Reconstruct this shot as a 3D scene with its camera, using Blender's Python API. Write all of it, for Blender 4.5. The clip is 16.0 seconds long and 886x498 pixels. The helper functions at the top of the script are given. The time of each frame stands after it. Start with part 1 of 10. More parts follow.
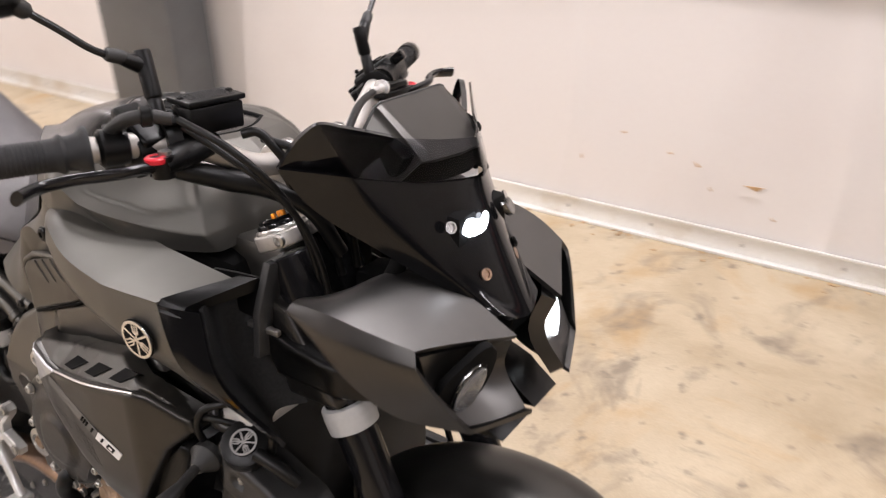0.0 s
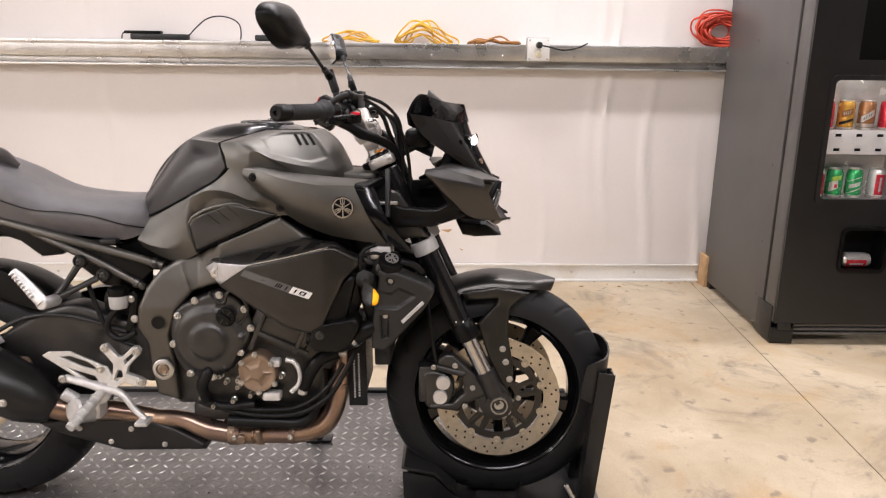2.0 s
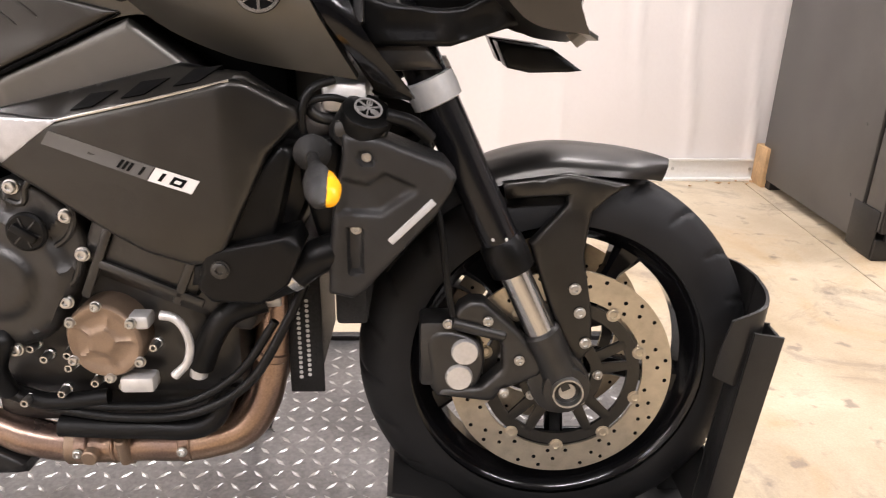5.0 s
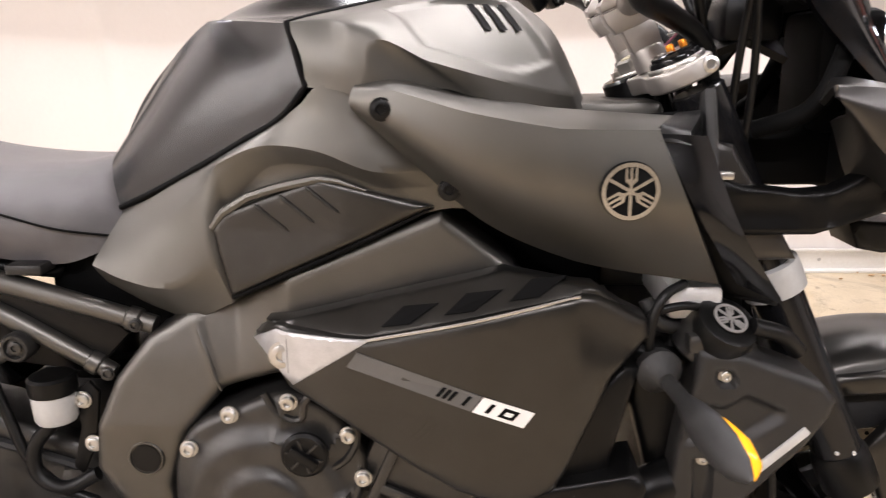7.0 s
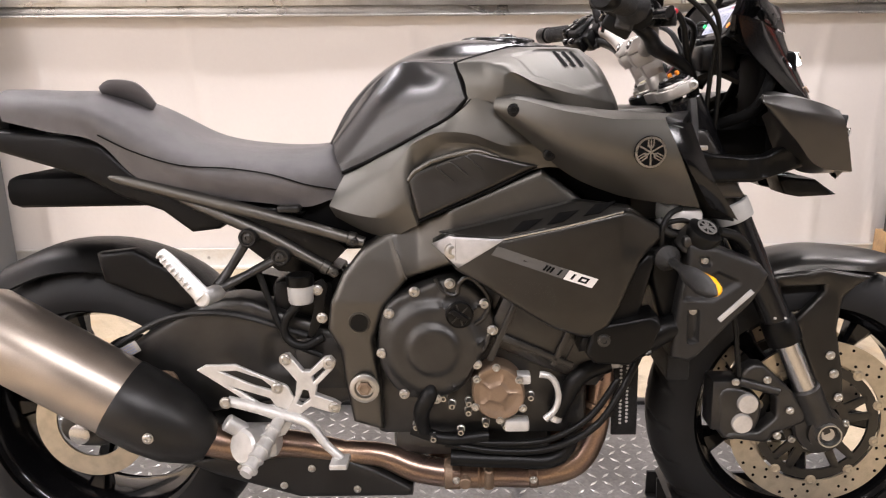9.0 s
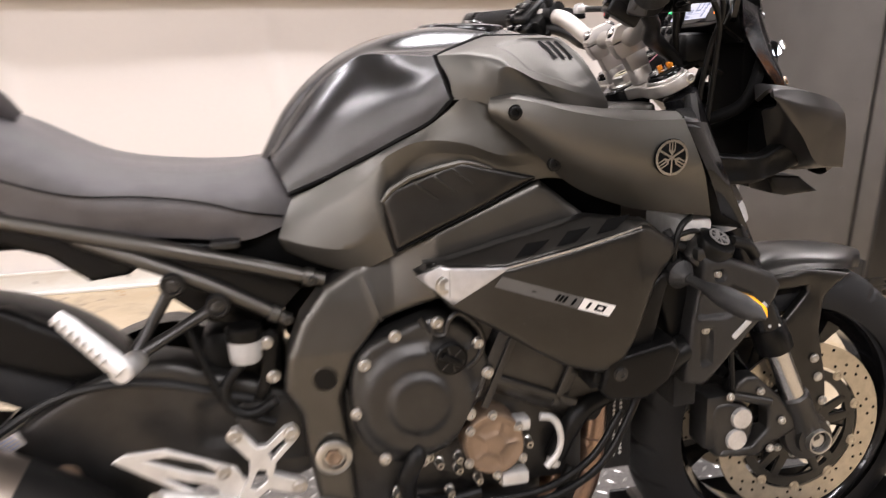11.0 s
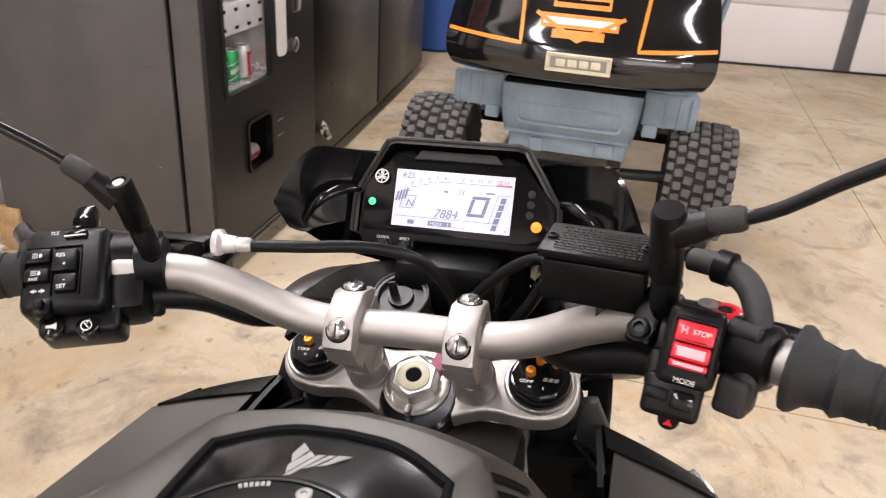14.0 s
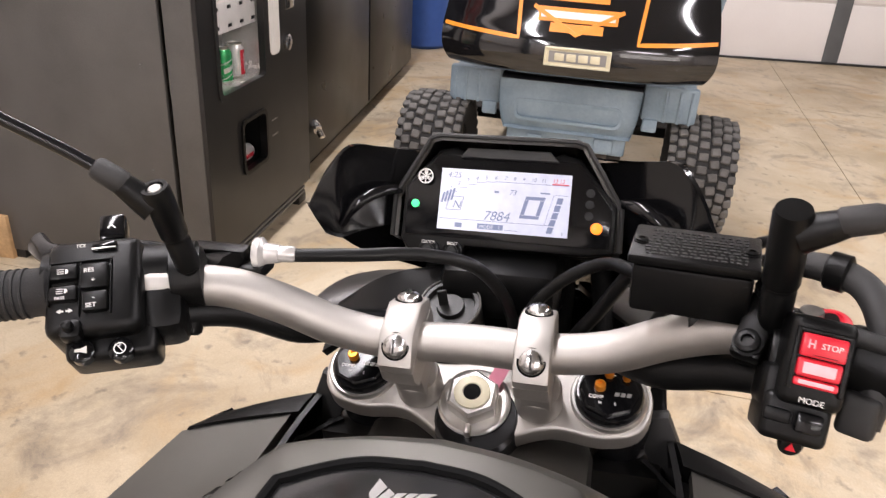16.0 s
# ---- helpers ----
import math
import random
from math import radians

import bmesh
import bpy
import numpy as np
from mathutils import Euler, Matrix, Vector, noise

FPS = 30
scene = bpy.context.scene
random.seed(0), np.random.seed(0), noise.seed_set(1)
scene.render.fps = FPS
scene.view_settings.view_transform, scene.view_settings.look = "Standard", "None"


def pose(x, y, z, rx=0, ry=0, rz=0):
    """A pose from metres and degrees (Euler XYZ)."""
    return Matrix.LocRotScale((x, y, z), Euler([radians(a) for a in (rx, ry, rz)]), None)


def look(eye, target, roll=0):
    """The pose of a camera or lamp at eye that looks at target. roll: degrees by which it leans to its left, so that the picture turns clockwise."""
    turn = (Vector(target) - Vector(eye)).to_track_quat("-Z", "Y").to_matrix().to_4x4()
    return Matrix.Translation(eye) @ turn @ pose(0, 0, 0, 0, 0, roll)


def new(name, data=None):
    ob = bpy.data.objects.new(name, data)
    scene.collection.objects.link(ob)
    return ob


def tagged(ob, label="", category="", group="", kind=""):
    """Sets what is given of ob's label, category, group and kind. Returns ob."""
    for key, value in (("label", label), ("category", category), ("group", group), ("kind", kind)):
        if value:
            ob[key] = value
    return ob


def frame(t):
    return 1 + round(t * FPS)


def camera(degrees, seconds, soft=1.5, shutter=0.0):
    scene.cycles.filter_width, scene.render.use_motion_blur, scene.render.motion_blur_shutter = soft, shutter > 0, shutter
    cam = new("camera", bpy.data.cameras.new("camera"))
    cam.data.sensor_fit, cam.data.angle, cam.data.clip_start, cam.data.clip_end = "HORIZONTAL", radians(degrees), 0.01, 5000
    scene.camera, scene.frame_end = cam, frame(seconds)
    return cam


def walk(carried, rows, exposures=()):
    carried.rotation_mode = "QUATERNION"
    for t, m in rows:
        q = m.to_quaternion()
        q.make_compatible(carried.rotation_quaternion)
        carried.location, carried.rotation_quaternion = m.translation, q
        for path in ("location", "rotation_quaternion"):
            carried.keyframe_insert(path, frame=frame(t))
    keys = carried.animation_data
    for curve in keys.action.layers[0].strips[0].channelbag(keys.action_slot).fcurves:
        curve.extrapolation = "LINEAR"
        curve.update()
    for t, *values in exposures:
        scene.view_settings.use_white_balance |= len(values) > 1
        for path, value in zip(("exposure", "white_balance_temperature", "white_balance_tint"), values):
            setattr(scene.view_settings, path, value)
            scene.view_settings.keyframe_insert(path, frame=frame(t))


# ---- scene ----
cam = camera(60.4, 16.0, soft=1.1, shutter=0.4)
PATH = [
    (0, (0.303, -0.599, 1.424), (-0.1815, 0.1309, 0.9424), -0.34),
    (0.5, (0.207, -0.959, 1.447), (-0.0468, -0.0852, 1.0314), -1.46),
    (1, (0.019, -1.348, 1.421), (-0.0767, -0.3966, 1.1276), -0.92),
    (1.5, (-0.074, -1.703, 1.365), (-0.1057, -0.7364, 1.1100), 0.16),
    (2, (-0.144, -1.900, 1.294), (-0.1490, -0.9367, 1.0266), 0.77),
    (2.5, (-0.182, -1.950, 1.266), (-0.1742, -0.9854, 1.0011), 0.83),
    (3, (-0.156, -1.791, 1.196), (-0.1378, -0.8297, 0.9214), 1.04),
    (3.2, (-0.131, -1.617, 1.138), (-0.1060, -0.6608, 0.8467), 1.38),
    (5.3, (-0.255, -1.014, 0.969), (-0.2183, -0.0911, 0.5851), 1.61),
    (5.5, (-0.281, -1.006, 0.968), (-0.2579, -0.0682, 0.6205), 1.78),
    (6, (-0.338, -0.916, 1.033), (-0.3517, 0.0262, 0.6968), 1.03),
    (6.5, (-0.416, -0.839, 1.079), (-0.4585, 0.1068, 0.7582), 0.34),
    (7, (-0.516, -0.818, 1.071), (-0.5523, 0.1296, 0.7536), 0.08),
    (7.5, (-0.572, -0.961, 1.091), (-0.5801, -0.0153, 0.7663), 0.11),
    (8, (-0.564, -1.185, 1.095), (-0.5802, -0.2303, 0.7975), 0.13),
    (8.5, (-0.607, -1.333, 1.108), (-0.6274, -0.3745, 0.8235), -0.29),
    (8.7, (-0.630, -1.378, 1.107), (-0.6638, -0.4190, 0.8250), -0.33),
    (10.8, (-0.875, -1.235, 1.119), (-0.7501, -0.2918, 0.8101), -0.31),
    (11, (-0.897, -1.124, 1.108), (-0.6969, -0.1916, 0.8055), 0.05),
    (11.5, (-0.972, -0.835, 1.127), (-0.5981, 0.0221, 0.7744), 1.48),
    (12, (-1.014, -0.597, 1.203), (-0.5482, 0.1439, 0.7190), 2.45),
    (12.5, (-0.976, -0.435, 1.313), (-0.5062, 0.2134, 0.7147), 1.03),
    (13, (-0.936, -0.289, 1.345), (-0.3240, 0.2506, 0.7671), 3.75),
    (13.5, (-0.891, -0.160, 1.376), (-0.1092, 0.2240, 0.8837), 3.58),
    (14, (-0.836, -0.063, 1.378), (0.0363, 0.1470, 0.9366), 3.87),
    (14.5, (-0.807, -0.019, 1.369), (0.0613, 0.1505, 0.9030), 3.39),
    (15, (-0.802, -0.011, 1.365), (0.0595, 0.1553, 0.8847), 3.40),
    (15.5, (-0.804, -0.009, 1.365), (0.0592, 0.1590, 0.8888), 3.45),
    (16, (-0.803, 0.002, 1.358), (0.0727, 0.1936, 0.9152), 3.36),
]
GAIN = [(0, 0.08), (1.0, 0.08), (2.0, 0.10), (3.2, 0.20), (5.3, 0.56), (7.0, 0.60), (8.0, 0.46), (8.7, 0.36), (10.8, 0.32), (11.5, 0.46), (12.0, 0.50), (12.5, 0.48), (13.5, 0.16), (14.5, 0.10), (16, 0.14)]
walk(cam, [(t, look(eye, target, roll)) for t, eye, target, roll in PATH], GAIN)

# ---- world and light ----
sky = bpy.data.worlds.new("world")
scene.world = sky
sky.use_nodes = True
sky.node_tree.nodes["Background"].inputs[0].default_value = (0.9, 0.93, 1.0, 1)
sky.node_tree.nodes["Background"].inputs[1].default_value = 0.02
scene.view_settings.exposure = 0.0
LAMP_WATTS = 95
# power of the fill light in the added west window
WEST_FILL_WATTS = 75
LAMP_TINT = (1.0, 0.945, 0.985)
CEILING = 3.7
LAMPS = [(-3.9, 1.3, 0), (0.1, 1.15, 0), (3.2, 1.3, 0), (-4.7, -2.5, 90), (-0.4, -2.9, 0), (3.2, -2.9, 0), (-4.9, -6.6, 90)]


# ---- materials ----
def mat(name, col, rough=0.5, metal=0.0, var=0.12, scale=18.0, fine=160.0, bump=0.0, coat=0.0, col2=None, blot=0.5, rvar=0.08, emit=None, power=0.0, alpha=1.0, trans=0.0, ior=1.45):
    """A surface with variation at two scales: blotches towards col2 and fine grain in colour, gloss and relief."""
    m = bpy.data.materials.new(name)
    m.use_nodes = True
    nt = m.node_tree
    b = nt.nodes["Principled BSDF"]
    add = nt.nodes.new
    co = add("ShaderNodeTexCoord")
    big, small = add("ShaderNodeTexNoise"), add("ShaderNodeTexNoise")
    big.inputs["Scale"].default_value, big.inputs["Detail"].default_value = scale, 5
    small.inputs["Scale"].default_value, small.inputs["Detail"].default_value = fine, 3
    for n in (big, small):
        nt.links.new(co.outputs["Object"], n.inputs["Vector"])
    ramp = add("ShaderNodeValToRGB")
    c2 = col2 or tuple(max(0.0, c * (1 - 2.2 * var)) for c in col)
    ramp.color_ramp.elements[0].color, ramp.color_ramp.elements[1].color = (*c2, 1), (*col, 1)
    ramp.color_ramp.elements[0].position, ramp.color_ramp.elements[1].position = max(0.0, blot - 0.22), min(1.0, blot + 0.12)
    nt.links.new(big.outputs["Fac"], ramp.inputs["Fac"])
    mix = add("ShaderNodeMix")
    mix.data_type, mix.blend_type = "RGBA", "OVERLAY"
    mix.inputs["Factor"].default_value = min(1.0, var * 2.5)
    nt.links.new(ramp.outputs["Color"], mix.inputs["A"])
    nt.links.new(small.outputs["Color"], mix.inputs["B"])
    bw = add("ShaderNodeRGBToBW")
    nt.links.new(small.outputs["Color"], bw.inputs["Color"])
    nt.links.new(bw.outputs["Val"], mix.inputs["B"])
    nt.links.new(mix.outputs["Result"], b.inputs["Base Color"])
    rr = add("ShaderNodeMapRange")
    rr.inputs["To Min"].default_value, rr.inputs["To Max"].default_value = max(0.02, rough - rvar), min(1.0, rough + rvar)
    nt.links.new(big.outputs["Fac"], rr.inputs["Value"])
    nt.links.new(rr.outputs["Result"], b.inputs["Roughness"])
    b.inputs["Metallic"].default_value = metal
    b.inputs["Coat Weight"].default_value = coat
    b.inputs["Coat Roughness"].default_value = 0.08
    b.inputs["Transmission Weight"].default_value = trans
    b.inputs["IOR"].default_value = ior
    if bump:
        bp = add("ShaderNodeBump")
        bp.inputs["Strength"].default_value, bp.inputs["Distance"].default_value = bump, 0.002
        nt.links.new(small.outputs["Fac"], bp.inputs["Height"])
        nt.links.new(bp.outputs["Normal"], b.inputs["Normal"])
    if emit:
        b.inputs["Emission Color"].default_value, b.inputs["Emission Strength"].default_value = (*emit, 1), power
    return m


M_CAP = mat("cap_satin_black", (0.006, 0.006, 0.006), 0.34, 0.0, 0.08, 60, 1500, 0.05, ior=1.3)
M_DARKCHROME = mat("dark_chrome", (0.25, 0.245, 0.24), 0.2, 1.0, 0.05, 60, 600)
M_TANK = mat("tank_paint", (0.066, 0.066, 0.067), 0.215, 0.92, 0.02, 30, 1500, rvar=0.015)
M_COVER = mat("matte_grey_paint", (0.136, 0.131, 0.119), 0.46, 0.93, 0.03, 30, 1600, rvar=0.02)
M_FRAME = mat("frame_paint", (0.126, 0.121, 0.111), 0.40, 0.93, 0.04, 25, 1200, rvar=0.03)
M_POD = mat("pod_paint", (0.084, 0.081, 0.078), 0.38, 0.95, 0.03, 30, 1600, rvar=0.02)
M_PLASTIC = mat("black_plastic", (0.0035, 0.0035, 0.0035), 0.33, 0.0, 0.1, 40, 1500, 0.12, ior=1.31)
M_GRAIN = mat("grained_plastic", (0.026, 0.0255, 0.025), 0.46, 0.0, 0.1, 40, 2200, 0.3)
M_COVERPLASTIC = mat("satin_moulded_plastic", (0.020, 0.0195, 0.019), 0.36, 0.0, 0.1, 40, 1800, 0.2)
M_GLOSS = mat("gloss_black", (0.004, 0.004, 0.0045), 0.13, 0.0, 0.05, 20, 300, rvar=0.03, ior=1.42)
M_RUBBER = mat("tyre_rubber", (0.0095, 0.0095, 0.010), 0.55, 0.0, 0.12, 22, 700, 0.2, ior=1.38)
M_GRIP = mat("grip_rubber", (0.016, 0.016, 0.0165), 0.6, 0.0, 0.1, 40, 900, 0.3)
M_SEAT = mat("seat_vinyl", (0.112, 0.106, 0.108), 0.38, 0.0, 0.1, 30, 1400, 0.4)
M_BAR = mat("bead_blasted_aluminium", (0.50, 0.475, 0.445), 0.50, 0.95, 0.05, 30, 2200, 0.12)
# dark tone of the unseen wall, chosen for what the paint reflects
M_BACKWALL = mat("dark_back_wall", (0.12, 0.115, 0.11), 0.6, 0.0, 0.1, 2, 60, 0.1)
M_SILVER = mat("satin_aluminium", (0.62, 0.60, 0.57), 0.33, 0.95, 0.06, 30, 1500, 0.05)
M_CAST = mat("cast_silver", (0.72, 0.71, 0.69), 0.40, 0.55, 0.1, 40, 900, 0.2)
M_CHROME = mat("chrome", (0.62, 0.61, 0.60), 0.22, 1.0, 0.03, 30, 600, rvar=0.04)
M_BOLT = mat("zinc_bolt", (0.58, 0.57, 0.55), 0.34, 1.0, 0.08, 80, 900)
M_DISC = mat("brake_disc_steel", (0.56, 0.50, 0.40), 0.34, 0.9, 0.1, 50, 900, rvar=0.06)
M_ENGINE = mat("engine_paint", (0.073, 0.0715, 0.069), 0.37, 0.85, 0.08, 30, 1100, 0.12)
M_BRONZE = mat("bronze_cover", (0.30, 0.215, 0.15), 0.42, 0.6, 0.1, 30, 800, 0.15)
M_EXHAUST = mat("heat_tinted_steel", (0.42, 0.29, 0.20), 0.3, 0.95, 0.2, 9, 300, 0.05, col2=(0.26, 0.19, 0.17), blot=0.5)
M_MUFFLER = mat("muffler_titanium", (0.47, 0.41, 0.35), 0.36, 0.9, 0.08, 12, 600, 0.05)
M_FORK = mat("fork_black", (0.008, 0.008, 0.009), 0.2, 0.1, 0.05, 30, 900)
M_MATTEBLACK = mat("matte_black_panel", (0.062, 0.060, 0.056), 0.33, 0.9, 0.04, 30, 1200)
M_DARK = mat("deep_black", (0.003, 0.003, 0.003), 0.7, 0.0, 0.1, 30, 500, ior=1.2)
M_SCREEN = mat("smoked_screen", (0.20, 0.20, 0.23), 0.03, 0.0, 0.03, 20, 300, rvar=0.01, trans=1.0, ior=1.25)
M_WHITE = mat("white_print", (0.78, 0.76, 0.73), 0.45, 0.0, 0.04)
M_GREYPRINT = mat("grey_print", (0.30, 0.29, 0.28), 0.4, 0.2, 0.04)
M_STRIPE = mat("dull_grey_print", (0.115, 0.112, 0.108), 0.42, 0.3, 0.04)
M_DECAL = mat("silver_decal", (0.52, 0.52, 0.53), 0.35, 0.6, 0.08, 60, 900)
M_AMBER = mat("amber_lens", (0.95, 0.42, 0.02), 0.15, 0.0, 0.05, 60, 900, coat=0.5, emit=(1.0, 0.42, 0.0), power=0.35)
M_ORANGE = mat("orange_anodised", (0.85, 0.30, 0.03), 0.3, 0.7, 0.05)
M_RED = mat("red_switch", (0.62, 0.012, 0.03), 0.35, 0.0, 0.05, coat=0.2)
M_PINK = mat("pink_label", (0.62, 0.22, 0.30), 0.5, 0.0, 0.05)
M_LENS = mat("clear_lens", (0.55, 0.57, 0.6), 0.06, 0.0, 0.02, trans=0.85, coat=0.3)
M_PANE = mat("window_glass", (0.98, 0.98, 0.98), 0.02, 0.0, 0.0, trans=1.0, ior=1.08, rvar=0.0)
M_CHROMELENS = mat("lamp_reflector", (0.20, 0.20, 0.20), 0.25, 1.0, 0.1, 60, 300)
M_LED = mat("led_light", (0.9, 0.92, 1.0), 0.3, emit=(0.86, 0.90, 1.0), power=16.0)
M_LEDLOW = mat("led_low_beam", (0.9, 0.92, 1.0), 0.3, emit=(0.90, 0.94, 1.0), power=7.0)
M_LCD = mat("lcd_backlight", (0.40, 0.41, 0.50), 0.25, emit=(0.74, 0.76, 0.96), power=0.34)
M_LCDINK = mat("lcd_ink", (0.17, 0.205, 0.34), 0.4, 0.0, 0.05)
M_LCDRED = mat("lcd_red", (0.65, 0.06, 0.09), 0.4, 0.0, 0.05)
M_GREENLED = mat("green_led", (0.02, 0.4, 0.1), 0.3, emit=(0.08, 1.0, 0.30), power=1.5)
M_AMBERLED = mat("amber_led", (0.7, 0.2, 0.02), 0.3, emit=(1.0, 0.20, 0.015), power=1.5)
M_MIRROR = mat("mirror_glass", (0.85, 0.86, 0.87), 0.02, 1.0, 0.01, rvar=0.0)
M_HOSE = mat("hose_rubber", (0.006, 0.006, 0.006), 0.38, 0.0, 0.1, 40, 900, 0.1, ior=1.33)
M_FLUID = mat("fluid_reservoir", (0.55, 0.54, 0.52), 0.35, 0.0, 0.06, trans=0.2)
M_COLLAR = mat("grey_collar", (0.55, 0.55, 0.54), 0.45, 0.2, 0.05)
M_MESH = mat("radiator_mesh", (0.02, 0.02, 0.02), 0.5, 0.4, 0.3, 300, 900, 0.8)
M_STEELBLACK = mat("chock_black_steel", (0.016, 0.0155, 0.015), 0.36, 0.1, 0.14, 20, 500, 0.15)
M_PLATE = mat("diamond_plate_steel", (0.20, 0.195, 0.19), 0.36, 0.7, 0.25, 5, 120, 0.2, col2=(0.09, 0.088, 0.085), blot=0.42)
# lugs paler than the deck plate: their glints are put into the colour
M_LUG = mat("highlit_tread_steel", (0.46, 0.45, 0.43), 0.30, 0.9, 0.2, 30, 300, 0.1)
M_WALL = mat("white_liner", (0.75, 0.71, 0.68), 0.5, 0.0, 0.025, 1.2, 60, 0.25, col2=(0.69, 0.64, 0.61), blot=0.4)
M_GALV = mat("galvanised_steel", (0.62, 0.61, 0.585), 0.3, 0.9, 0.12, 7, 140, 0.1, rvar=0.12)
M_BASE = mat("base_channel", (0.78, 0.765, 0.73), 0.42, 0.25, 0.14, 5, 90, 0.15, col2=(0.55, 0.46, 0.33), blot=0.34)
M_CEIL = mat("ceiling_liner", (0.20, 0.195, 0.19), 0.7, 0.0, 0.08, 2, 60)
M_COLUMN = mat("grey_column_paint", (0.13, 0.135, 0.14), 0.45, 0.2, 0.08, 6, 200)
M_VEND = mat("vending_dark_paint", (0.098, 0.093, 0.088), 0.40, 0.1, 0.1, 5, 300, 0.15)
M_VENDFRONT = mat("vending_door_black", (0.013, 0.0125, 0.0125), 0.32, 0.0, 0.08, 8, 300)
M_SHELF = mat("display_shelf", (0.62, 0.60, 0.58), 0.4, 0.2, 0.06)
M_CARTBLACK = mat("cart_gloss_black", (0.006, 0.006, 0.007), 0.08, 0.0, 0.03, 15, 200, coat=1.0, rvar=0.03)
M_CARTBLUE = mat("weathered_blue_plastic", (0.245, 0.315, 0.37), 0.5, 0.0, 0.08, 6, 90, 0.04, col2=(0.15, 0.205, 0.25))
M_CARTTYRE = mat("dusty_tyre_rubber", (0.125, 0.118, 0.110), 0.8, 0.0, 0.2, 14, 300, 0.3, col2=(0.07, 0.067, 0.063))
M_DIRTRUBBER = mat("dark_tyre_carcass", (0.022, 0.021, 0.020), 0.8, 0.0, 0.2, 14, 300, 0.3)
M_CABINET = mat("cabinet_black", (0.006, 0.006, 0.006), 0.30, 0.0, 0.08, 4, 200, 0.03, ior=1.28)
M_ORANGELINE = mat("orange_stripe", (0.85, 0.28, 0.03), 0.4, 0.0, 0.05)
M_CREAM = mat("cream_plate", (0.72, 0.66, 0.48), 0.4, 0.0, 0.08)
M_BLUE = mat("blue_plastic", (0.04, 0.10, 0.34), 0.4, 0.0, 0.06)
M_YELLOWCORD = mat("yellow_cord", (0.72, 0.42, 0.04), 0.5, 0.0, 0.08)
M_BROWNCORD = mat("brown_cord", (0.36, 0.17, 0.05), 0.5, 0.0, 0.08)
M_REDCORD = mat("orange_red_cord", (0.56, 0.065, 0.035), 0.5, 0.0, 0.08)
M_GREEN = mat("can_green", (0.03, 0.33, 0.10), 0.25, 0.5, 0.2, 40, 200, col2=(0.4, 0.5, 0.4), blot=0.35)
M_CANRED = mat("can_red", (0.55, 0.03, 0.05), 0.25, 0.5, 0.2, 40, 200, col2=(0.6, 0.4, 0.4), blot=0.32)
M_CANBROWN = mat("can_brown", (0.30, 0.14, 0.06), 0.25, 0.5, 0.2, 40, 200, col2=(0.5, 0.4, 0.3), blot=0.35)
M_CANWHITE = mat("can_white", (0.66, 0.64, 0.62), 0.25, 0.5, 0.1)
M_LABEL = mat("paper_label", (0.55, 0.53, 0.50), 0.5, 0.0, 0.06)
M_WOOD = mat("wood_block", (0.50, 0.32, 0.16), 0.6, 0.0, 0.15, 12, 90, 0.2)
M_CABLE = mat("black_cable", (0.02, 0.02, 0.02), 0.5, 0.0, 0.1)


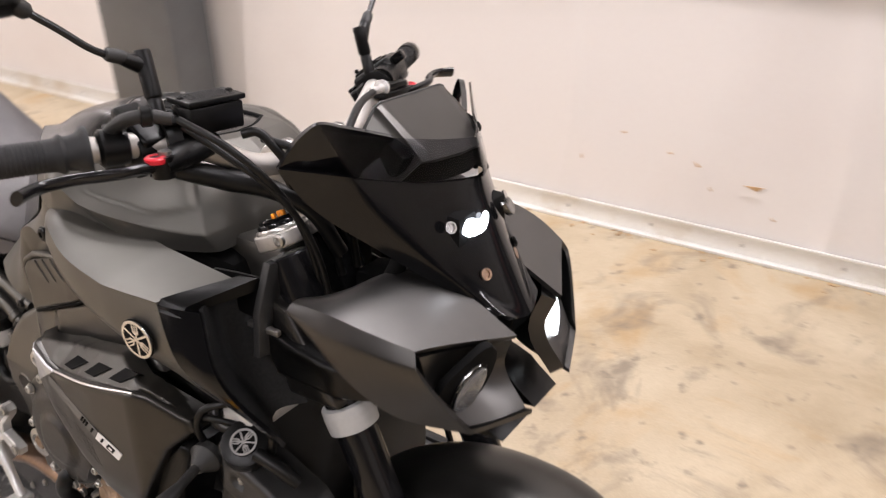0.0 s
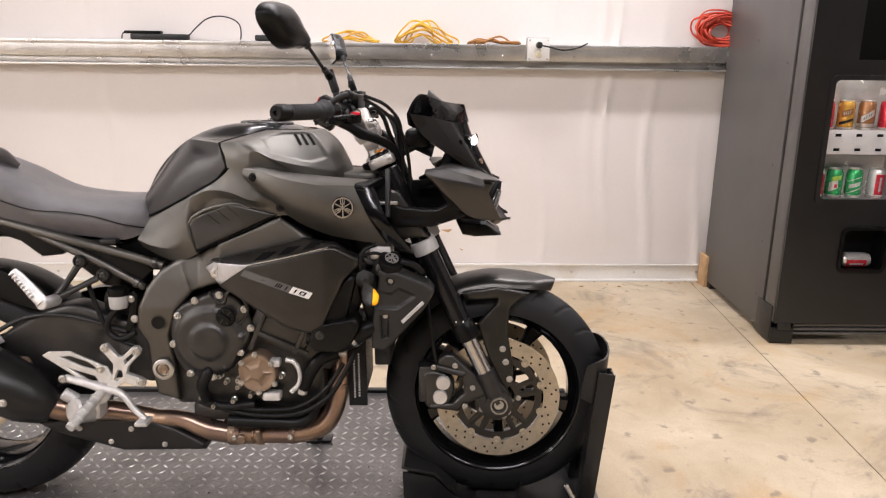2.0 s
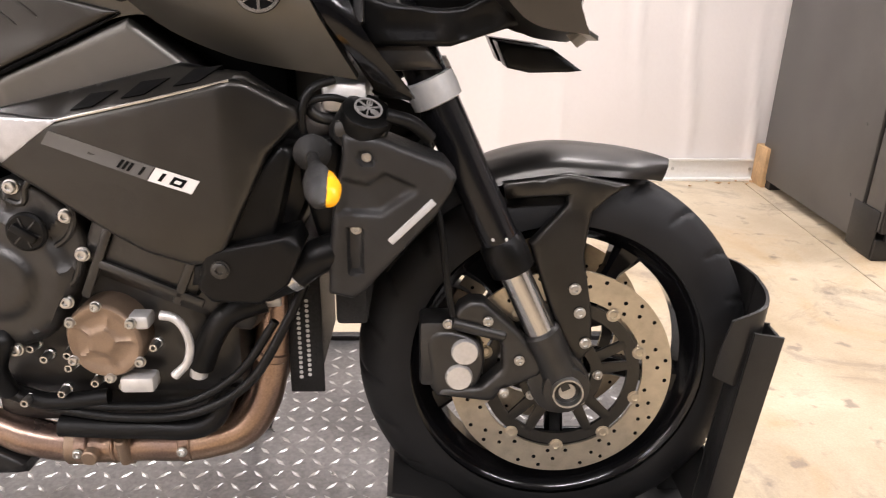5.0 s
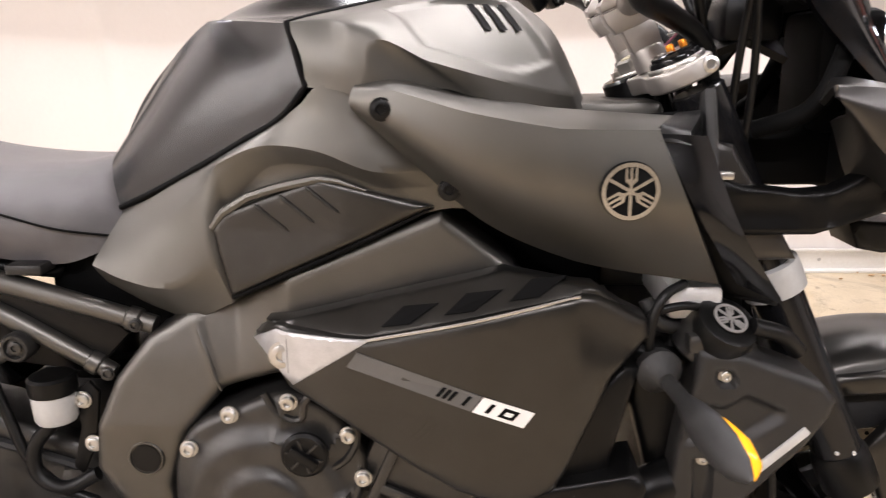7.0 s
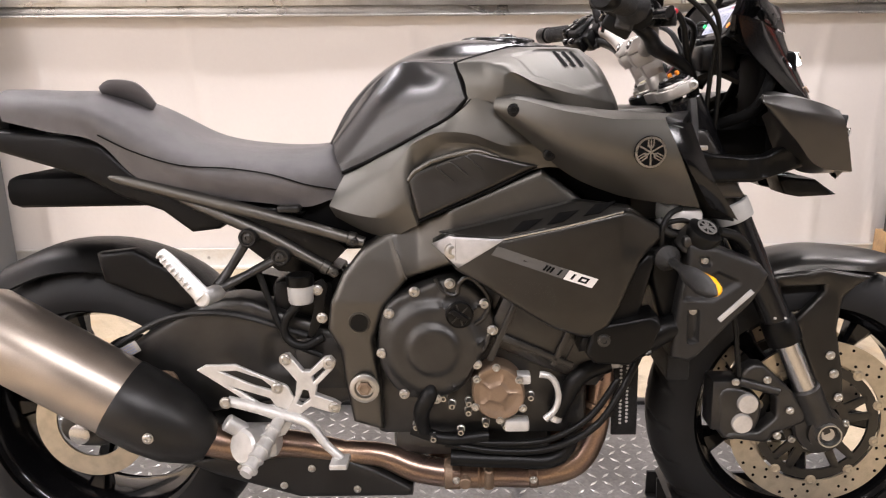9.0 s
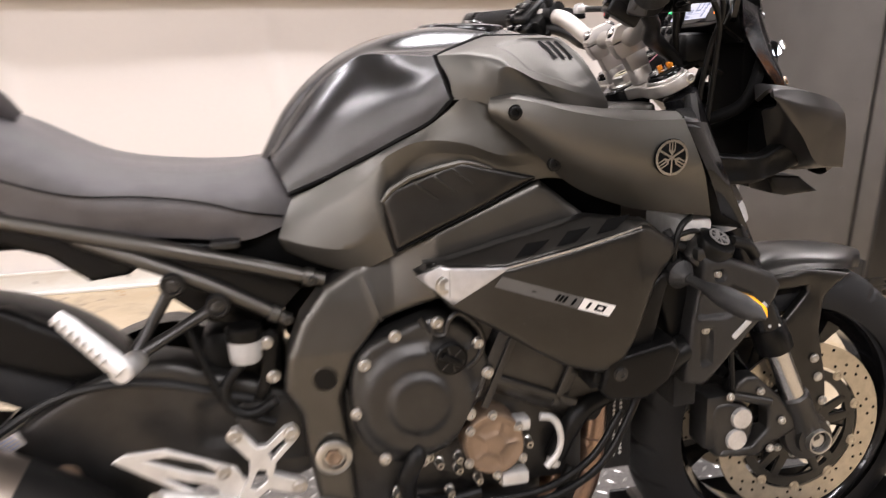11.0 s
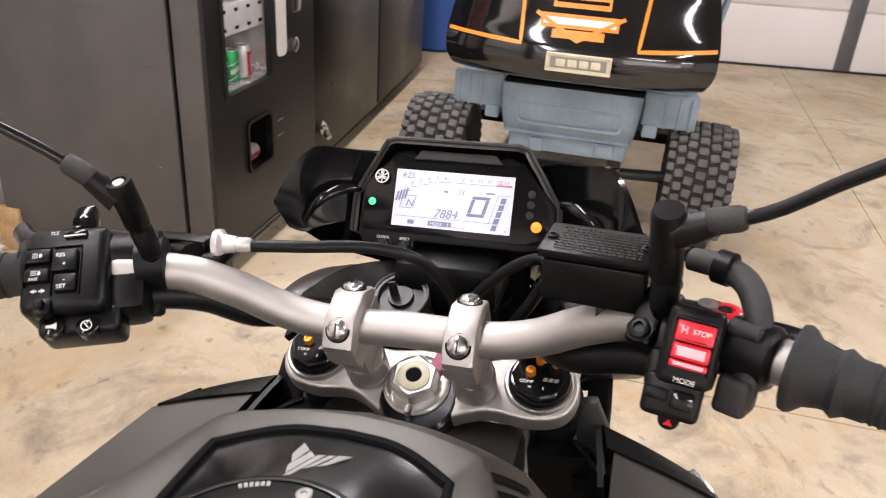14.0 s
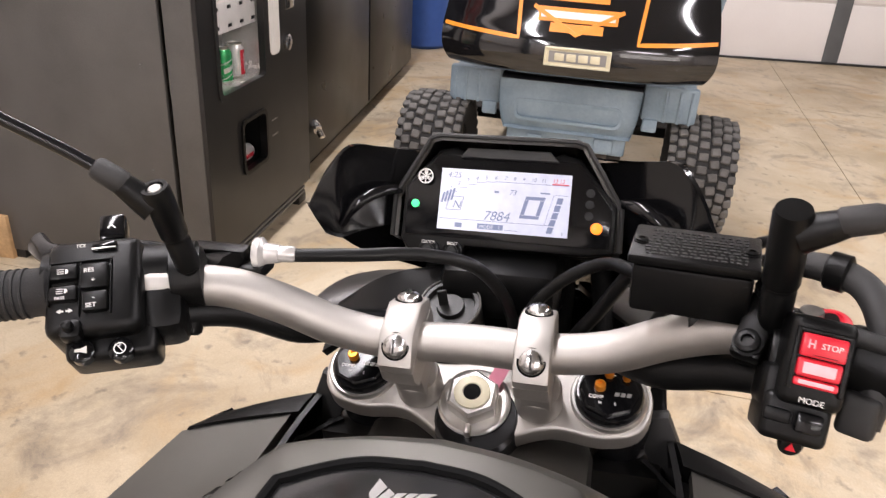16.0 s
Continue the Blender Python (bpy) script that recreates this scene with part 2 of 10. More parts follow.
def concrete():
    """Sealed tan concrete: mottling, dark stains, rusty drips and fine grain."""
    m = bpy.data.materials.new("sealed_concrete")
    m.use_nodes = True
    nt = m.node_tree
    b = nt.nodes["Principled BSDF"]
    add, link = nt.nodes.new, nt.links.new
    co = add("ShaderNodeTexCoord")

    def tex(scale, detail, rough=0.6, dist=0.0):
        n = add("ShaderNodeTexNoise")
        n.inputs["Scale"].default_value, n.inputs["Detail"].default_value = scale, detail
        n.inputs["Roughness"].default_value, n.inputs["Distortion"].default_value = rough, dist
        link(co.outputs["Object"], n.inputs["Vector"])
        return n

    def ramp(n, lo, hi, c0, c1):
        r = add("ShaderNodeValToRGB")
        r.color_ramp.elements[0].position, r.color_ramp.elements[1].position = lo, hi
        r.color_ramp.elements[0].color, r.color_ramp.elements[1].color = (*c0, 1), (*c1, 1)
        link(n.outputs["Fac"], r.inputs["Fac"])
        return r

    def blend(a, c, fac, kind="MIX"):
        x = add("ShaderNodeMix")
        x.data_type, x.blend_type = "RGBA", kind
        link(a, x.inputs["A"])
        link(c, x.inputs["B"])
        if isinstance(fac, float):
            x.inputs["Factor"].default_value = fac
        else:
            link(fac, x.inputs["Factor"])
        return x.outputs["Result"]

    base = ramp(tex(1.6, 8, 0.62, 0.4), 0.36, 0.64, (0.38, 0.298, 0.192), (0.555, 0.468, 0.338))
    rust = ramp(tex(2.1, 6, 0.6, 1.2), 0.52, 0.70, (0, 0, 0), (0.6, 0.6, 0.6))
    rustc = add("ShaderNodeRGB")
    rustc.outputs[0].default_value = (0.42, 0.265, 0.11, 1)
    c = blend(base.outputs["Color"], rustc.outputs[0], rust.outputs["Color"])
    dark = ramp(tex(2.6, 10, 0.70, 1.3), 0.52, 0.68, (0, 0, 0), (0.75, 0.75, 0.75))
    darkc = add("ShaderNodeRGB")
    darkc.outputs[0].default_value = (0.19, 0.155, 0.12, 1)
    c = blend(c, darkc.outputs[0], dark.outputs["Color"])
    spots = ramp(tex(15, 4, 0.5), 0.625, 0.71, (0, 0, 0), (0.7, 0.7, 0.7))
    c = blend(c, darkc.outputs[0], spots.outputs["Color"])
    grain = add("ShaderNodeRGBToBW")
    g = tex(210, 3)
    link(g.outputs["Color"], grain.inputs["Color"])
    c = blend(c, grain.outputs["Val"], 0.25, "OVERLAY")
    link(c, b.inputs["Base Color"])
    rr = ramp(tex(2.4, 5), 0.3, 0.7, (0.38, 0.38, 0.38), (0.62, 0.62, 0.62))
    link(rr.outputs["Color"], b.inputs["Roughness"])
    bp = add("ShaderNodeBump")
    bp.inputs["Strength"].default_value, bp.inputs["Distance"].default_value = 0.25, 0.003
    link(g.outputs["Fac"], bp.inputs["Height"])
    link(bp.outputs["Normal"], b.inputs["Normal"])
    return m


M_FLOOR = concrete()


# ---- mesh helpers ----
def part(name, bm, material, parent=None, label="", smooth=True, angle=40):
    """Links a bmesh as one mesh object, under a thing or a part where one is given."""
    me = bpy.data.meshes.new(name)
    bmesh.ops.recalc_face_normals(bm, faces=bm.faces)
    lim = math.cos(radians(angle))
    for f in bm.faces:
        f.smooth = smooth
    for e in bm.edges:
        if len(e.link_faces) == 2 and e.link_faces[0].normal.dot(e.link_faces[1].normal) < lim:
            e.smooth = False
    bm.to_mesh(me)
    bm.free()
    me.materials.append(material)
    ob = new(name, me)
    if parent is not None:
        ob.parent = parent
    if label:
        ob["label"] = label
    return ob


def thing(name, label, category, m=None, group="", kind=""):
    """A top-level thing: an empty at its base."""
    ob = new(name)
    ob.empty_display_size = 0.1
    if m is not None:
        ob.matrix_world = m
    return tagged(ob, label, category, group, kind)


def solo(name, bm, material, label, category, group="", kind="", smooth=True):
    return tagged(part(name, bm, material, None, "", smooth), label, category, group, kind)


def moved(bm, m):
    bmesh.ops.transform(bm, matrix=m, verts=bm.verts)
    return bm


def join(*bms):
    out = bms[0]
    for b in bms[1:]:
        me = bpy.data.meshes.new("tmp")
        b.to_mesh(me)
        b.free()
        out.from_mesh(me)
        bpy.data.meshes.remove(me)
    return out


def mirrored(bm):
    """A copy across the machine's middle plane."""
    c = bm.copy()
    for v in c.verts:
        v.co.y = -v.co.y
    bmesh.ops.reverse_faces(c, faces=c.faces)
    return c


def box(x0, x1, y0, y1, z0, z1, bevel=0.003, seg=2):
    bm = bmesh.new()
    bmesh.ops.create_cube(bm, size=1)
    for v in bm.verts:
        v.co = Vector(((x0 + x1) / 2 + v.co.x * (x1 - x0), (y0 + y1) / 2 + v.co.y * (y1 - y0), (z0 + z1) / 2 + v.co.z * (z1 - z0)))
    if bevel:
        bmesh.ops.bevel(bm, geom=list(bm.edges), offset=bevel, segments=seg, affect="EDGES", profile=0.5)
    return bm


def spline(pts, n=6, closed=False, firm=None):
    """Points on a smooth curve through pts; firm gives each point's sharpness, 0 smooth to 1 a corner."""
    p = [Vector(q) for q in pts]
    k = len(p)
    out = []

    def tangent(i, seg, length):
        back = p[i] - p[i - 1] if closed or i > 0 else None
        ahead = p[(i + 1) % k] - p[i] if closed or i < k - 1 else None
        if back is None or ahead is None or back.length < 1e-7 or ahead.length < 1e-7:
            return seg
        d = back / back.length**1.5 + ahead / ahead.length**1.5
        if d.length < 1e-7:
            return seg
        w = firm[i] if firm else 0.0
        return d.normalized() * length * (1 - w) + seg * w

    for i in range(k if closed else k - 1):
        b, c = p[i], p[(i + 1) % k]
        seg = c - b
        m0, m1 = tangent(i, seg, seg.length), tangent((i + 1) % k, seg, seg.length)
        for j in range(n):
            t = j / n
            out.append(b * (2 * t**3 - 3 * t * t + 1) + m0 * (t**3 - 2 * t * t + t) + c * (3 * t * t - 2 * t**3) + m1 * (t**3 - t * t))
    if not closed:
        out.append(p[-1])
    return out


def tube(pts, r, seg=12, n=6, cap=True, smooth=True, flat=1.0):
    """A round bar along a curve; r is one radius or one for each point given."""
    rs = r if isinstance(r, (list, tuple)) else [r] * len(pts)
    if smooth and len(pts) > 2:
        line = spline(pts, n)
        rad = [rs[min(int(i / n), len(rs) - 1)] * (1 - (i % n) / n) + rs[min(int(i / n) + 1, len(rs) - 1)] * ((i % n) / n) for i in range(len(line))]
    else:
        line, rad = [Vector(q) for q in pts], list(rs)
    bm = bmesh.new()
    up = None
    rings = []
    for i, q in enumerate(line):
        d = (line[min(i + 1, len(line) - 1)] - line[max(i - 1, 0)]).normalized()
        if up is None:
            up = d.orthogonal().normalized()
        up = (up - d * up.dot(d)).normalized()
        w = d.cross(up)
        rings.append([bm.verts.new(q + rad[i] * (math.cos(a) * up + flat * math.sin(a) * w)) for a in (2 * math.pi * k / seg for k in range(seg))])
    for a, b in zip(rings, rings[1:]):
        for k in range(seg):
            bm.faces.new((a[k], a[(k + 1) % seg], b[(k + 1) % seg], b[k]))
    if cap:
        bm.faces.new(rings[0][::-1])
        bm.faces.new(rings[-1])
    return bm


def lathe(profile, at=(0, 0, 0), axis=(0, 1, 0), seg=48, closed=False):
    """A turned body: profile rows of (radius, height along the axis)."""
    bm = bmesh.new()
    ax = Vector(axis).normalized()
    u = Vector((1, 0, 0)) if abs(ax.x) < 0.9 else Vector((0, 0, 1))
    u = (u - ax * u.dot(ax)).normalized()
    w = ax.cross(u)
    rings = []
    for r, h in profile:
        c = Vector(at) + ax * h
        if r < 1e-6:
            rings.append([bm.verts.new(c)])
        else:
            rings.append([bm.verts.new(c + r * (math.cos(a) * u + math.sin(a) * w)) for a in (2 * math.pi * k / seg for k in range(seg))])
    pairs = list(zip(rings, rings[1:])) + ([(rings[-1], rings[0])] if closed else [])
    for a, b in pairs:
        for k in range(seg):
            q = [a[k % len(a)], a[(k + 1) % len(a)], b[(k + 1) % len(b)], b[k % len(b)]]
            q = list(dict.fromkeys(q))
            if len(q) > 2:
                bm.faces.new(q)
    if not closed:
        for ring in (rings[0], rings[-1]):
            if len(ring) > 2:
                bm.faces.new(ring)
    return bm


def rod(a, b, r, seg=12, r2=None, bevel=0.0):
    """A straight round bar with softened ends."""
    a, b = Vector(a), Vector(b)
    h = (b - a).length
    r2 = r if r2 is None else r2
    e = min(bevel, h / 3, r / 2)
    prof = [(r - e, 0), (r, e), (r2, h - e), (r2 - e, h)] if e else [(r, 0), (r2, h)]
    return lathe(prof, a, b - a, seg)


def bolt(at, axis=(0, -1, 0), r=0.006, h=0.005):
    """A socket-head bolt: flange, head and recess."""
    return lathe([(r * 1.25, 0), (r * 1.25, h * 0.25), (r, h * 0.3), (r, h * 0.85), (r * 0.85, h), (r * 0.5, h), (r * 0.45, h * 0.5), (0, h * 0.5)], at, axis, 12)


def prism(outline, y0, y1, bevel=0.003, seg=2):
    """A plate cut to an outline in the x-z plane, from y0 to y1."""
    bm = bmesh.new()
    a = [bm.verts.new((x, y0, z)) for x, z in outline]
    b = [bm.verts.new((x, y1, z)) for x, z in outline]
    f = [bm.faces.new(a), bm.faces.new(b[::-1])]
    for i in range(len(a)):
        j = (i + 1) % len(a)
        bm.faces.new((a[i], b[i], b[j], a[j]))
    bmesh.ops.recalc_face_normals(bm, faces=bm.faces)
    if bevel:
        rim = [e for g in f for e in g.edges]
        bmesh.ops.bevel(bm, geom=rim, offset=bevel, segments=seg, affect="EDGES", profile=0.5)
    return bm


def smooth2(outline, n=4):
    return [(p.x, p.z) for p in spline([(x, 0, z) for x, z in outline], n, True)]


def inside(x, z, poly):
    c = False
    for (x0, z0), (x1, z1) in zip(poly, poly[1:] + poly[:1]):
        if (z0 > z) != (z1 > z) and x < (x1 - x0) * (z - z0) / (z1 - z0) + x0:
            c = not c
    return c


def panel(outline, base, thick=0.02, rnd=0.01, rise=None, res=0.014, bump=None, side=-1):
    """A body panel over an outline in the x-z plane: base(x, z) gives its y, its rim is rounded over rnd by rise, bump adds relief."""
    rise = rnd if rise is None else rise
    pts = []
    for (x0, z0), (x1, z1) in zip(outline, outline[1:] + outline[:1]):
        k = max(1, int(math.hypot(x1 - x0, z1 - z0) / res))
        pts += [(x0 + (x1 - x0) * i / k, z0 + (z1 - z0) * i / k) for i in range(k)]
    edge = np.array(outline)
    nxt = np.roll(edge, -1, 0)
    seg, ln = nxt - edge, ((nxt - edge) ** 2).sum(1) + 1e-12

    def far(x, z):
        t = np.clip(((np.array([x, z]) - edge) * seg).sum(1) / ln, 0, 1)
        return float(np.sqrt(((edge + seg * t[:, None] - [x, z]) ** 2).sum(1).min()))

    area = sum(a[0] * b[1] - b[0] * a[1] for a, b in zip(outline, outline[1:] + outline[:1]))
    free = []
    for i, (x, z) in enumerate(pts):
        (xa, za), (xb, zb) = pts[i - 1], pts[(i + 1) % len(pts)]
        d = math.hypot(xb - xa, zb - za) or 1
        nx, nz = -(zb - za) / d, (xb - xa) / d
        if area < 0:
            nx, nz = -nx, -nz
        for f in (0.15, 0.5, 1.0):
            q = (x + nx * rnd * f, z + nz * rnd * f)
            if inside(*q, outline) and far(*q) > rnd * f * 0.8:
                free.append(q)
    xs, zs = [p[0] for p in outline], [p[1] for p in outline]
    z = min(zs)
    while z < max(zs):
        x = min(xs)
        while x < max(xs):
            if inside(x, z, outline) and far(x, z) > rnd * 1.3:
                free.append((x, z))
            x += res
        z += res
    allp = [Vector(p) for p in pts] + [Vector(p) for p in free]
    from mathutils import geometry
    vs, es, fs, *_ = geometry.delaunay_2d_cdt(allp, [], [list(range(len(pts)))], 1, 1e-6)
    bm = bmesh.new()
    top = []
    for v in vs:
        d = far(v.x, v.y)
        u = min(d / rnd, 1.0) if rnd else 1.0
        y = base(v.x, v.y) + side * rise * math.sqrt(max(0.0, 1 - (1 - u) ** 2))
        if bump:
            y += side * bump(v.x, v.y) * u
        top.append(bm.verts.new((v.x, y, v.y)))
    for f in fs:
        if len(set(f)) > 2:
            try:
                bm.faces.new([top[i] for i in f])
            except ValueError:
                pass
    bmesh.ops.recalc_face_normals(bm, faces=bm.faces)
    rim = [e for e in bm.edges if len(e.link_faces) == 1]
    ext = bmesh.ops.extrude_edge_only(bm, edges=rim)["geom"]
    for v in ext:
        if isinstance(v, bmesh.types.BMVert):
            v.co.y -= side * thick
    return bm


def weights(table, index, count):
    """Sharpness along one line of a control grid: the table holds, by line across, a number or a list."""
    out = []
    for k in range(count):
        w = table.get(k, 0.0) if table else 0.0
        out.append(w[index] if isinstance(w, (list, tuple)) else w)
    return out


def sheet(rows, nu, nv, wu=None, wv=None):
    """Dense lines through a control grid; wu sharpens whole rows, wv whole columns, as ridges."""
    cols = [spline(r, nv, False, weights(wv, i, len(r))) for i, r in enumerate(rows)]
    lines = []
    for j in range(len(cols[0])):
        a, f = divmod(j / nv, 1.0)
        a = int(a)
        lo = weights(wu, a, len(rows))
        hi = weights(wu, min(a + 1, len(rows[0]) - 1), len(rows))
        lines.append(spline([c[j] for c in cols], nu, False, [p * (1 - f) + q * f for p, q in zip(lo, hi)]))
    return lines


def cutplate(outline, holes, y0, y1, bevel=0.0015):
    """A flat plate in the x-z plane with holes through it."""
    from mathutils import geometry
    loops, pts = [], []
    for loop in [outline] + holes:
        loops.append(list(range(len(pts), len(pts) + len(loop))))
        pts += [Vector(p) for p in loop]
    edges = [(a, b) for lp in loops for a, b in zip(lp, lp[1:] + lp[:1])]
    vs, es, fs, *_ = geometry.delaunay_2d_cdt(pts, edges, [], 0, 1e-7)
    bm = bmesh.new()
    v3 = [bm.verts.new((v.x, y0, v.y)) for v in vs]
    for f in fs:
        c = sum((vs[i] for i in f), Vector((0, 0))) / len(f)
        if inside(c.x, c.y, outline) and not any(inside(c.x, c.y, q) for q in holes):
            bm.faces.new([v3[i] for i in f])
    bmesh.ops.delete(bm, geom=[v for v in bm.verts if not v.link_faces], context="VERTS")
    got = bmesh.ops.extrude_face_region(bm, geom=list(bm.faces))["geom"]
    for v in got:
        if isinstance(v, bmesh.types.BMVert):
            v.co.y = y1
    bmesh.ops.recalc_face_normals(bm, faces=bm.faces)
    if bevel:
        rim = [e for e in bm.edges if len(e.link_faces) == 2 and abs(e.link_faces[0].normal.dot(e.link_faces[1].normal)) < 0.3 and abs(e.verts[0].co.y - e.verts[1].co.y) < 1e-6]
        bmesh.ops.bevel(bm, geom=rim, offset=bevel, segments=1, affect="EDGES", profile=0.5)
    return bm


def skin(rows, nu=6, nv=6, thick=0.004, side=0, wu=None, wv=None, relief=None):
    """A smooth sheet through a small grid of control points, given some thickness along its normals."""
    lines = sheet(rows, nu, nv, wu, wv)
    bm = bmesh.new()
    g = [[bm.verts.new(q) for q in line] for line in lines]
    for a, b in zip(g, g[1:]):
        for i in range(len(a) - 1):
            bm.faces.new((a[i], a[i + 1], b[i + 1], b[i]))
    bmesh.ops.recalc_face_normals(bm, faces=bm.faces)
    bm.normal_update()
    if sum(f.normal.y * f.calc_center_median().y + f.normal.z * 0.02 for f in bm.faces) < 0:
        bmesh.ops.reverse_faces(bm, faces=bm.faces)
        bm.normal_update()
    if relief:
        lift = [(v, v.normal.copy() * relief(i / nu, j / nv)) for j, line in enumerate(g) for i, v in enumerate(line)]
        for v, d in lift:
            v.co += d
        bm.normal_update()
    if thick:
        nrm = {v: v.normal.copy() for v in bm.verts}
        ext = bmesh.ops.extrude_edge_only(bm, edges=[e for e in bm.edges if len(e.link_faces) == 1])["geom"]
        new_v = [v for v in ext if isinstance(v, bmesh.types.BMVert)]
        for v in new_v:
            near = min((w for e in v.link_edges for w in e.verts if w in nrm), key=lambda w: (w.co - v.co).length, default=None)
            if near:
                v.co -= nrm[near] * thick
    return bm


def bars(rows, to_world, height, depth=0.0006):
    """Small raised strips: rows of (u, v, length) laid by to_world(u, v)."""
    bm = bmesh.new()
    for u, v, ln in rows:
        q = [to_world(u, v), to_world(u + ln, v), to_world(u + ln, v + height), to_world(u, v + height)]
        n = (q[1] - q[0]).cross(q[3] - q[0]).normalized() * depth
        lo, hi = [bm.verts.new(p) for p in q], [bm.verts.new(p + n) for p in q]
        bm.faces.new(hi)
        for i in range(4):
            bm.faces.new((lo[i], lo[(i + 1) % 4], hi[(i + 1) % 4], hi[i]))
    return bm


def lettering(text, size, m, depth=0.0004, align="LEFT", shear=0.0):
    """Letters of the built-in font as a mesh, laid at the pose m."""
    cu = bpy.data.curves.new("letters", "FONT")
    cu.body, cu.size, cu.extrude, cu.align_x, cu.shear = text, size, depth, align, shear
    ob = bpy.data.objects.new("letters", cu)
    scene.collection.objects.link(ob)
    me = bpy.data.meshes.new_from_object(ob.evaluated_get(bpy.context.evaluated_depsgraph_get()))
    bpy.data.objects.remove(ob)
    bpy.data.curves.remove(cu)
    bm = bmesh.new()
    bm.from_mesh(me)
    bpy.data.meshes.remove(me)
    return moved(bm, m)


def basis(o, ux, uy):
    """A pose from an origin and two directions: x along ux, y along uy."""
    x = Vector(ux).normalized()
    y = Vector(uy)
    y = (y - x * y.dot(x)).normalized()
    z = x.cross(y)
    return Matrix(((x.x, y.x, z.x, o[0]), (x.y, y.y, z.y, o[1]), (x.z, y.z, z.z, o[2]), (0, 0, 0, 1)))



def surface(rows, n=12, wu=None, wv=None):
    """The smooth sheet through a control grid, as dense points: rows along u, columns along v."""
    lines = sheet(rows, n, n, wu, wv)
    return [[lines[j][i] for j in range(len(lines))] for i in range(len(lines[0]))]


def sunk(poly, depth, soft):
    """A relief that sinks inside a polygon of grid places, over a soft rim."""
    e = [(Vector(a), Vector(b)) for a, b in zip(poly, poly[1:] + poly[:1])]

    def relief(u, v):
        if not inside(u, v, poly):
            return 0.0
        q = Vector((u, v))
        d = min((a + (b - a) * min(1, max(0, (q - a).dot(b - a) / (b - a).length_squared)) - q).length for a, b in e)
        t = min(1.0, d / soft)
        return -depth * t * t * (3 - 2 * t)

    return relief


def on_sheet(grid, u, v, n=12):
    """Place and normal of a sheet at row u and column v of its control grid."""
    a = min(max(u * n, 0), len(grid) - 1.001)
    b = min(max(v * n, 0), len(grid[0]) - 1.001)
    i, j, p, q = int(a), int(b), a - int(a), b - int(b)
    A, B, C, D = grid[i][j], grid[i + 1][j], grid[i][j + 1], grid[i + 1][j + 1]
    place = A * (1 - p) * (1 - q) + B * p * (1 - q) + C * (1 - p) * q + D * p * q
    nrm = (B - A + D - C).cross(C - A + D - B).normalized()
    if nrm.z * 0.5 + nrm.y * (1 if place.y > 0 else -1) < 0:
        nrm = -nrm
    return place, nrm


def patch_on(rows, corners, lift=0.002, nu=12, nv=10, wu=None, wv=None):
    """A raised facet on a sheet: corners are four (u, v) of the control grid; its rim sinks into the sheet."""
    g = surface(rows, 12, wu, wv)
    (ua, va), (ub, vb), (uc, vc), (ud, vd) = corners
    bm = bmesh.new()
    vs = []
    for i in range(nu + 1):
        row = []
        for j in range(nv + 1):
            p, q = i / nu, j / nv
            e = min(p, 1 - p, q, 1 - q)
            u = (ua * (1 - p) + ub * p) * (1 - q) + (ud * (1 - p) + uc * p) * q
            v = (va * (1 - p) + vb * p) * (1 - q) + (vd * (1 - p) + vc * p) * q
            place, nrm = on_sheet(g, u, v)
            row.append(bm.verts.new(place + nrm * (lift if e > 0 else -0.0015)))
        vs.append(row)
    for a, b in zip(vs, vs[1:]):
        for j in range(nv):
            bm.faces.new((a[j], a[j + 1], b[j + 1], b[j]))
    return bm


# ---- the room ----
NORTH = pose(0, 2.15, 0, 0, 0, 2.5)
XW, XE, YS = -5.6, 7.6, -9.0


def slab(x0, x1, y0, y1):
    bm = bmesh.new()
    bmesh.ops.create_grid(bm, x_segments=2, y_segments=2, size=0.5)
    for v in bm.verts:
        v.co = Vector(((x0 + x1) / 2 + v.co.x * (x1 - x0), (y0 + y1) / 2 + v.co.y * (y1 - y0), 0))
    ext = bmesh.ops.extrude_edge_only(bm, edges=[e for e in bm.edges if len(e.link_faces) == 1])["geom"]
    for v in ext:
        if isinstance(v, bmesh.types.BMVert):
            v.co.z = -0.012
    return bm


floor = tagged(part("floor", box(XW, XE, YS, 2.6, -0.2, -0.012, 0), M_DARK, smooth=False), "tan sealed concrete floor with dark stains and saw-cut joints", "floor", kind="structure")
GAP = 0.0022
JX, JY = [XW, -2.6, 1.215, 4.9, XE], [YS, -1.26, 2.6]
for i in range(len(JX) - 1):
    for j in range(len(JY) - 1):
        part("slab", slab(JX[i] + GAP, JX[i + 1] - GAP, JY[j] + GAP, JY[j + 1] - GAP), M_FLOOR, floor, smooth=False)


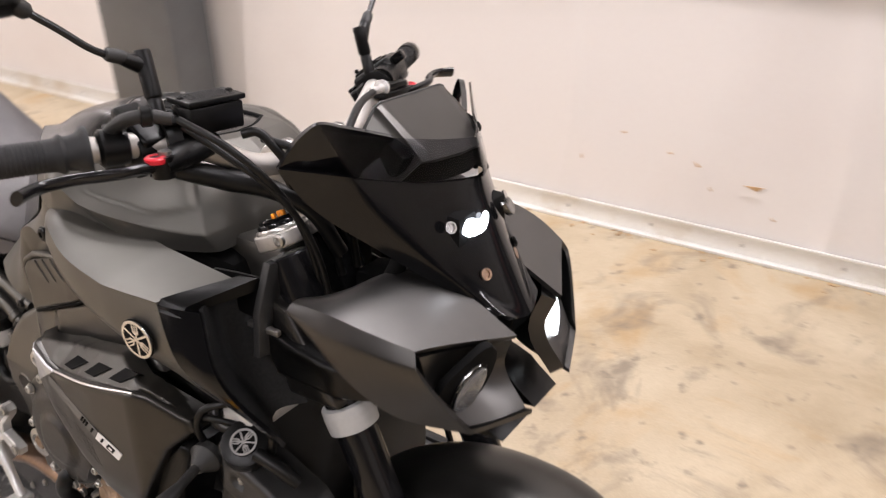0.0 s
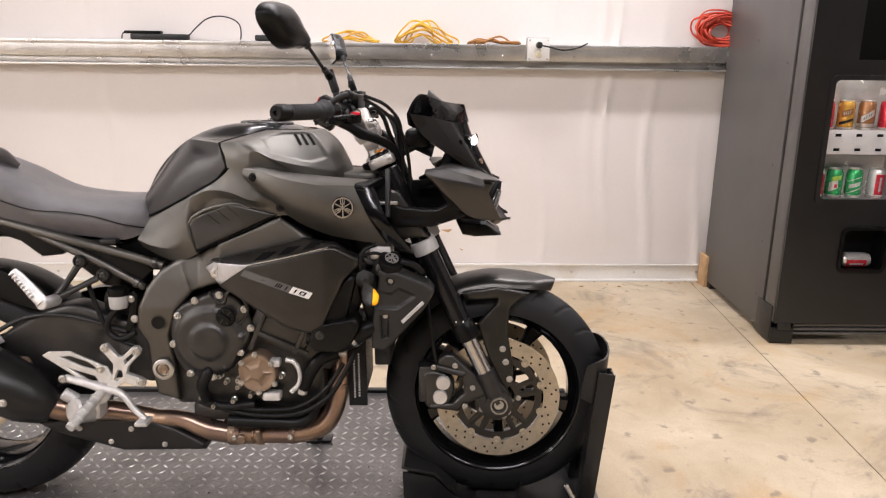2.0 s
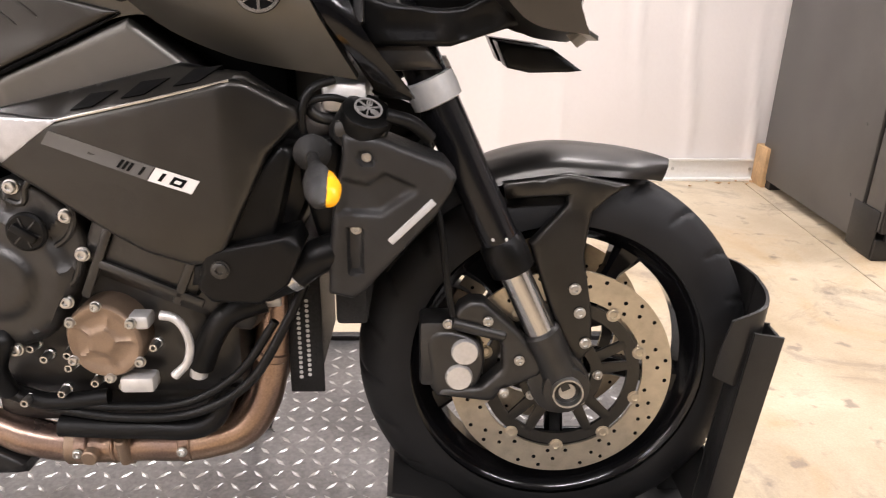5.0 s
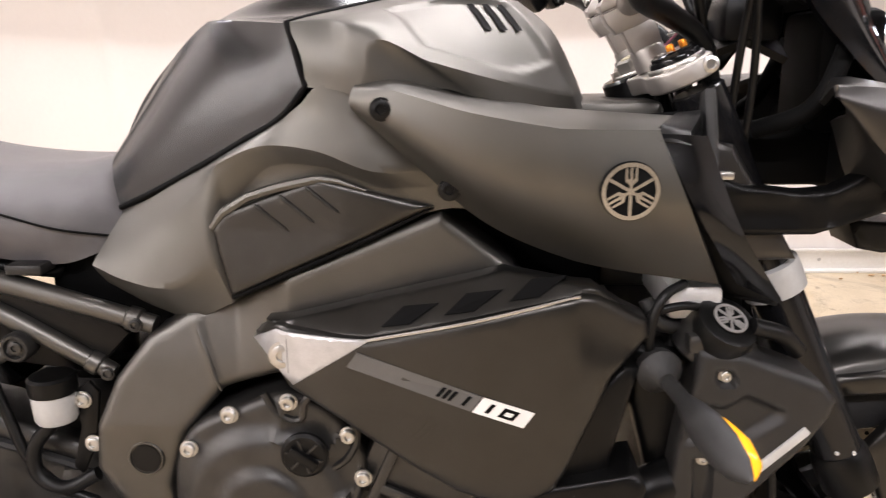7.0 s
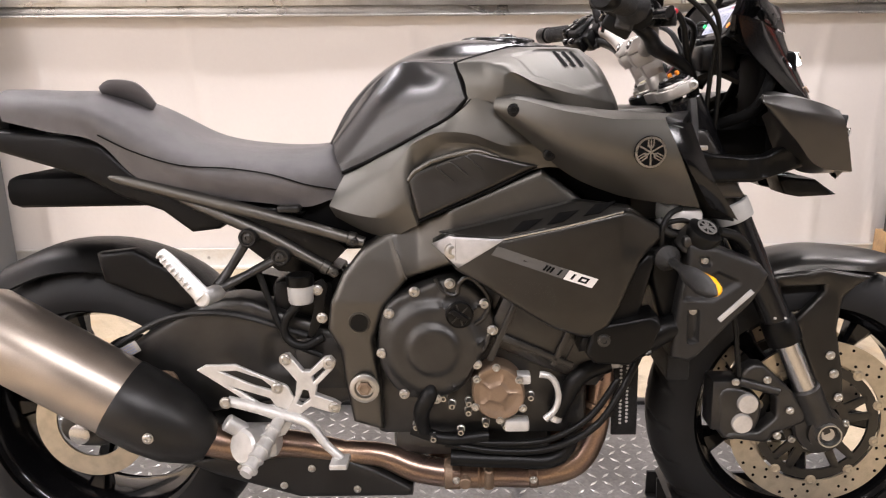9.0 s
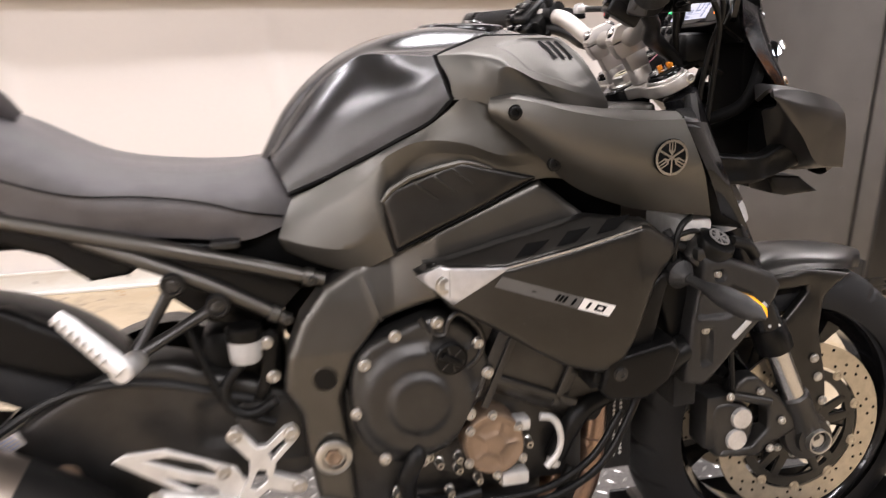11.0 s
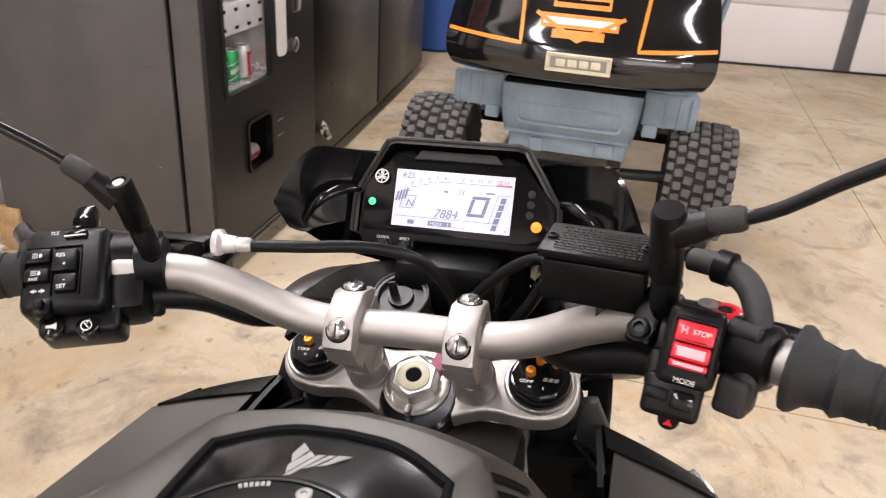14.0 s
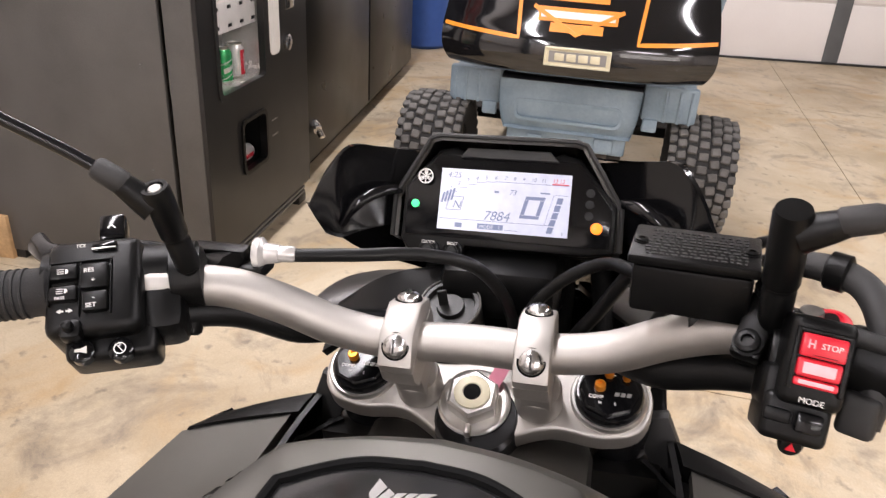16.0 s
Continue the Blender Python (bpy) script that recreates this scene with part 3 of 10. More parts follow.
def liner_wall(length, x0, height=CEILING, seed=1, folds=()):
    """A wall liner of film over insulation: a fine sheet with soft waves and a few creases, on a solid wall."""
    bm = bmesh.new()
    nx, nz = int(length / 0.02), 50
    g = []
    for i in range(nx + 1):
        x = x0 + length * i / nx
        col = []
        for k in range(nz + 1):
            z = height * k / nz
            w = noise.noise(Vector((x * 1.1, seed, z * 0.5))) * 0.010 + noise.noise(Vector((x * 5, seed + 3, z * 0.8))) * 0.003
            for fx, amp, wid in folds:
                d = x - fx - 0.03 * math.sin(z * 5 + fx)
                w += 1.7 * amp * math.exp(-(d / wid) ** 2) * (0.5 + 0.5 * math.sin(z * 2.3 + fx * 7))
            col.append(bm.verts.new((x, -0.012 - w, z)))
        g.append(col)
    for a, b in zip(g, g[1:]):
        for k in range(nz):
            bm.faces.new((a[k], b[k], b[k + 1], a[k + 1]))
    ext = bmesh.ops.extrude_edge_only(bm, edges=[e for e in bm.edges if len(e.link_faces) == 1])["geom"]
    for v in ext:
        if isinstance(v, bmesh.types.BMVert):
            v.co.y = 0.12
    return bm


FOLDS = [(0.36, 0.010, 0.012), (0.62, 0.008, 0.014), (0.70, 0.012, 0.01), (0.93, 0.006, 0.02), (1.22, 0.012, 0.015), (-0.9, 0.004, 0.02), (-1.9, 0.005, 0.02), (0.1, 0.004, 0.03), (-2.6, 0.006, 0.02)]
tagged(part("wall_north", moved(liner_wall(14.6, -6.4, folds=FOLDS), NORTH), M_WALL, angle=60), "white film-lined garage wall with creases and seams", "wall", kind="structure")
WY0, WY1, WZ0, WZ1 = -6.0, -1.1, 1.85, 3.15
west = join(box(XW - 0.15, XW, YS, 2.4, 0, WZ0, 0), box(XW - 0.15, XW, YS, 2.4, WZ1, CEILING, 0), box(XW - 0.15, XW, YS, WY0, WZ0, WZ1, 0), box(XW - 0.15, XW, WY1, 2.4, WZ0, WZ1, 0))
tagged(part("wall_west", west, M_WALL, smooth=False), "plain white garage end wall, cut for the added window", "wall", kind="structure")
# added window, never in view: carries a fill light for the paint's highlights
added_window = thing("added_window", "added unseen white-framed window holding a soft fill light", "window", kind="structure")
part("window_frame", join(box(XW - 0.07, XW - 0.02, WY0, WY1, WZ0, WZ0 + 0.05, 0.004), box(XW - 0.07, XW - 0.02, WY0, WY1, WZ1 - 0.05, WZ1, 0.004), box(XW - 0.07, XW - 0.02, WY0, WY0 + 0.05, WZ0 + 0.05, WZ1 - 0.05, 0.004), box(XW - 0.07, XW - 0.02, WY1 - 0.05, WY1, WZ0 + 0.05, WZ1 - 0.05, 0.004)), M_WHITE, added_window)
part("window_sill", box(XW + 0.003, XW + 0.06, WY0 - 0.05, WY1 + 0.05, WZ0 - 0.03, WZ0, 0.004), M_WHITE, added_window)
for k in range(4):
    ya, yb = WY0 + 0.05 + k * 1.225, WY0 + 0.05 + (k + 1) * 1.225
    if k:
        part("mullion", box(XW - 0.065, XW - 0.025, ya - 0.02, ya + 0.02, WZ0 + 0.052, WZ1 - 0.052, 0.004), M_WHITE, added_window)
    pane = part("pane", box(XW - 0.049, XW - 0.045, ya + 0.022, yb - 0.022, WZ0 + 0.052, WZ1 - 0.052, 0), M_PANE, added_window, smooth=False)
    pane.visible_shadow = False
# fill lamp in the added opening, brightens tank and cover reflections
west_fill = bpy.data.lights.new("west_fill", "AREA")
west_fill.shape, west_fill.size, west_fill.size_y, west_fill.energy, west_fill.color = "RECTANGLE", WY1 - WY0, WZ1 - WZ0, WEST_FILL_WATTS, (1.0, 0.905, 0.87)
new("west_fill", west_fill).matrix_world = Matrix.Translation((XW - 0.12, (WY0 + WY1) / 2, (WZ0 + WZ1) / 2)) @ basis((0, 0, 0), (0, -1, 0), (0, 0, 1)).to_3x3().to_4x4()
# unseen south side: dark wall, white western part, added to shape reflections
tagged(part("wall_south", box(-2.4, XE, YS - 0.15, YS, 0, CEILING, 0), M_BACKWALL, smooth=False), "unseen dark wall added to keep the motorcycle's reflections dark", "wall", kind="structure")
tagged(part("wall_south_pale", box(XW, -2.405, YS - 0.15, YS, 0, CEILING, 0), M_WALL, smooth=False), "unseen white wall part added for bright reflections", "wall", kind="structure")
tagged(part("ceiling", box(XW - 0.15, XE + 0.5, YS - 0.15, 3.0, CEILING, CEILING + 0.15, 0), M_CEIL, smooth=False), "dark lined garage ceiling", "ceiling", kind="structure")

# end wall with a white sectional door
EAST = pose(6.62, -1.3, 0, 0, 0, -90 + 9)
wall_east = tagged(part("wall_east", moved(box(-4.4, 4.6, 0.04, 0.2, 0, CEILING, 0), EAST), M_WALL, smooth=False), "white end wall with a closed sectional door", "wall", kind="structure")
door_1 = tagged(part("door_1", moved(box(-1.6, 3.2, 0.005, 0.036, 0.0, 2.6, 0.003), EAST), M_WALL), "closed white sectional garage door", "door", kind="structure")
for k in range(5):
    part("door_section", moved(box(-1.58, 3.18, -0.012, 0.004, 0.012 + k * 0.52, 0.512 + k * 0.52, 0.006), EAST), M_WALL, door_1)
part("door_strip", moved(box(0.42, 0.56, -0.02, -0.013, 0.004, 2.6, 0.002), EAST), M_COLUMN, door_1, "grey vertical strip")
part("door_seal", moved(box(-1.6, 3.2, -0.03, -0.014, 0.0, 0.02, 0.004), EAST), M_CABLE, door_1, "black rubber door seal")

# base channel along the north wall
base = box(-6.4, 8.2, -0.055, -0.02, 0.0, 0.012, 0.002)
base = join(base, box(-6.4, 8.2, -0.028, -0.02, 0.012, 0.095, 0.002), box(-6.4, 8.2, -0.036, -0.028, 0.085, 0.097, 0.002))
baseboard = tagged(part("baseboard", moved(base, NORTH), M_BASE), "galvanised base channel with rust stains along the wall", "baseboard", kind="structure")
screws = bmesh.new()
for k in range(40):
    screws = join(screws, moved(bolt((-6.1 + 0.35 * k, -0.028, 0.05), r=0.006, h=0.004), NORTH))
part("screw", screws, M_BOLT, baseboard)
chips = bmesh.new()
random.seed(5)
for k in range(46):
    x, y, s = random.uniform(-1.6, 1.25), random.uniform(-0.16, -0.05), random.uniform(0.005, 0.016)
    a = random.uniform(0, 3.1)
    chips = join(chips, moved(prism([(-s, -s * 0.3), (s * 0.4, -s * 0.5), (s, s * 0.2), (-s * 0.2, s * 0.5)], 0, 0.003, 0), NORTH @ pose(x, y, 0.0035, 90, 0, math.degrees(a))))
solo("debris", chips, M_WOOD, "brown leaf and wood crumbs along the wall base", "debris", kind="stuff")

# the steel girt with its lips
girt = tagged(part("wall_girt", moved(box(-6.4, 8.2, -0.098, -0.093, 1.186, 1.265, 0.0015), NORTH), M_GALV), "galvanised steel girt rail running along the wall", "rail", kind="structure")
for y0, y1, z0, z1 in ((-0.0928, -0.02, 1.260, 1.265), (-0.0928, -0.02, 1.142, 1.147), (-0.0928, -0.050, 1.186, 1.190), (-0.054, -0.050, 1.1475, 1.1855), (-0.0975, -0.0932, 1.142, 1.152), (-0.1015, -0.0982, 1.245, 1.265)):
    part("girt_lip", moved(box(-6.4, 8.2, y0, y1, z0, z1, 0.001), NORTH), M_GALV, girt)
for k in range(26):
    part("rivet", moved(lathe([(0.007, 0), (0.0065, 0.002), (0.003, 0.0038), (0, 0.004)], (-4.2 + 0.36 * k, -0.098, 1.208), (0, -1, 0), 10), NORTH), M_BOLT, girt)
part("splice_plate", moved(box(-2.52, -2.40, -0.104, -0.0982, 1.200, 1.232, 0.002), NORTH), M_GALV, girt)

# wall tears
for x, z, size, a in ((-0.15, 0.29, 0.034, -20), (-0.065, 0.18, 0.013, 10), (-0.466, 0.36, 0.012, -8), (-0.36, 0.335, 0.018, 15), (-0.30, 0.25, 0.013, 30), (-0.65, 0.41, 0.013, -15), (-0.81, 0.28, 0.012, 60)):
    part("wall_tear", moved(prism([(-size, size * 0.3), (size * 0.9, -size * 0.25), (size * 0.2, -size * 0.6)], 0, 0.004, 0.0005), NORTH @ pose(x, -0.029, z, 0, a, 0)), M_WOOD, bpy.data.objects["wall_north"], "small brown tear in the liner")

# post
post = thing("column", "dark grey painted steel box column against the wall", "column", NORTH @ pose(-3.02, -0.2, 0), kind="structure")
part("shaft", box(-0.25, 0.25, -0.12, 0.12, 0.012, CEILING - 0.02, 0.012), M_COLUMN, post)
part("base_plate", box(-0.30, 0.30, -0.16, 0.15, 0.0, 0.012, 0.003), M_COLUMN, post)

# ceiling lamps
for lx, ly, turn in LAMPS:
    lamp = thing("ceiling_light", "long white LED strip light under the ceiling", "light", pose(lx, ly, CEILING, 0, 0, turn), "ceiling lights")
    part("housing", box(-1.2, 1.2, -0.09, 0.09, -0.05, 0.0, 0.008), M_WHITE, lamp)
    part("end_cap", box(-1.22, -1.2, -0.092, 0.092, -0.052, 0.0, 0.004), M_COLLAR, lamp)
    part("end_cap", box(1.2, 1.22, -0.092, 0.092, -0.052, 0.0, 0.004), M_COLLAR, lamp)
    data = bpy.data.lights.new("lamp", "AREA")
    data.shape, data.size, data.size_y, data.energy, data.color = "RECTANGLE", 2.36, 0.22, LAMP_WATTS, LAMP_TINT
    ob = new("lamp", data)
    ob.matrix_world = pose(lx, ly, CEILING - 0.06, 0, 0, turn)

# ---- things on the girt ----
TOP = 1.266


def on_rail(x, y=-0.06, z=TOP):
    return NORTH @ pose(x, y, z)


def tangle(x0, x1, loops, high, r, seed):
    """A loose heap of cord: many long loops lying on the rail and rising here and there."""
    random.seed(seed)
    run = []
    for k in range(loops):
        a, b = random.uniform(x0, x0 + 0.35 * (x1 - x0)), random.uniform(x0 + 0.6 * (x1 - x0), x1)
        h = random.uniform(0.25, 1.0) * high
        m = random.uniform(0.3, 0.7)
        pts = [(a, random.uniform(-0.03, 0.02), r), (a + (b - a) * m * 0.5, random.uniform(-0.035, 0.02), r + h * 0.75), (a + (b - a) * m, random.uniform(-0.035, 0.02), r + h), (a + (b - a) * (m * 0.5 + 0.5), random.uniform(-0.035, 0.02), r + h * 0.55), (b, random.uniform(-0.03, 0.02), r)]
        run += pts if k % 2 == 0 else pts[::-1]
    return tube(run, r, 6, 7)


cord = solo("extension_cord", tangle(-0.80, -0.50, 7, 0.055, 0.0045, 2), M_YELLOWCORD, "yellow extension cord heaped on the steel rail", "cord", "cords on the rail")
cord.matrix_world = on_rail(0)
cord = solo("extension_cord", tangle(-0.45, -0.10, 9, 0.115, 0.0045, 3), M_YELLOWCORD, "yellow extension cord looped high on the steel rail", "cord", "cords on the rail")
cord.matrix_world = on_rail(0)
cord = solo("extension_cord", tangle(-0.08, 0.22, 8, 0.035, 0.0045, 4), M_BROWNCORD, "brown-yellow extension cord lying flat on the rail", "cord", "cords on the rail")
cord.matrix_world = on_rail(0)
random.seed(9)
run = []
for k in range(24):
    r, cx, cy, cz, lean = random.uniform(0.055, 0.112), random.uniform(-0.012, 0.030), random.uniform(-0.030, 0.025), random.uniform(-0.022, 0.012), random.uniform(-0.35, 0.25)
    for i in range(11):
        a = 2 * math.pi * (i / 11 + 0.03 * k)
        u, v = r * 1.15 * math.cos(a), r * 0.74 * math.sin(a)
        run.append((cx + u + lean * v, cy + 0.014 * math.sin(2 * a + k), max(0.006, 0.088 + cz + v - 0.25 * lean * u)))
coil = tube(run, 0.0046, 6, 3)
coil = solo("extension_cord", coil, M_REDCORD, "orange-red extension cord coiled in a bundle on the rail", "cord", "cords on the rail")
coil.matrix_world = on_rail(1.22)

adapter = thing("power_adapter", "black power adapter with a looped cable on the rail", "adapter", on_rail(-1.60, -0.06))
part("body", box(-0.13, 0.15, -0.025, 0.025, 0.0, 0.028, 0.006), M_CABLE, adapter)
part("lid", box(-0.16, 0.02, -0.02, 0.022, 0.028, 0.043, 0.005), M_PLASTIC, adapter)
part("cable", tube([(0.15, 0, 0.02), (0.19, 0, 0.06), (0.25, 0.0, 0.105), (0.33, 0.01, 0.115), (0.40, 0.01, 0.08), (0.41, 0, 0.03), (0.405, 0, 0.004)], 0.0035, 8), M_CABLE, adapter)
part("cable", tube([(-0.15, 0, 0.035), (-0.17, 0, 0.03), (-0.18, 0.0, 0.004)], 0.0035, 8), M_CABLE, adapter)
plugs = thing("plug_block", "small black plug block on the rail", "plug", on_rail(-1.06))
part("body", box(-0.06, 0.07, -0.022, 0.022, 0, 0.03, 0.008), M_CABLE, plugs)
part("plug", rod((0.0, 0, 0.03), (0.0, 0, 0.045), 0.014, 12, bevel=0.004), M_CABLE, plugs)

outlet = thing("outlet_box", "steel outlet box with a plugged black cord on the rail", "outlet", NORTH @ pose(0.29, -0.105, 1.243))
part("box", box(-0.058, 0.058, -0.045, 0.005, -0.058, 0.058, 0.006), M_GALV, outlet)
part("cover_plate", box(-0.055, 0.055, -0.051, -0.046, -0.055, 0.055, 0.004), M_BASE, outlet)
part("receptacle", lathe([(0.017, 0), (0.017, 0.003), (0.014, 0.005), (0, 0.005)], (0.0, -0.051, 0.022), (0, -1, 0), 18), M_CREAM, outlet)
part("receptacle", lathe([(0.017, 0), (0.017, 0.003), (0.014, 0.005), (0, 0.005)], (0.0, -0.051, -0.022), (0, -1, 0), 18), M_CREAM, outlet)
part("plug", rod((0.0, -0.055, 0.022), (0.0, -0.085, 0.022), 0.016, 14, bevel=0.004), M_CABLE, outlet)
part("plug_cord", tube([(0.0, -0.085, 0.022), (0.04, -0.095, 0.015), (0.12, -0.07, 0.0), (0.20, -0.05, 0.012), (0.25, -0.02, 0.032)], 0.004, 8), M_CABLE, outlet)
for x, z in ((-0.045, 0.045), (0.045, 0.045), (-0.045, -0.045), (0.045, -0.045)):
    part("screw", bolt((x, -0.051, z), r=0.004, h=0.003), M_BOLT, outlet)

# ---- vending machine ----
VEND = pose(1.300, 1.258, 0, 0, 0, 1.5)
vend = thing("vending_machine", "tall dark grey drink vending machine with a lit can window", "vending machine", VEND)
W_, D_, H_ = 0.88, 0.87, 1.83
part("side_panel", box(-0.004, 0.012, 0.125, D_, 0.035, H_, 0.003), M_VEND, vend, "scuffed dark grey side panel")
part("side_panel", box(W_ - 0.012, W_ + 0.004, 0.125, D_, 0.035, H_, 0.003), M_VEND, vend)
part("body", box(0.012, W_ - 0.012, 0.32, D_ - 0.004, 0.035, H_ - 0.004, 0.003), M_VEND, vend)
part("top_panel", box(0.012, W_ - 0.012, 0.125, 0.32, H_ - 0.03, H_ - 0.004, 0.002), M_VEND, vend)
part("door_edge", box(0.0, 0.03, 0.014, 0.112, 0.10, H_ - 0.01, 0.006), M_VEND, vend)
part("door_edge", box(W_ - 0.03, W_, 0.014, 0.112, 0.10, H_ - 0.01, 0.006), M_VENDFRONT, vend)


def window_front(u0, u1, z0, z1, holes, depth):
    """A front sheet pieced round its openings."""
    us = sorted({u0, u1, *[h[0] for h in holes], *[h[1] for h in holes]})
    zs = sorted({z0, z1, *[h[2] for h in holes], *[h[3] for h in holes]})
    bm = bmesh.new()
    for a, b in zip(us, us[1:]):
        for c, d in zip(zs, zs[1:]):
            if not any(h[0] <= a and b <= h[1] and h[2] <= c and d <= h[3] for h in holes):
                bm = join(bm, box(a, b, 0.0, depth, c, d, 0))
    bmesh.ops.remove_doubles(bm, verts=bm.verts, dist=1e-5)
    return bm


HOLES = [(0.115, 0.465, 0.655, 1.155), (0.25, 0.44, 0.345, 0.53), (0.20, 0.80, 1.23, 1.72)]
door = part("door", window_front(0.004, W_ - 0.004, 0.10, H_ - 0.01, HOLES, 0.02), M_VENDFRONT, vend, "gloss black vending machine door", smooth=False)


def ring_frame(u0, u1, z0, z1, w, y0, y1, rad=0.03):
    """A thin frame with rounded corners."""
    def rr(a, b, c, d, r):
        pts = []
        for cx, cz, s in ((b - r, d - r, 0), (a + r, d - r, 90), (a + r, c + r, 180), (b - r, c + r, 270)):
            pts += [(cx + r * math.cos(radians(s + k * 18)), cz + r * math.sin(radians(s + k * 18))) for k in range(6)]
        return pts
    o, i = rr(u0, u1, z0, z1, rad), rr(u0 + w, u1 - w, z0 + w, z1 - w, max(0.004, rad - w * 0.5))
    bm = bmesh.new()
    v = [[bm.verts.new((x, y, z)) for x, z in p] for p, y in ((o, y1), (o, y0), (i, y0), (i, y1))]
    for a, b in zip(v, v[1:] + v[:1]):
        for k in range(len(o)):
            bm.faces.new((a[k], a[(k + 1) % len(o)], b[(k + 1) % len(o)], b[k]))
    return bm


part("window_frame", ring_frame(0.100, 0.480, 0.64, 1.17, 0.02, -0.006, 0.02), M_VENDFRONT, door, "black rounded window frame")
pane = part("pane", box(0.117, 0.463, 0.006, 0.010, 0.657, 1.153, 0), M_PANE, door, "clear display window pane", smooth=False)
pane.visible_shadow = False
part("slot_frame", ring_frame(0.24, 0.45, 0.335, 0.54, 0.014, -0.008, 0.02), M_PLASTIC, door, "black dispensing slot rim")
part("slot_liner", join(box(0.25, 0.44, 0.10, 0.105, 0.345, 0.53, 0), box(0.25, 0.44, 0.022, 0.1, 0.34, 0.345, 0), box(0.245, 0.25, 0.022, 0.1, 0.345, 0.53, 0), box(0.44, 0.445, 0.022, 0.1, 0.345, 0.53, 0)), M_DARK, door, smooth=False)
sign = part("sign_panel", box(0.195, 0.805, 0.004, 0.016, 1.225, 1.725, 0.004), M_DARK, door, "dark sign panel with a round badge")
part("badge_ring", lathe([(0.215, 0), (0.215, 0.003), (0.195, 0.003), (0.195, 0)], (0.5, 0.003, 1.49), (0, -1, 0), 48), M_WHITE, sign)
part("badge_ring", lathe([(0.19, 0), (0.19, 0.003), (0.15, 0.003), (0.15, 0)], (0.5, 0.003, 1.49), (0, -1, 0), 48), M_REDCORD, sign)
part("badge_bar", box(0.34, 0.66, -0.001, 0.003, 1.455, 1.525, 0.001), M_REDCORD, sign)
part("price_label", ring_frame(0.515, 0.60, 0.715, 1.12, 0.041, -0.004, 0.0, 0.026), M_WHITE, door, "white rounded label strip")
part("coin_plate", box(0.66, 0.74, -0.005, 0.0, 0.86, 1.10, 0.004), M_CHROME, door, "chrome coin plate")
part("coin_return", lathe([(0.03, 0), (0.03, 0.012), (0.022, 0.016), (0, 0.016)], (0.665, -0.001, 0.74), (0, -1, 0), 20), M_CHROME, door)
for mz in (0.47, 0.41):
    part("slot_mark", box(0.50, 0.55, -0.0015, -0.0003, mz, mz + 0.004, 0), M_GREYPRINT, door)
part("lock", lathe([(0.016, 0), (0.016, 0.01), (0.012, 0.014), (0, 0.014)], (0.80, 0.0, 1.0), (0, -1, 0), 20), M_CHROME, door)
cabin = part("display_back", join(box(0.105, 0.475, 0.17, 0.175, 0.65, 1.16, 0), box(0.10, 0.105, 0.02, 0.17, 0.65, 1.16, 0), box(0.475, 0.48, 0.02, 0.17, 0.65, 1.16, 0), box(0.105, 0.475, 0.02, 0.17, 0.645, 0.655, 0), box(0.105, 0.475, 0.02, 0.17, 1.155, 1.16, 0)), M_CANWHITE, vend, "lit white can display", smooth=False)
part("display_tube", box(0.135, 0.445, 0.023, 0.037, 1.1505, 1.1545, 0.001), mat("display_tube_light", (1, 1, 1), 0.4, emit=(1.0, 0.97, 0.95), power=16.0), vend, "white display lamp tube")
part("label_strip", box(0.115, 0.465, 0.028, 0.034, 0.845, 0.945, 0.003), M_SHELF, vend, "pale shelf strip with price tags")
for k in range(4):
    for z in (0.925, 0.865):
        part("price_tag", box(0.165 + 0.088 * k, 0.19 + 0.088 * k, 0.0255, 0.0278, z - 0.006, z + 0.006, 0.001), M_PLASTIC, vend)
part("shelf", box(0.13, 0.51, 0.035, 0.16, 0.935, 0.942, 0.001), M_SHELF, vend)
CAN = [(0.027, 0), (0.0325, 0.008), (0.033, 0.012), (0.033, 0.102), (0.031, 0.108), (0.0265, 0.119), (0.027, 0.122), (0.024, 0.1225), (0.023, 0.119), (0, 0.118)]


def can_wrap(lo, hi, tilt, a0, a1):
    """A printed field round part of a can: angles from its front, heights that climb by tilt."""
    bm = bmesh.new()
    n = max(3, int((a1 - a0) / 12))
    line = []
    for k in range(n + 1):
        a = radians(a0 + (a1 - a0) * k / n)
        rise = tilt * math.sin(a)
        line.append([bm.verts.new((0.0334 * math.sin(a), -0.0334 * math.cos(a), min(0.101, max(0.013, z + rise)))) for z in (lo, hi)])
    for a, b in zip(line, line[1:]):
        bm.faces.new((a[0], b[0], b[1], a[1]))
    return bm


def can(m, material, label, fields):
    ob = thing("drink_can", label, "can", m, "drink cans")
    body = part("can_body", lathe(CAN[2:6], (0, 0, 0), (0, 0, 1), 24), material, ob)
    part("can_lid", lathe(CAN[5:], (0, 0, 0.0003), (0, 0, 1), 24), M_SILVER, ob)
    part("can_base", lathe(CAN[:3], (0, 0, -0.0003), (0, 0, 1), 24), M_SILVER, ob)
    for lo, hi, tilt, a0, a1, fm in fields:
        part("can_print", can_wrap(lo, hi, tilt, a0, a1), fm, body)


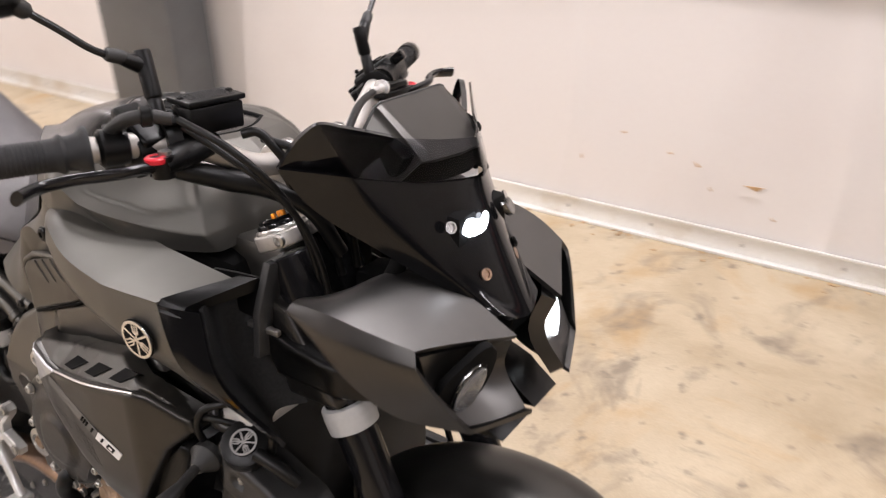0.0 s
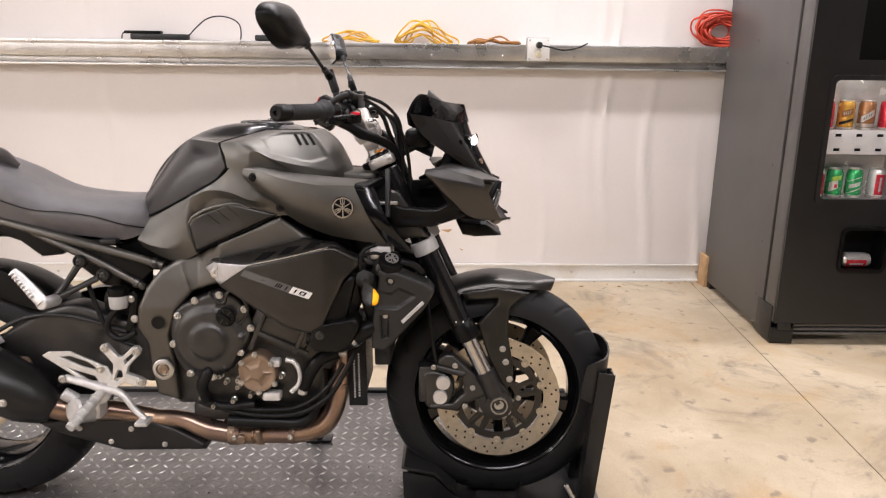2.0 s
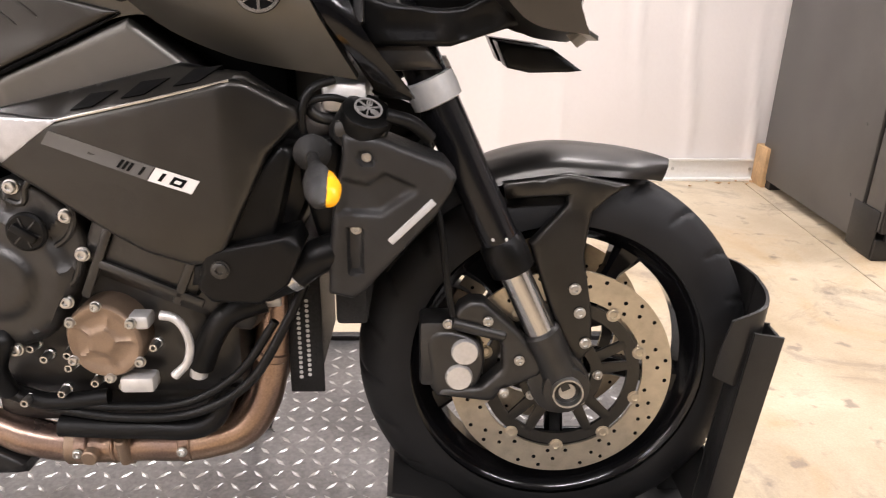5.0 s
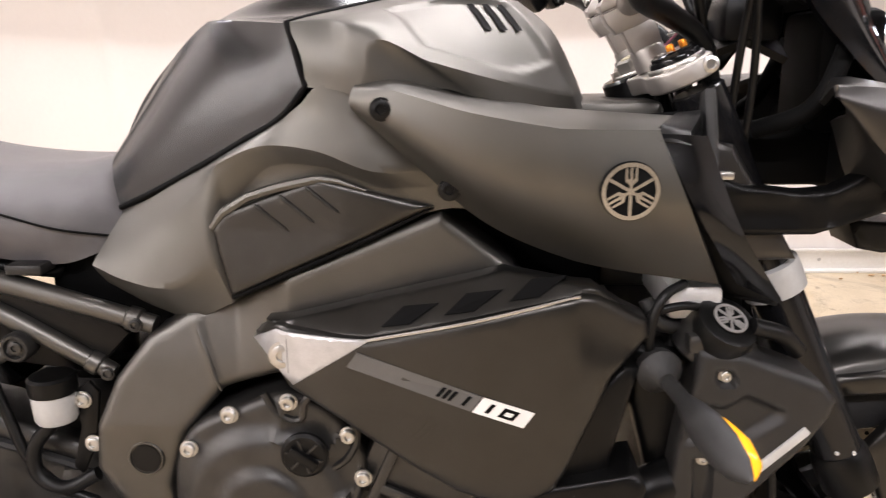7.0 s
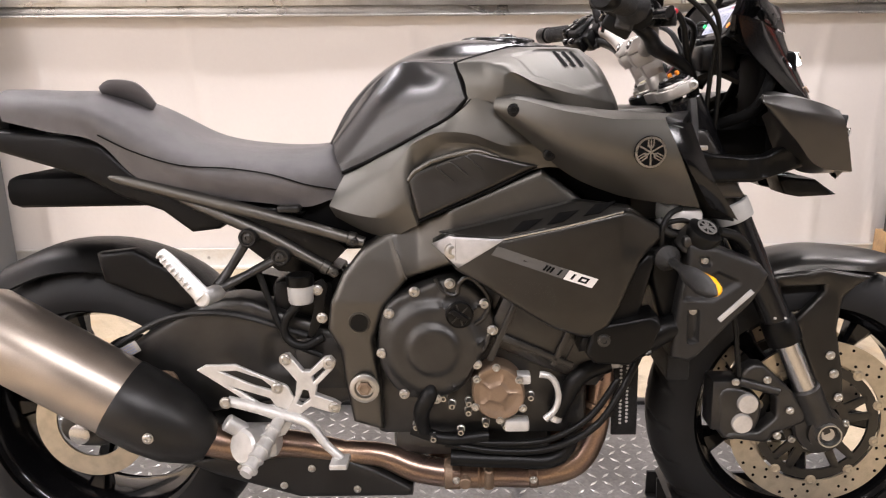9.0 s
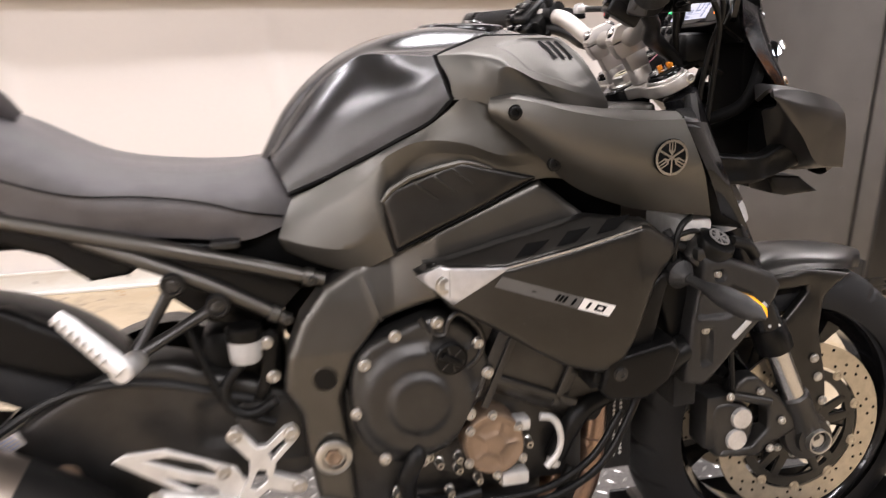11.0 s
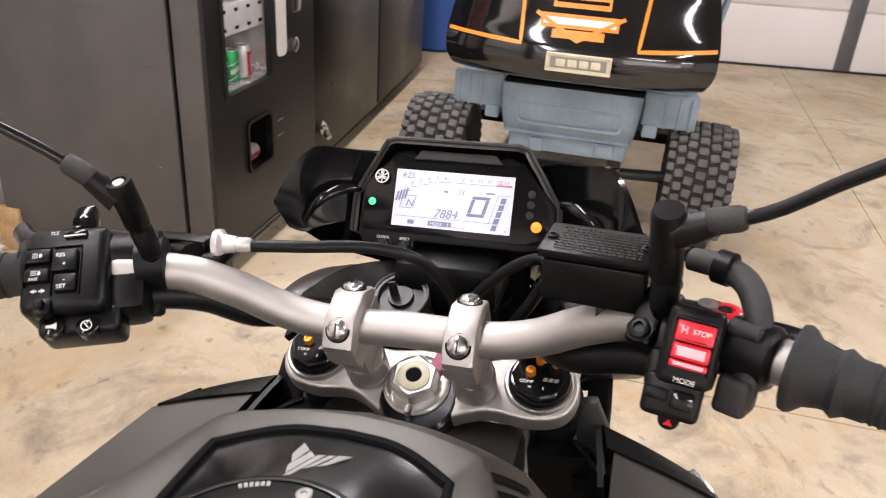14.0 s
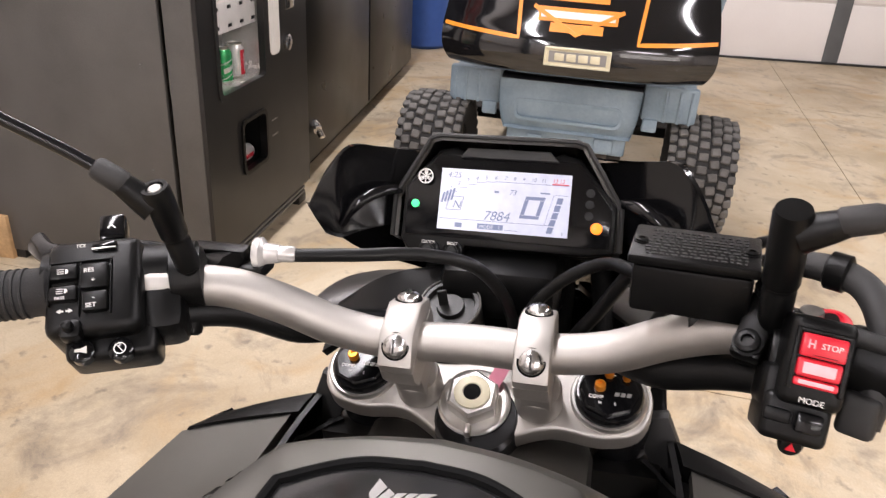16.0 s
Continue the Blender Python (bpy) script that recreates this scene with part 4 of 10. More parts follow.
M_GOLD = mat("can_gold", (0.62, 0.34, 0.06), 0.25, 0.5, 0.15, 40, 200)
COLA_RED = [(0.03, 0.085, 0.01, -12, 14, M_CANWHITE), (0.014, 0.100, 0.0, -100, -78, M_CANWHITE)]
COLA_WHITE = [(0.013, 0.101, 0.0, -12, 70, M_CANRED), (0.028, 0.088, 0.0, 14, 32, M_CANWHITE)]
LIME = [(0.035, 0.075, 0.018, -42, 20, M_CANWHITE), (0.042, 0.058, 0.0, -6, 14, M_CANRED), (0.072, 0.092, 0.008, -25, 40, mat("can_lime", (0.35, 0.55, 0.08), 0.3, 0.4))]
PINE = [(0.045, 0.062, 0.012, -40, 42, M_CANWHITE), (0.028, 0.032, 0.016, -60, 50, M_CANWHITE), (0.078, 0.082, 0.014, -60, 50, M_CANWHITE)]
ROOT = [(0.045, 0.072, 0.022, -46, 46, M_CANWHITE), (0.052, 0.065, 0.022, -34, 34, M_PLASTIC), (0.014, 0.028, 0.0, -90, 90, M_SILVER)]
ORANGE = [(0.060, 0.086, 0.010, -40, 44, M_CANBROWN), (0.030, 0.042, 0.012, -50, 50, M_PLASTIC), (0.066, 0.078, 0.010, -30, 32, M_CANWHITE)]
for u, z, cm, lab, fields in ((0.165, 0.9422, M_CANRED, "red and white drink can on the display shelf", COLA_RED), (0.252, 0.9422, M_GOLD, "orange and brown drink can on the display shelf", ORANGE), (0.34, 0.9422, M_CANBROWN, "brown drink can with a slanted white band", ROOT), (0.43, 0.9422, M_CANRED, "red drink can on the display shelf", COLA_RED),
                              (0.165, 0.6555, M_CANWHITE, "white and red drink can on the lower display shelf", COLA_WHITE), (0.245, 0.6555, M_GREEN, "green and white drink can on the lower shelf", LIME), (0.33, 0.6555, M_GREEN, "green drink can with white stripes on the lower shelf", PINE), (0.425, 0.6555, M_CANWHITE, "white and red drink can on the lower shelf", COLA_WHITE)):
    can(VEND @ pose(u - 0.025, 0.085, z, 0, 0, -18), cm, lab, fields)
can(VEND @ pose(0.285, 0.06, 0.3785, 0, 90, 0), M_CANWHITE, "white and red drink can lying in the dispensing slot", COLA_WHITE)
part("kick_plate", box(0.10, W_ - 0.02, 0.03, 0.05, 0.035, 0.098, 0.003), M_VENDFRONT, vend)
for k in range(3):
    part("kick_slat", box(0.10, W_ - 0.02, 0.018, 0.03, 0.040 + 0.02 * k, 0.052 + 0.02 * k, 0.003), M_VEND, vend)
part("corner_foot", join(box(-0.002, 0.10, 0.01, 0.10, 0.0, 0.075, 0.004), box(-0.006, 0.002, 0.02, 0.17, 0.01, 0.17, 0.003), box(0.02, 0.08, -0.004, 0.01, 0.07, 0.105, 0.004)), M_STEELBLACK, vend, "black corner foot bracket")
for x, y in ((W_ - 0.09, 0.02), (0.0, D_ - 0.1), (W_ - 0.09, D_ - 0.1)):
    part("foot", box(x, x + 0.08, y, y + 0.08, 0, 0.035, 0.004), M_STEELBLACK, vend)
for y, z in ((0.18, 1.21), (0.2, 0.77), (0.2, 0.42), (0.2, 0.17), (0.5, 1.3), (0.7, 1.0)):
    part("rivet", lathe([(0.006, 0), (0.004, 0.003), (0, 0.003)], (-0.004, y, z), (-1, 0, 0), 10), M_VEND, vend)

# ---- black cabinet beside it ----
cab = thing("cabinet", "long gloss black cabinet with a silver T-handle", "cabinet", pose(2.27, 1.375, 0, 0, 0, 4.2))
part("body", box(0, 2.55, 0.02, 0.68, 0.05, 1.75, 0.006), M_CABINET, cab)
part("door", box(0.02, 1.26, 0.0, 0.018, 0.08, 1.73, 0.006), M_CABINET, cab)
part("door", box(1.29, 2.53, 0.0, 0.018, 0.08, 1.73, 0.006), M_CABINET, cab)
part("plinth", box(0.03, 2.52, 0.06, 0.64, 0, 0.05, 0.003), M_DARK, cab)
part("handle_boss", lathe([(0.034, 0), (0.034, 0.012), (0.026, 0.02), (0.018, 0.03), (0, 0.03)], (0.22, 0.0, 0.235), (0, -1, 0), 20), M_CHROME, cab, "silver latch boss")
part("handle_lever", tube([(0.22, -0.03, 0.235), (0.19, -0.04, 0.245), (0.12, -0.04, 0.265)], [0.011, 0.010, 0.007], 10), M_CHROME, cab, "silver latch lever")
part("handle_knob", rod((0.22, -0.02, 0.23), (0.20, -0.05, 0.19), 0.016, 14, bevel=0.004), M_CHROME, cab)
barrel = thing("plastic_barrel", "blue plastic barrel on the far floor", "barrel", pose(5.75, 1.72, 0))
part("body", lathe([(0.2, 0), (0.23, 0.03), (0.24, 0.2), (0.23, 0.4), (0.24, 0.6), (0.22, 0.78), (0, 0.78)], (0, 0, 0), (0, 0, 1), 28), M_BLUE, barrel)
part("rim", lathe([(0.21, 0.77), (0.235, 0.775), (0.235, 0.8), (0.21, 0.805)], (0, 0, 0), (0, 0, 1), 28), M_BLUE, barrel)
carton = thing("carton", "pale grey carton on the far floor", "carton", pose(6.15, 1.55, 0, 0, 0, 8))
part("body", box(-0.2, 0.2, -0.2, 0.2, 0, 0.5, 0.004), M_CANWHITE, carton)
part("tape", box(-0.202, -0.2, -0.03, 0.03, 0.02, 0.502, 0), M_LABEL, carton, smooth=False)
block = solo("wood_block", box(-0.02, 0.02, -0.05, 0.05, 0.0, 0.17, 0.003), M_WOOD, "short wooden block standing by the wall base", "wood")
block.matrix_world = NORTH @ pose(1.275, -0.09, 0)

# ---- golf cart ----
cart = thing("golf_cart", "black golf cart front with orange stripes and knobby tyres", "golf cart", pose(2.16, 0.19, 0))
HW = 0.53
RAISE = 0.035


def cowl_section(f, w, z):
    return [(f + 0.10 * abs(y / w) ** 3, y, z + RAISE) for y in (-w, -w * 0.8, -w * 0.4, 0, w * 0.4, w * 0.8, w)]


cowl_rows = [cowl_section(0.07, HW - 0.06, 0.625), cowl_section(-0.005, HW - 0.025, 0.65), cowl_section(-0.02, HW, 0.70), cowl_section(-0.01, HW + 0.005, 0.77), cowl_section(0.03, HW, 0.84), cowl_section(0.10, HW - 0.03, 1.0), cowl_section(0.22, HW - 0.07, 1.16), cowl_section(0.42, HW - 0.1, 1.26)]
front = part("front_cowl", skin(cowl_rows, 6, 5, 0.02), M_CARTBLACK, cart, "gloss black front cowl")


def on_cowl(y, z, lift=0.003):
    """The front of the cowl at a height."""
    zs = [0.63, 0.655, 0.70, 0.77, 0.84, 1.0, 1.16]
    fs = [0.06, -0.005, -0.02, -0.01, 0.03, 0.10, 0.22]
    return Vector((float(np.interp(z, zs, fs)) + 0.10 * abs(y / HW) ** 3 - lift, y, z + RAISE))


def strip(path, w, lift=0.004, n=10):
    """A flat stripe that follows the cowl."""
    bm = bmesh.new()
    pts = []
    for (ya, za), (yb, zb) in zip(path, path[1:]):
        pts += [(ya + (yb - ya) * k / n, za + (zb - za) * k / n) for k in range(n)]
    pts.append(path[-1])
    prev = None
    for i, (y, z) in enumerate(pts):
        (ya, za), (yb, zb) = pts[max(i - 1, 0)], pts[min(i + 1, len(pts) - 1)]
        d = math.hypot(yb - ya, zb - za) or 1
        ny, nz = -(zb - za) / d * w / 2, (yb - ya) / d * w / 2
        row = [bm.verts.new(on_cowl(y + ny, z + nz, lift)), bm.verts.new(on_cowl(y - ny, z - nz, lift))]
        if prev:
            bm.faces.new((prev[0], row[0], row[1], prev[1]))
        prev = row
    ext = bmesh.ops.extrude_edge_only(bm, edges=[e for e in bm.edges if len(e.link_faces) == 1])["geom"]
    for v in ext:
        if isinstance(v, bmesh.types.BMVert):
            v.co.x += lift
    return bm


part("orange_stripe", strip([(-0.525, 0.80), (-0.235, 0.785), (-0.25, 0.98)], 0.014), M_ORANGELINE, front, "orange pinstripe")
part("orange_stripe", strip([(0.525, 0.79), (0.215, 0.775), (0.23, 0.98)], 0.014), M_ORANGELINE, front, "orange pinstripe")
for ry, rz, rw, hh in ((0, 0.935, 0.22, 0.045), (0, 0.865, 0.30, 0.05), (0, 0.82, 0.20, 0.03)):
    part("badge_bar", strip([(-rw / 2, rz), (rw / 2, rz)], hh, 0.004), M_ORANGELINE, front, "orange and white shield emblem")
part("badge_bar", strip([(-0.14, 0.865), (0.14, 0.865)], 0.024, 0.0055), M_WHITE, front)
part("badge_bar", strip([(-0.17, 0.89), (0.0, 0.80), (0.17, 0.89)], 0.014, 0.007), M_ORANGELINE, front)
part("badge_bar", strip([(-0.10, 0.937), (0.10, 0.937)], 0.012, 0.0055), M_CARTBLACK, front)
plate_ob = part("name_plate", box(-0.034, -0.022, -0.145, 0.105, 0.722, 0.792, 0.003), M_CREAM, cart, "cream name plate with a raised rim")
part("plate_rim", join(box(-0.040, -0.033, -0.145, 0.105, 0.785, 0.792, 0.002), box(-0.040, -0.033, -0.145, 0.105, 0.722, 0.729, 0.002), box(-0.040, -0.033, -0.145, -0.138, 0.729, 0.785, 0.002), box(-0.040, -0.033, 0.098, 0.105, 0.729, 0.785, 0.002)), M_CREAM, plate_ob)
part("plate_field", box(-0.0352, -0.0341, -0.128, 0.088, 0.736, 0.778, 0.0), M_GREYPRINT, plate_ob, "grey field behind pale raised bars", smooth=False)
for k in range(4):
    c = 0.048 - 0.045 * k
    part("plate_bar", box(-0.0385, -0.0353, c - 0.018, c + 0.018, 0.743, 0.771, 0.002), M_CREAM, plate_ob)
panel_rows = [[(0.13, y, 0.62) for y in (-0.29, -0.1, 0.1, 0.29)], [(0.12, y * 0.97, 0.52) for y in (-0.29, -0.1, 0.1, 0.29)], [(0.14, y * 0.92, 0.44) for y in (-0.29, -0.1, 0.1, 0.29)], [(0.15, y * 0.9, 0.42) for y in (-0.29, -0.1, 0.1, 0.29)]]
blue = part("front_panel", skin(panel_rows, 5, 5, 0.02), M_CARTBLUE, cart, "weathered blue-grey plastic front panel")
part("panel_rim", ring_frame(-0.22, 0.22, 0.455, 0.545, 0.012, -0.006, 0.01, 0.03), M_CARTBLUE, blue).matrix_basis = pose(0.122, 0, 0, 0, 0, -90)
part("lower_panel", join(box(0.16, 0.20, -0.25, 0.25, 0.33, 0.42, 0.01), box(0.15, 0.17, -0.20, -0.12, 0.34, 0.40, 0.006), box(0.15, 0.17, 0.10, 0.16, 0.33, 0.39, 0.006)), M_CARTBLUE, cart, "weathered blue-grey lower frame")
part("frame_rail", box(0.2, 2.2, -0.24, -0.18, 0.27, 0.34, 0.008), M_STEELBLACK, cart)
part("frame_rail", box(0.2, 2.2, 0.18, 0.24, 0.27, 0.34, 0.008), M_STEELBLACK, cart)
part("front_axle", tube([(0.27, -0.5, 0.258), (0.25, 0, 0.24), (0.20, 0.5, 0.258)], 0.025, 12), M_STEELBLACK, cart)
for s in (-1, 1):
    part("wheel_arch", join(box(0.15, 0.19, min(s * 0.29, s * 0.505), max(s * 0.29, s * 0.505), 0.50, 0.645, 0.012), box(0.16, 0.55, min(s * 0.30, s * 0.50), max(s * 0.30, s * 0.50), 0.60, 0.63, 0.01), box(0.14, 0.17, min(s * 0.30, s * 0.36), max(s * 0.30, s * 0.36), 0.455, 0.51, 0.008)), M_CARTBLUE, cart, "blue-grey inner arch bracket")
    for q in (0.375, 0.43, 0.475):
        part("arch_rib", box(0.143, 0.152, min(s * q, s * (q + 0.012)), max(s * q, s * (q + 0.012)), 0.50, 0.63, 0.003), M_CARTBLUE, cart)
    part("roof_strut", tube([(0.35, s * 0.50, 0.75), (0.42, s * 0.56, 1.1), (0.62, s * 0.55, 1.9)], 0.014, 10), M_CARTBLUE if s < 0 else M_STEELBLACK, cart)
    hub = (0.27 if s < 0 else 0.19, s * 0.555, 0.258)
    wheel = part("front_wheel", lathe([(0.0, -0.09), (0.12, -0.09), (0.13, -0.1), (0.13, 0.1), (0.12, 0.09), (0.0, 0.09)], hub, (0, 1, 0), 28), M_STEELBLACK, cart)
    part("tyre", lathe([(0.125, -0.105), (0.175, -0.130), (0.215, -0.134), (0.238, -0.112), (0.244, 0), (0.238, 0.112), (0.215, 0.134), (0.175, 0.130), (0.125, 0.105)], hub, (0, 1, 0), 48, True), M_DIRTRUBBER, wheel, "dusty black knobby off-road tyre")
    knobs = bmesh.new()
    for k in range(30):
        a = 2 * math.pi * k / 30
        for j, (y, wid, tilt) in enumerate(((-0.120, 0.030, 4), (-0.085, 0.034, -7), (-0.045, 0.036, 9), (0.0, 0.038, 0), (0.045, 0.036, -9), (0.085, 0.034, 7), (0.120, 0.030, -4))):
            off = (math.pi / 30) * (j % 2)
            b = box(-0.0165, 0.0165, -wid / 2, wid / 2, -0.006, 0.013, 0.004, 1)
            sag = 0.228 if abs(y) > 0.10 else 0.240 if abs(y) > 0.06 else 0.242
            m = pose(*hub) @ Matrix.Rotation(a + off, 4, "Y") @ Matrix.Translation((0, y, sag)) @ Matrix.Rotation(radians(tilt), 4, "Z")
            knobs = join(knobs, moved(b, m))
    part("tread_block", knobs, M_CARTTYRE, wheel)["kind"] = "stuff"
part("dashboard", box(0.45, 0.6, -0.5, 0.5, 0.9, 1.2, 0.03), M_PLASTIC, cart)
part("floor_board", box(0.5, 1.5, -0.5, 0.5, 0.33, 0.38, 0.01), M_PLASTIC, cart)
part("seat_base", box(1.2, 2.0, -0.5, 0.5, 0.38, 0.75, 0.03), M_CARTBLACK, cart)
part("seat_cushion", box(1.25, 1.8, -0.48, 0.48, 0.75, 0.88, 0.05, 3), M_SEAT, cart)
part("rear_wheel", lathe([(0, -0.1), (0.2, -0.1), (0.27, -0.08), (0.28, 0.0), (0.27, 0.08), (0.2, 0.1), (0, 0.1)], (1.9, -0.5, 0.283), (0, 1, 0), 32), M_RUBBER, cart)
part("rear_wheel", lathe([(0, -0.1), (0.2, -0.1), (0.27, -0.08), (0.28, 0.0), (0.27, 0.08), (0.2, 0.1), (0, 0.1)], (1.9, 0.5, 0.283), (0, 1, 0), 32), M_RUBBER, cart)

# ---- steel platform and wheel chock ----
PLATE_M = pose(-0.55, 0, 0.0525, 0, -0.7, 0)
plat = thing("lift_platform", "worn grey diamond-plate steel platform under the motorcycle", "platform", PLATE_M)
part("deck", box(-1.5, 0.84, -0.62, 0.62, -0.035, 0.0, 0.003), M_PLATE, plat)
lugs = bmesh.new()
verts, faces = [], []
PITCH = 0.034
for i in range(int(2.3 / PITCH)):
    for j in range(int(1.2 / PITCH)):
        cx, cy = -1.48 + PITCH * i, -0.60 + PITCH * j
        a = radians(45 if (i + j) % 2 else -45)
        c, s = math.cos(a), math.sin(a)
        n0 = len(verts)
        for px, py, pz in ((-0.015, 0, 0), (0, -0.0045, 0), (0.015, 0, 0), (0, 0.0045, 0), (-0.008, 0, 0.0017), (0.008, 0, 0.0017)):
            verts.append((cx + c * px - s * py, cy + s * px + c * py, pz - 0.0001))
        faces += [(n0, n0 + 1, n0 + 4), (n0 + 1, n0 + 5, n0 + 4), (n0 + 1, n0 + 2, n0 + 5), (n0 + 2, n0 + 3, n0 + 5), (n0 + 3, n0 + 4, n0 + 5), (n0 + 3, n0, n0 + 4)]
me = bpy.data.meshes.new("tread_lug")
me.from_pydata(verts, [], faces)
me.materials.append(M_LUG)
lug_ob = tagged(new("tread_lug", me), kind="stuff")
lug_ob.parent = plat
for s in (-1, 1):
    part("edge_lip", box(-1.5, 0.84, s * 0.62 - 0.012, s * 0.62 + 0.012, -0.03, 0.012, 0.003), M_STEELBLACK, plat)

chock = thing("wheel_chock", "black steel wheel chock holding the front tyre", "wheel chock", pose(0, 0, 0.062))
for s in (-1, 1):
    y = -0.165 if s < 0 else 0.165
    side_rail = part("side_rail", join(box(-0.255, 0.28, y - 0.004, y + 0.004, 0.0, 0.062, 0.0015), box(-0.255, 0.28, min(y, y - s * 0.05), max(y, y - s * 0.05), 0.0, 0.006, 0.0015)), M_STEELBLACK, chock)
    for k in range(5):
        part("hole", lathe([(0.006, 0), (0.006, 0.0008), (0, 0.0008)], (-0.235 + 0.024 * k, y + s * 0.004, 0.032), (0, s, 0), 12), M_CREAM if s < 0 else M_DARK, side_rail)
    part("bolt", bolt((0.215, y + s * 0.004, 0.032), (0, s, 0), 0.01, 0.01), M_BOLT, side_rail)
    part("pull_ring", tube([(0.245 + 0.018 * math.cos(a), y + s * 0.008, 0.03 + 0.018 * math.sin(a)) for a in (2 * math.pi * k / 14 for k in range(15))], 0.0022, 6, 2), M_BOLT, side_rail)
part("base_sheet", box(-0.25, 0.27, -0.16, 0.16, 0.0, 0.005, 0.001), M_STEELBLACK, chock)
for s in (-1, 1):
    yy = s * 0.078
    part("cradle_cheek", prism([(-0.25, 0.005), (-0.255, 0.10), (-0.17, 0.085), (-0.115, 0.03), (-0.05, 0.012), (-0.05, 0.005)], yy - 0.003, yy + 0.003, 0.001), M_STEELBLACK, chock)
part("cradle_pan", join(prism([(-0.258, 0.115), (-0.25, 0.122), (-0.165, 0.105), (-0.108, 0.048), (-0.112, 0.04), (-0.17, 0.095)], -0.09, 0.09, 0.002), box(-0.055, 0.055, -0.10, -0.07, 0.005, 0.042, 0.004), box(-0.055, 0.055, 0.07, 0.10, 0.005, 0.042, 0.004)), M_STEELBLACK, chock)
for s in (-1, 1):
    yy = s * 0.108
    post_side = [(0.217, 0.005), (0.256, 0.005), (0.292, 0.406), (0.249, 0.413)]
    channel = join(prism(post_side, yy - 0.003, yy + 0.003, 0.0012), prism([(x, z - 0.002) for x, z in post_side], yy - s * 0.046 - 0.002, yy - s * 0.046 + 0.002, 0.001))
    for (xa, za), (xb, zb) in ((post_side[0], post_side[3]), (post_side[1], post_side[2])):
        channel = join(channel, moved(box(-0.0025, 0.0025, min(-s * 0.003, -s * 0.043), max(-s * 0.003, -s * 0.043), 0, math.hypot(xb - xa, zb - za) - 0.003, 0.001), pose(xa + (0.003 if xa < 0.23 else -0.003), yy, za, 0, math.degrees(math.atan2(xb - xa, zb - za)), 0)))
    part("upright", channel, M_STEELBLACK, chock)
    cheek = [[(0.209, s * 0.092, 0.333), (0.212, s * 0.095, 0.374), (0.220, s * 0.100, 0.425)], [(0.225, s * 0.098, 0.327), (0.229, s * 0.100, 0.372), (0.233, s * 0.101, 0.432)], [(0.241, s * 0.099, 0.322), (0.245, s * 0.101, 0.372), (0.2445, s * 0.101, 0.437)], [(0.260, s * 0.090, 0.335), (0.264, s * 0.092, 0.380), (0.266, s * 0.093, 0.444)], [(0.276, s * 0.060, 0.345), (0.280, s * 0.060, 0.390), (0.283, s * 0.060, 0.449)], [(0.283, 0.0, 0.350), (0.287, 0.0, 0.392), (0.291, 0.0, 0.451)]]
    part("flared_cheek", skin(cheek, 5, 5, 0.005), M_STEELBLACK, chock)
part("cross_plate", moved(box(-0.003, 0.003, -0.104, 0.104, 0, 0.12, 0.002), pose(0.243, 0, 0.03, 0, 5, 0)), M_STEELBLACK, chock)
part("spring_pin", rod((0.175, -0.14, 0.11), (0.205, -0.145, 0.05), 0.008, 12, bevel=0.002), M_CHROME, chock)

# ---- motorcycle: chassis, wheels, engine ----
bike = thing("motorcycle", "matte black naked sport motorcycle held in a wheel chock", "motorcycle", pose(0, 0, 0.07, -4.346, -1.142, 0))
BOLT_ME = {}


def bolts(parent, places, axis=(0, -1, 0), r=0.006, h=0.005, material=None, name="bolt"):
    """Alike bolts: objects of their own on one mesh."""
    material = material or M_BOLT
    key = (tuple(axis), r, h, material.name)
    for p in places:
        if key not in BOLT_ME:
            ob = part(name, bolt((0, 0, 0), axis, r, h), material, parent)
            BOLT_ME[key] = ob.data
        else:
            ob = new(name, BOLT_ME[key])
            ob.parent = parent
        ob.location = p


def tyre(cx, cz, big, half, rim, groove, cuts):
    """A tyre with a rounded tread and slanted grooves sunk into it."""
    bm = bmesh.new()
    na, nc = 420, 38
    rings = []
    for i in range(na):
        a = 2 * math.pi * i / na
        ring = []
        for j in range(nc + 1):
            u = -1 + 2 * j / nc
            ph = u * 2.15
            y = half * math.sin(max(-math.pi / 2, min(math.pi / 2, ph * 0.78)))
            depth = (1 - math.cos(min(abs(ph), 2.15))) / (1 - math.cos(2.15))
            r = big - (big - rim) * depth**1.15
            if 0.10 < abs(u) < 0.62:
                s = 1 if u > 0 else -1
                turn = (a * cuts / (2 * math.pi) + (0.0 if s > 0 else 0.5) + 0.75 * abs(u)) % 1.0
                if turn < 0.11:
                    r -= groove
            ring.append(bm.verts.new((cx + r * math.sin(a), y, cz + r * math.cos(a))))
        rings.append(ring)
    for i in range(na):
        p, q = rings[i], rings[(i + 1) % na]
        for j in range(nc):
            bm.faces.new((p[j], p[j + 1], q[j + 1], q[j]))
    return bm


def spoked_rim(cx, cz, ro, half, spokes, hub_r, start=0.0, name="rim"):
    """A cast wheel: a barrel with lips, a hub and tapered spokes."""
    lip = [(ro, -half), (ro - 0.004, -half - 0.004), (ro - 0.012, -half), (ro - 0.018, -half + 0.012), (ro - 0.032, -half * 0.4), (ro - 0.032, half * 0.4), (ro - 0.018, half - 0.012), (ro - 0.012, half), (ro - 0.004, half + 0.004), (ro, half), (ro - 0.006, half * 0.7), (ro - 0.024, half * 0.3), (ro - 0.024, -half * 0.3), (ro - 0.006, -half * 0.7)]
    return lathe(lip, (cx, 0, cz), (0, 1, 0), 72, True)


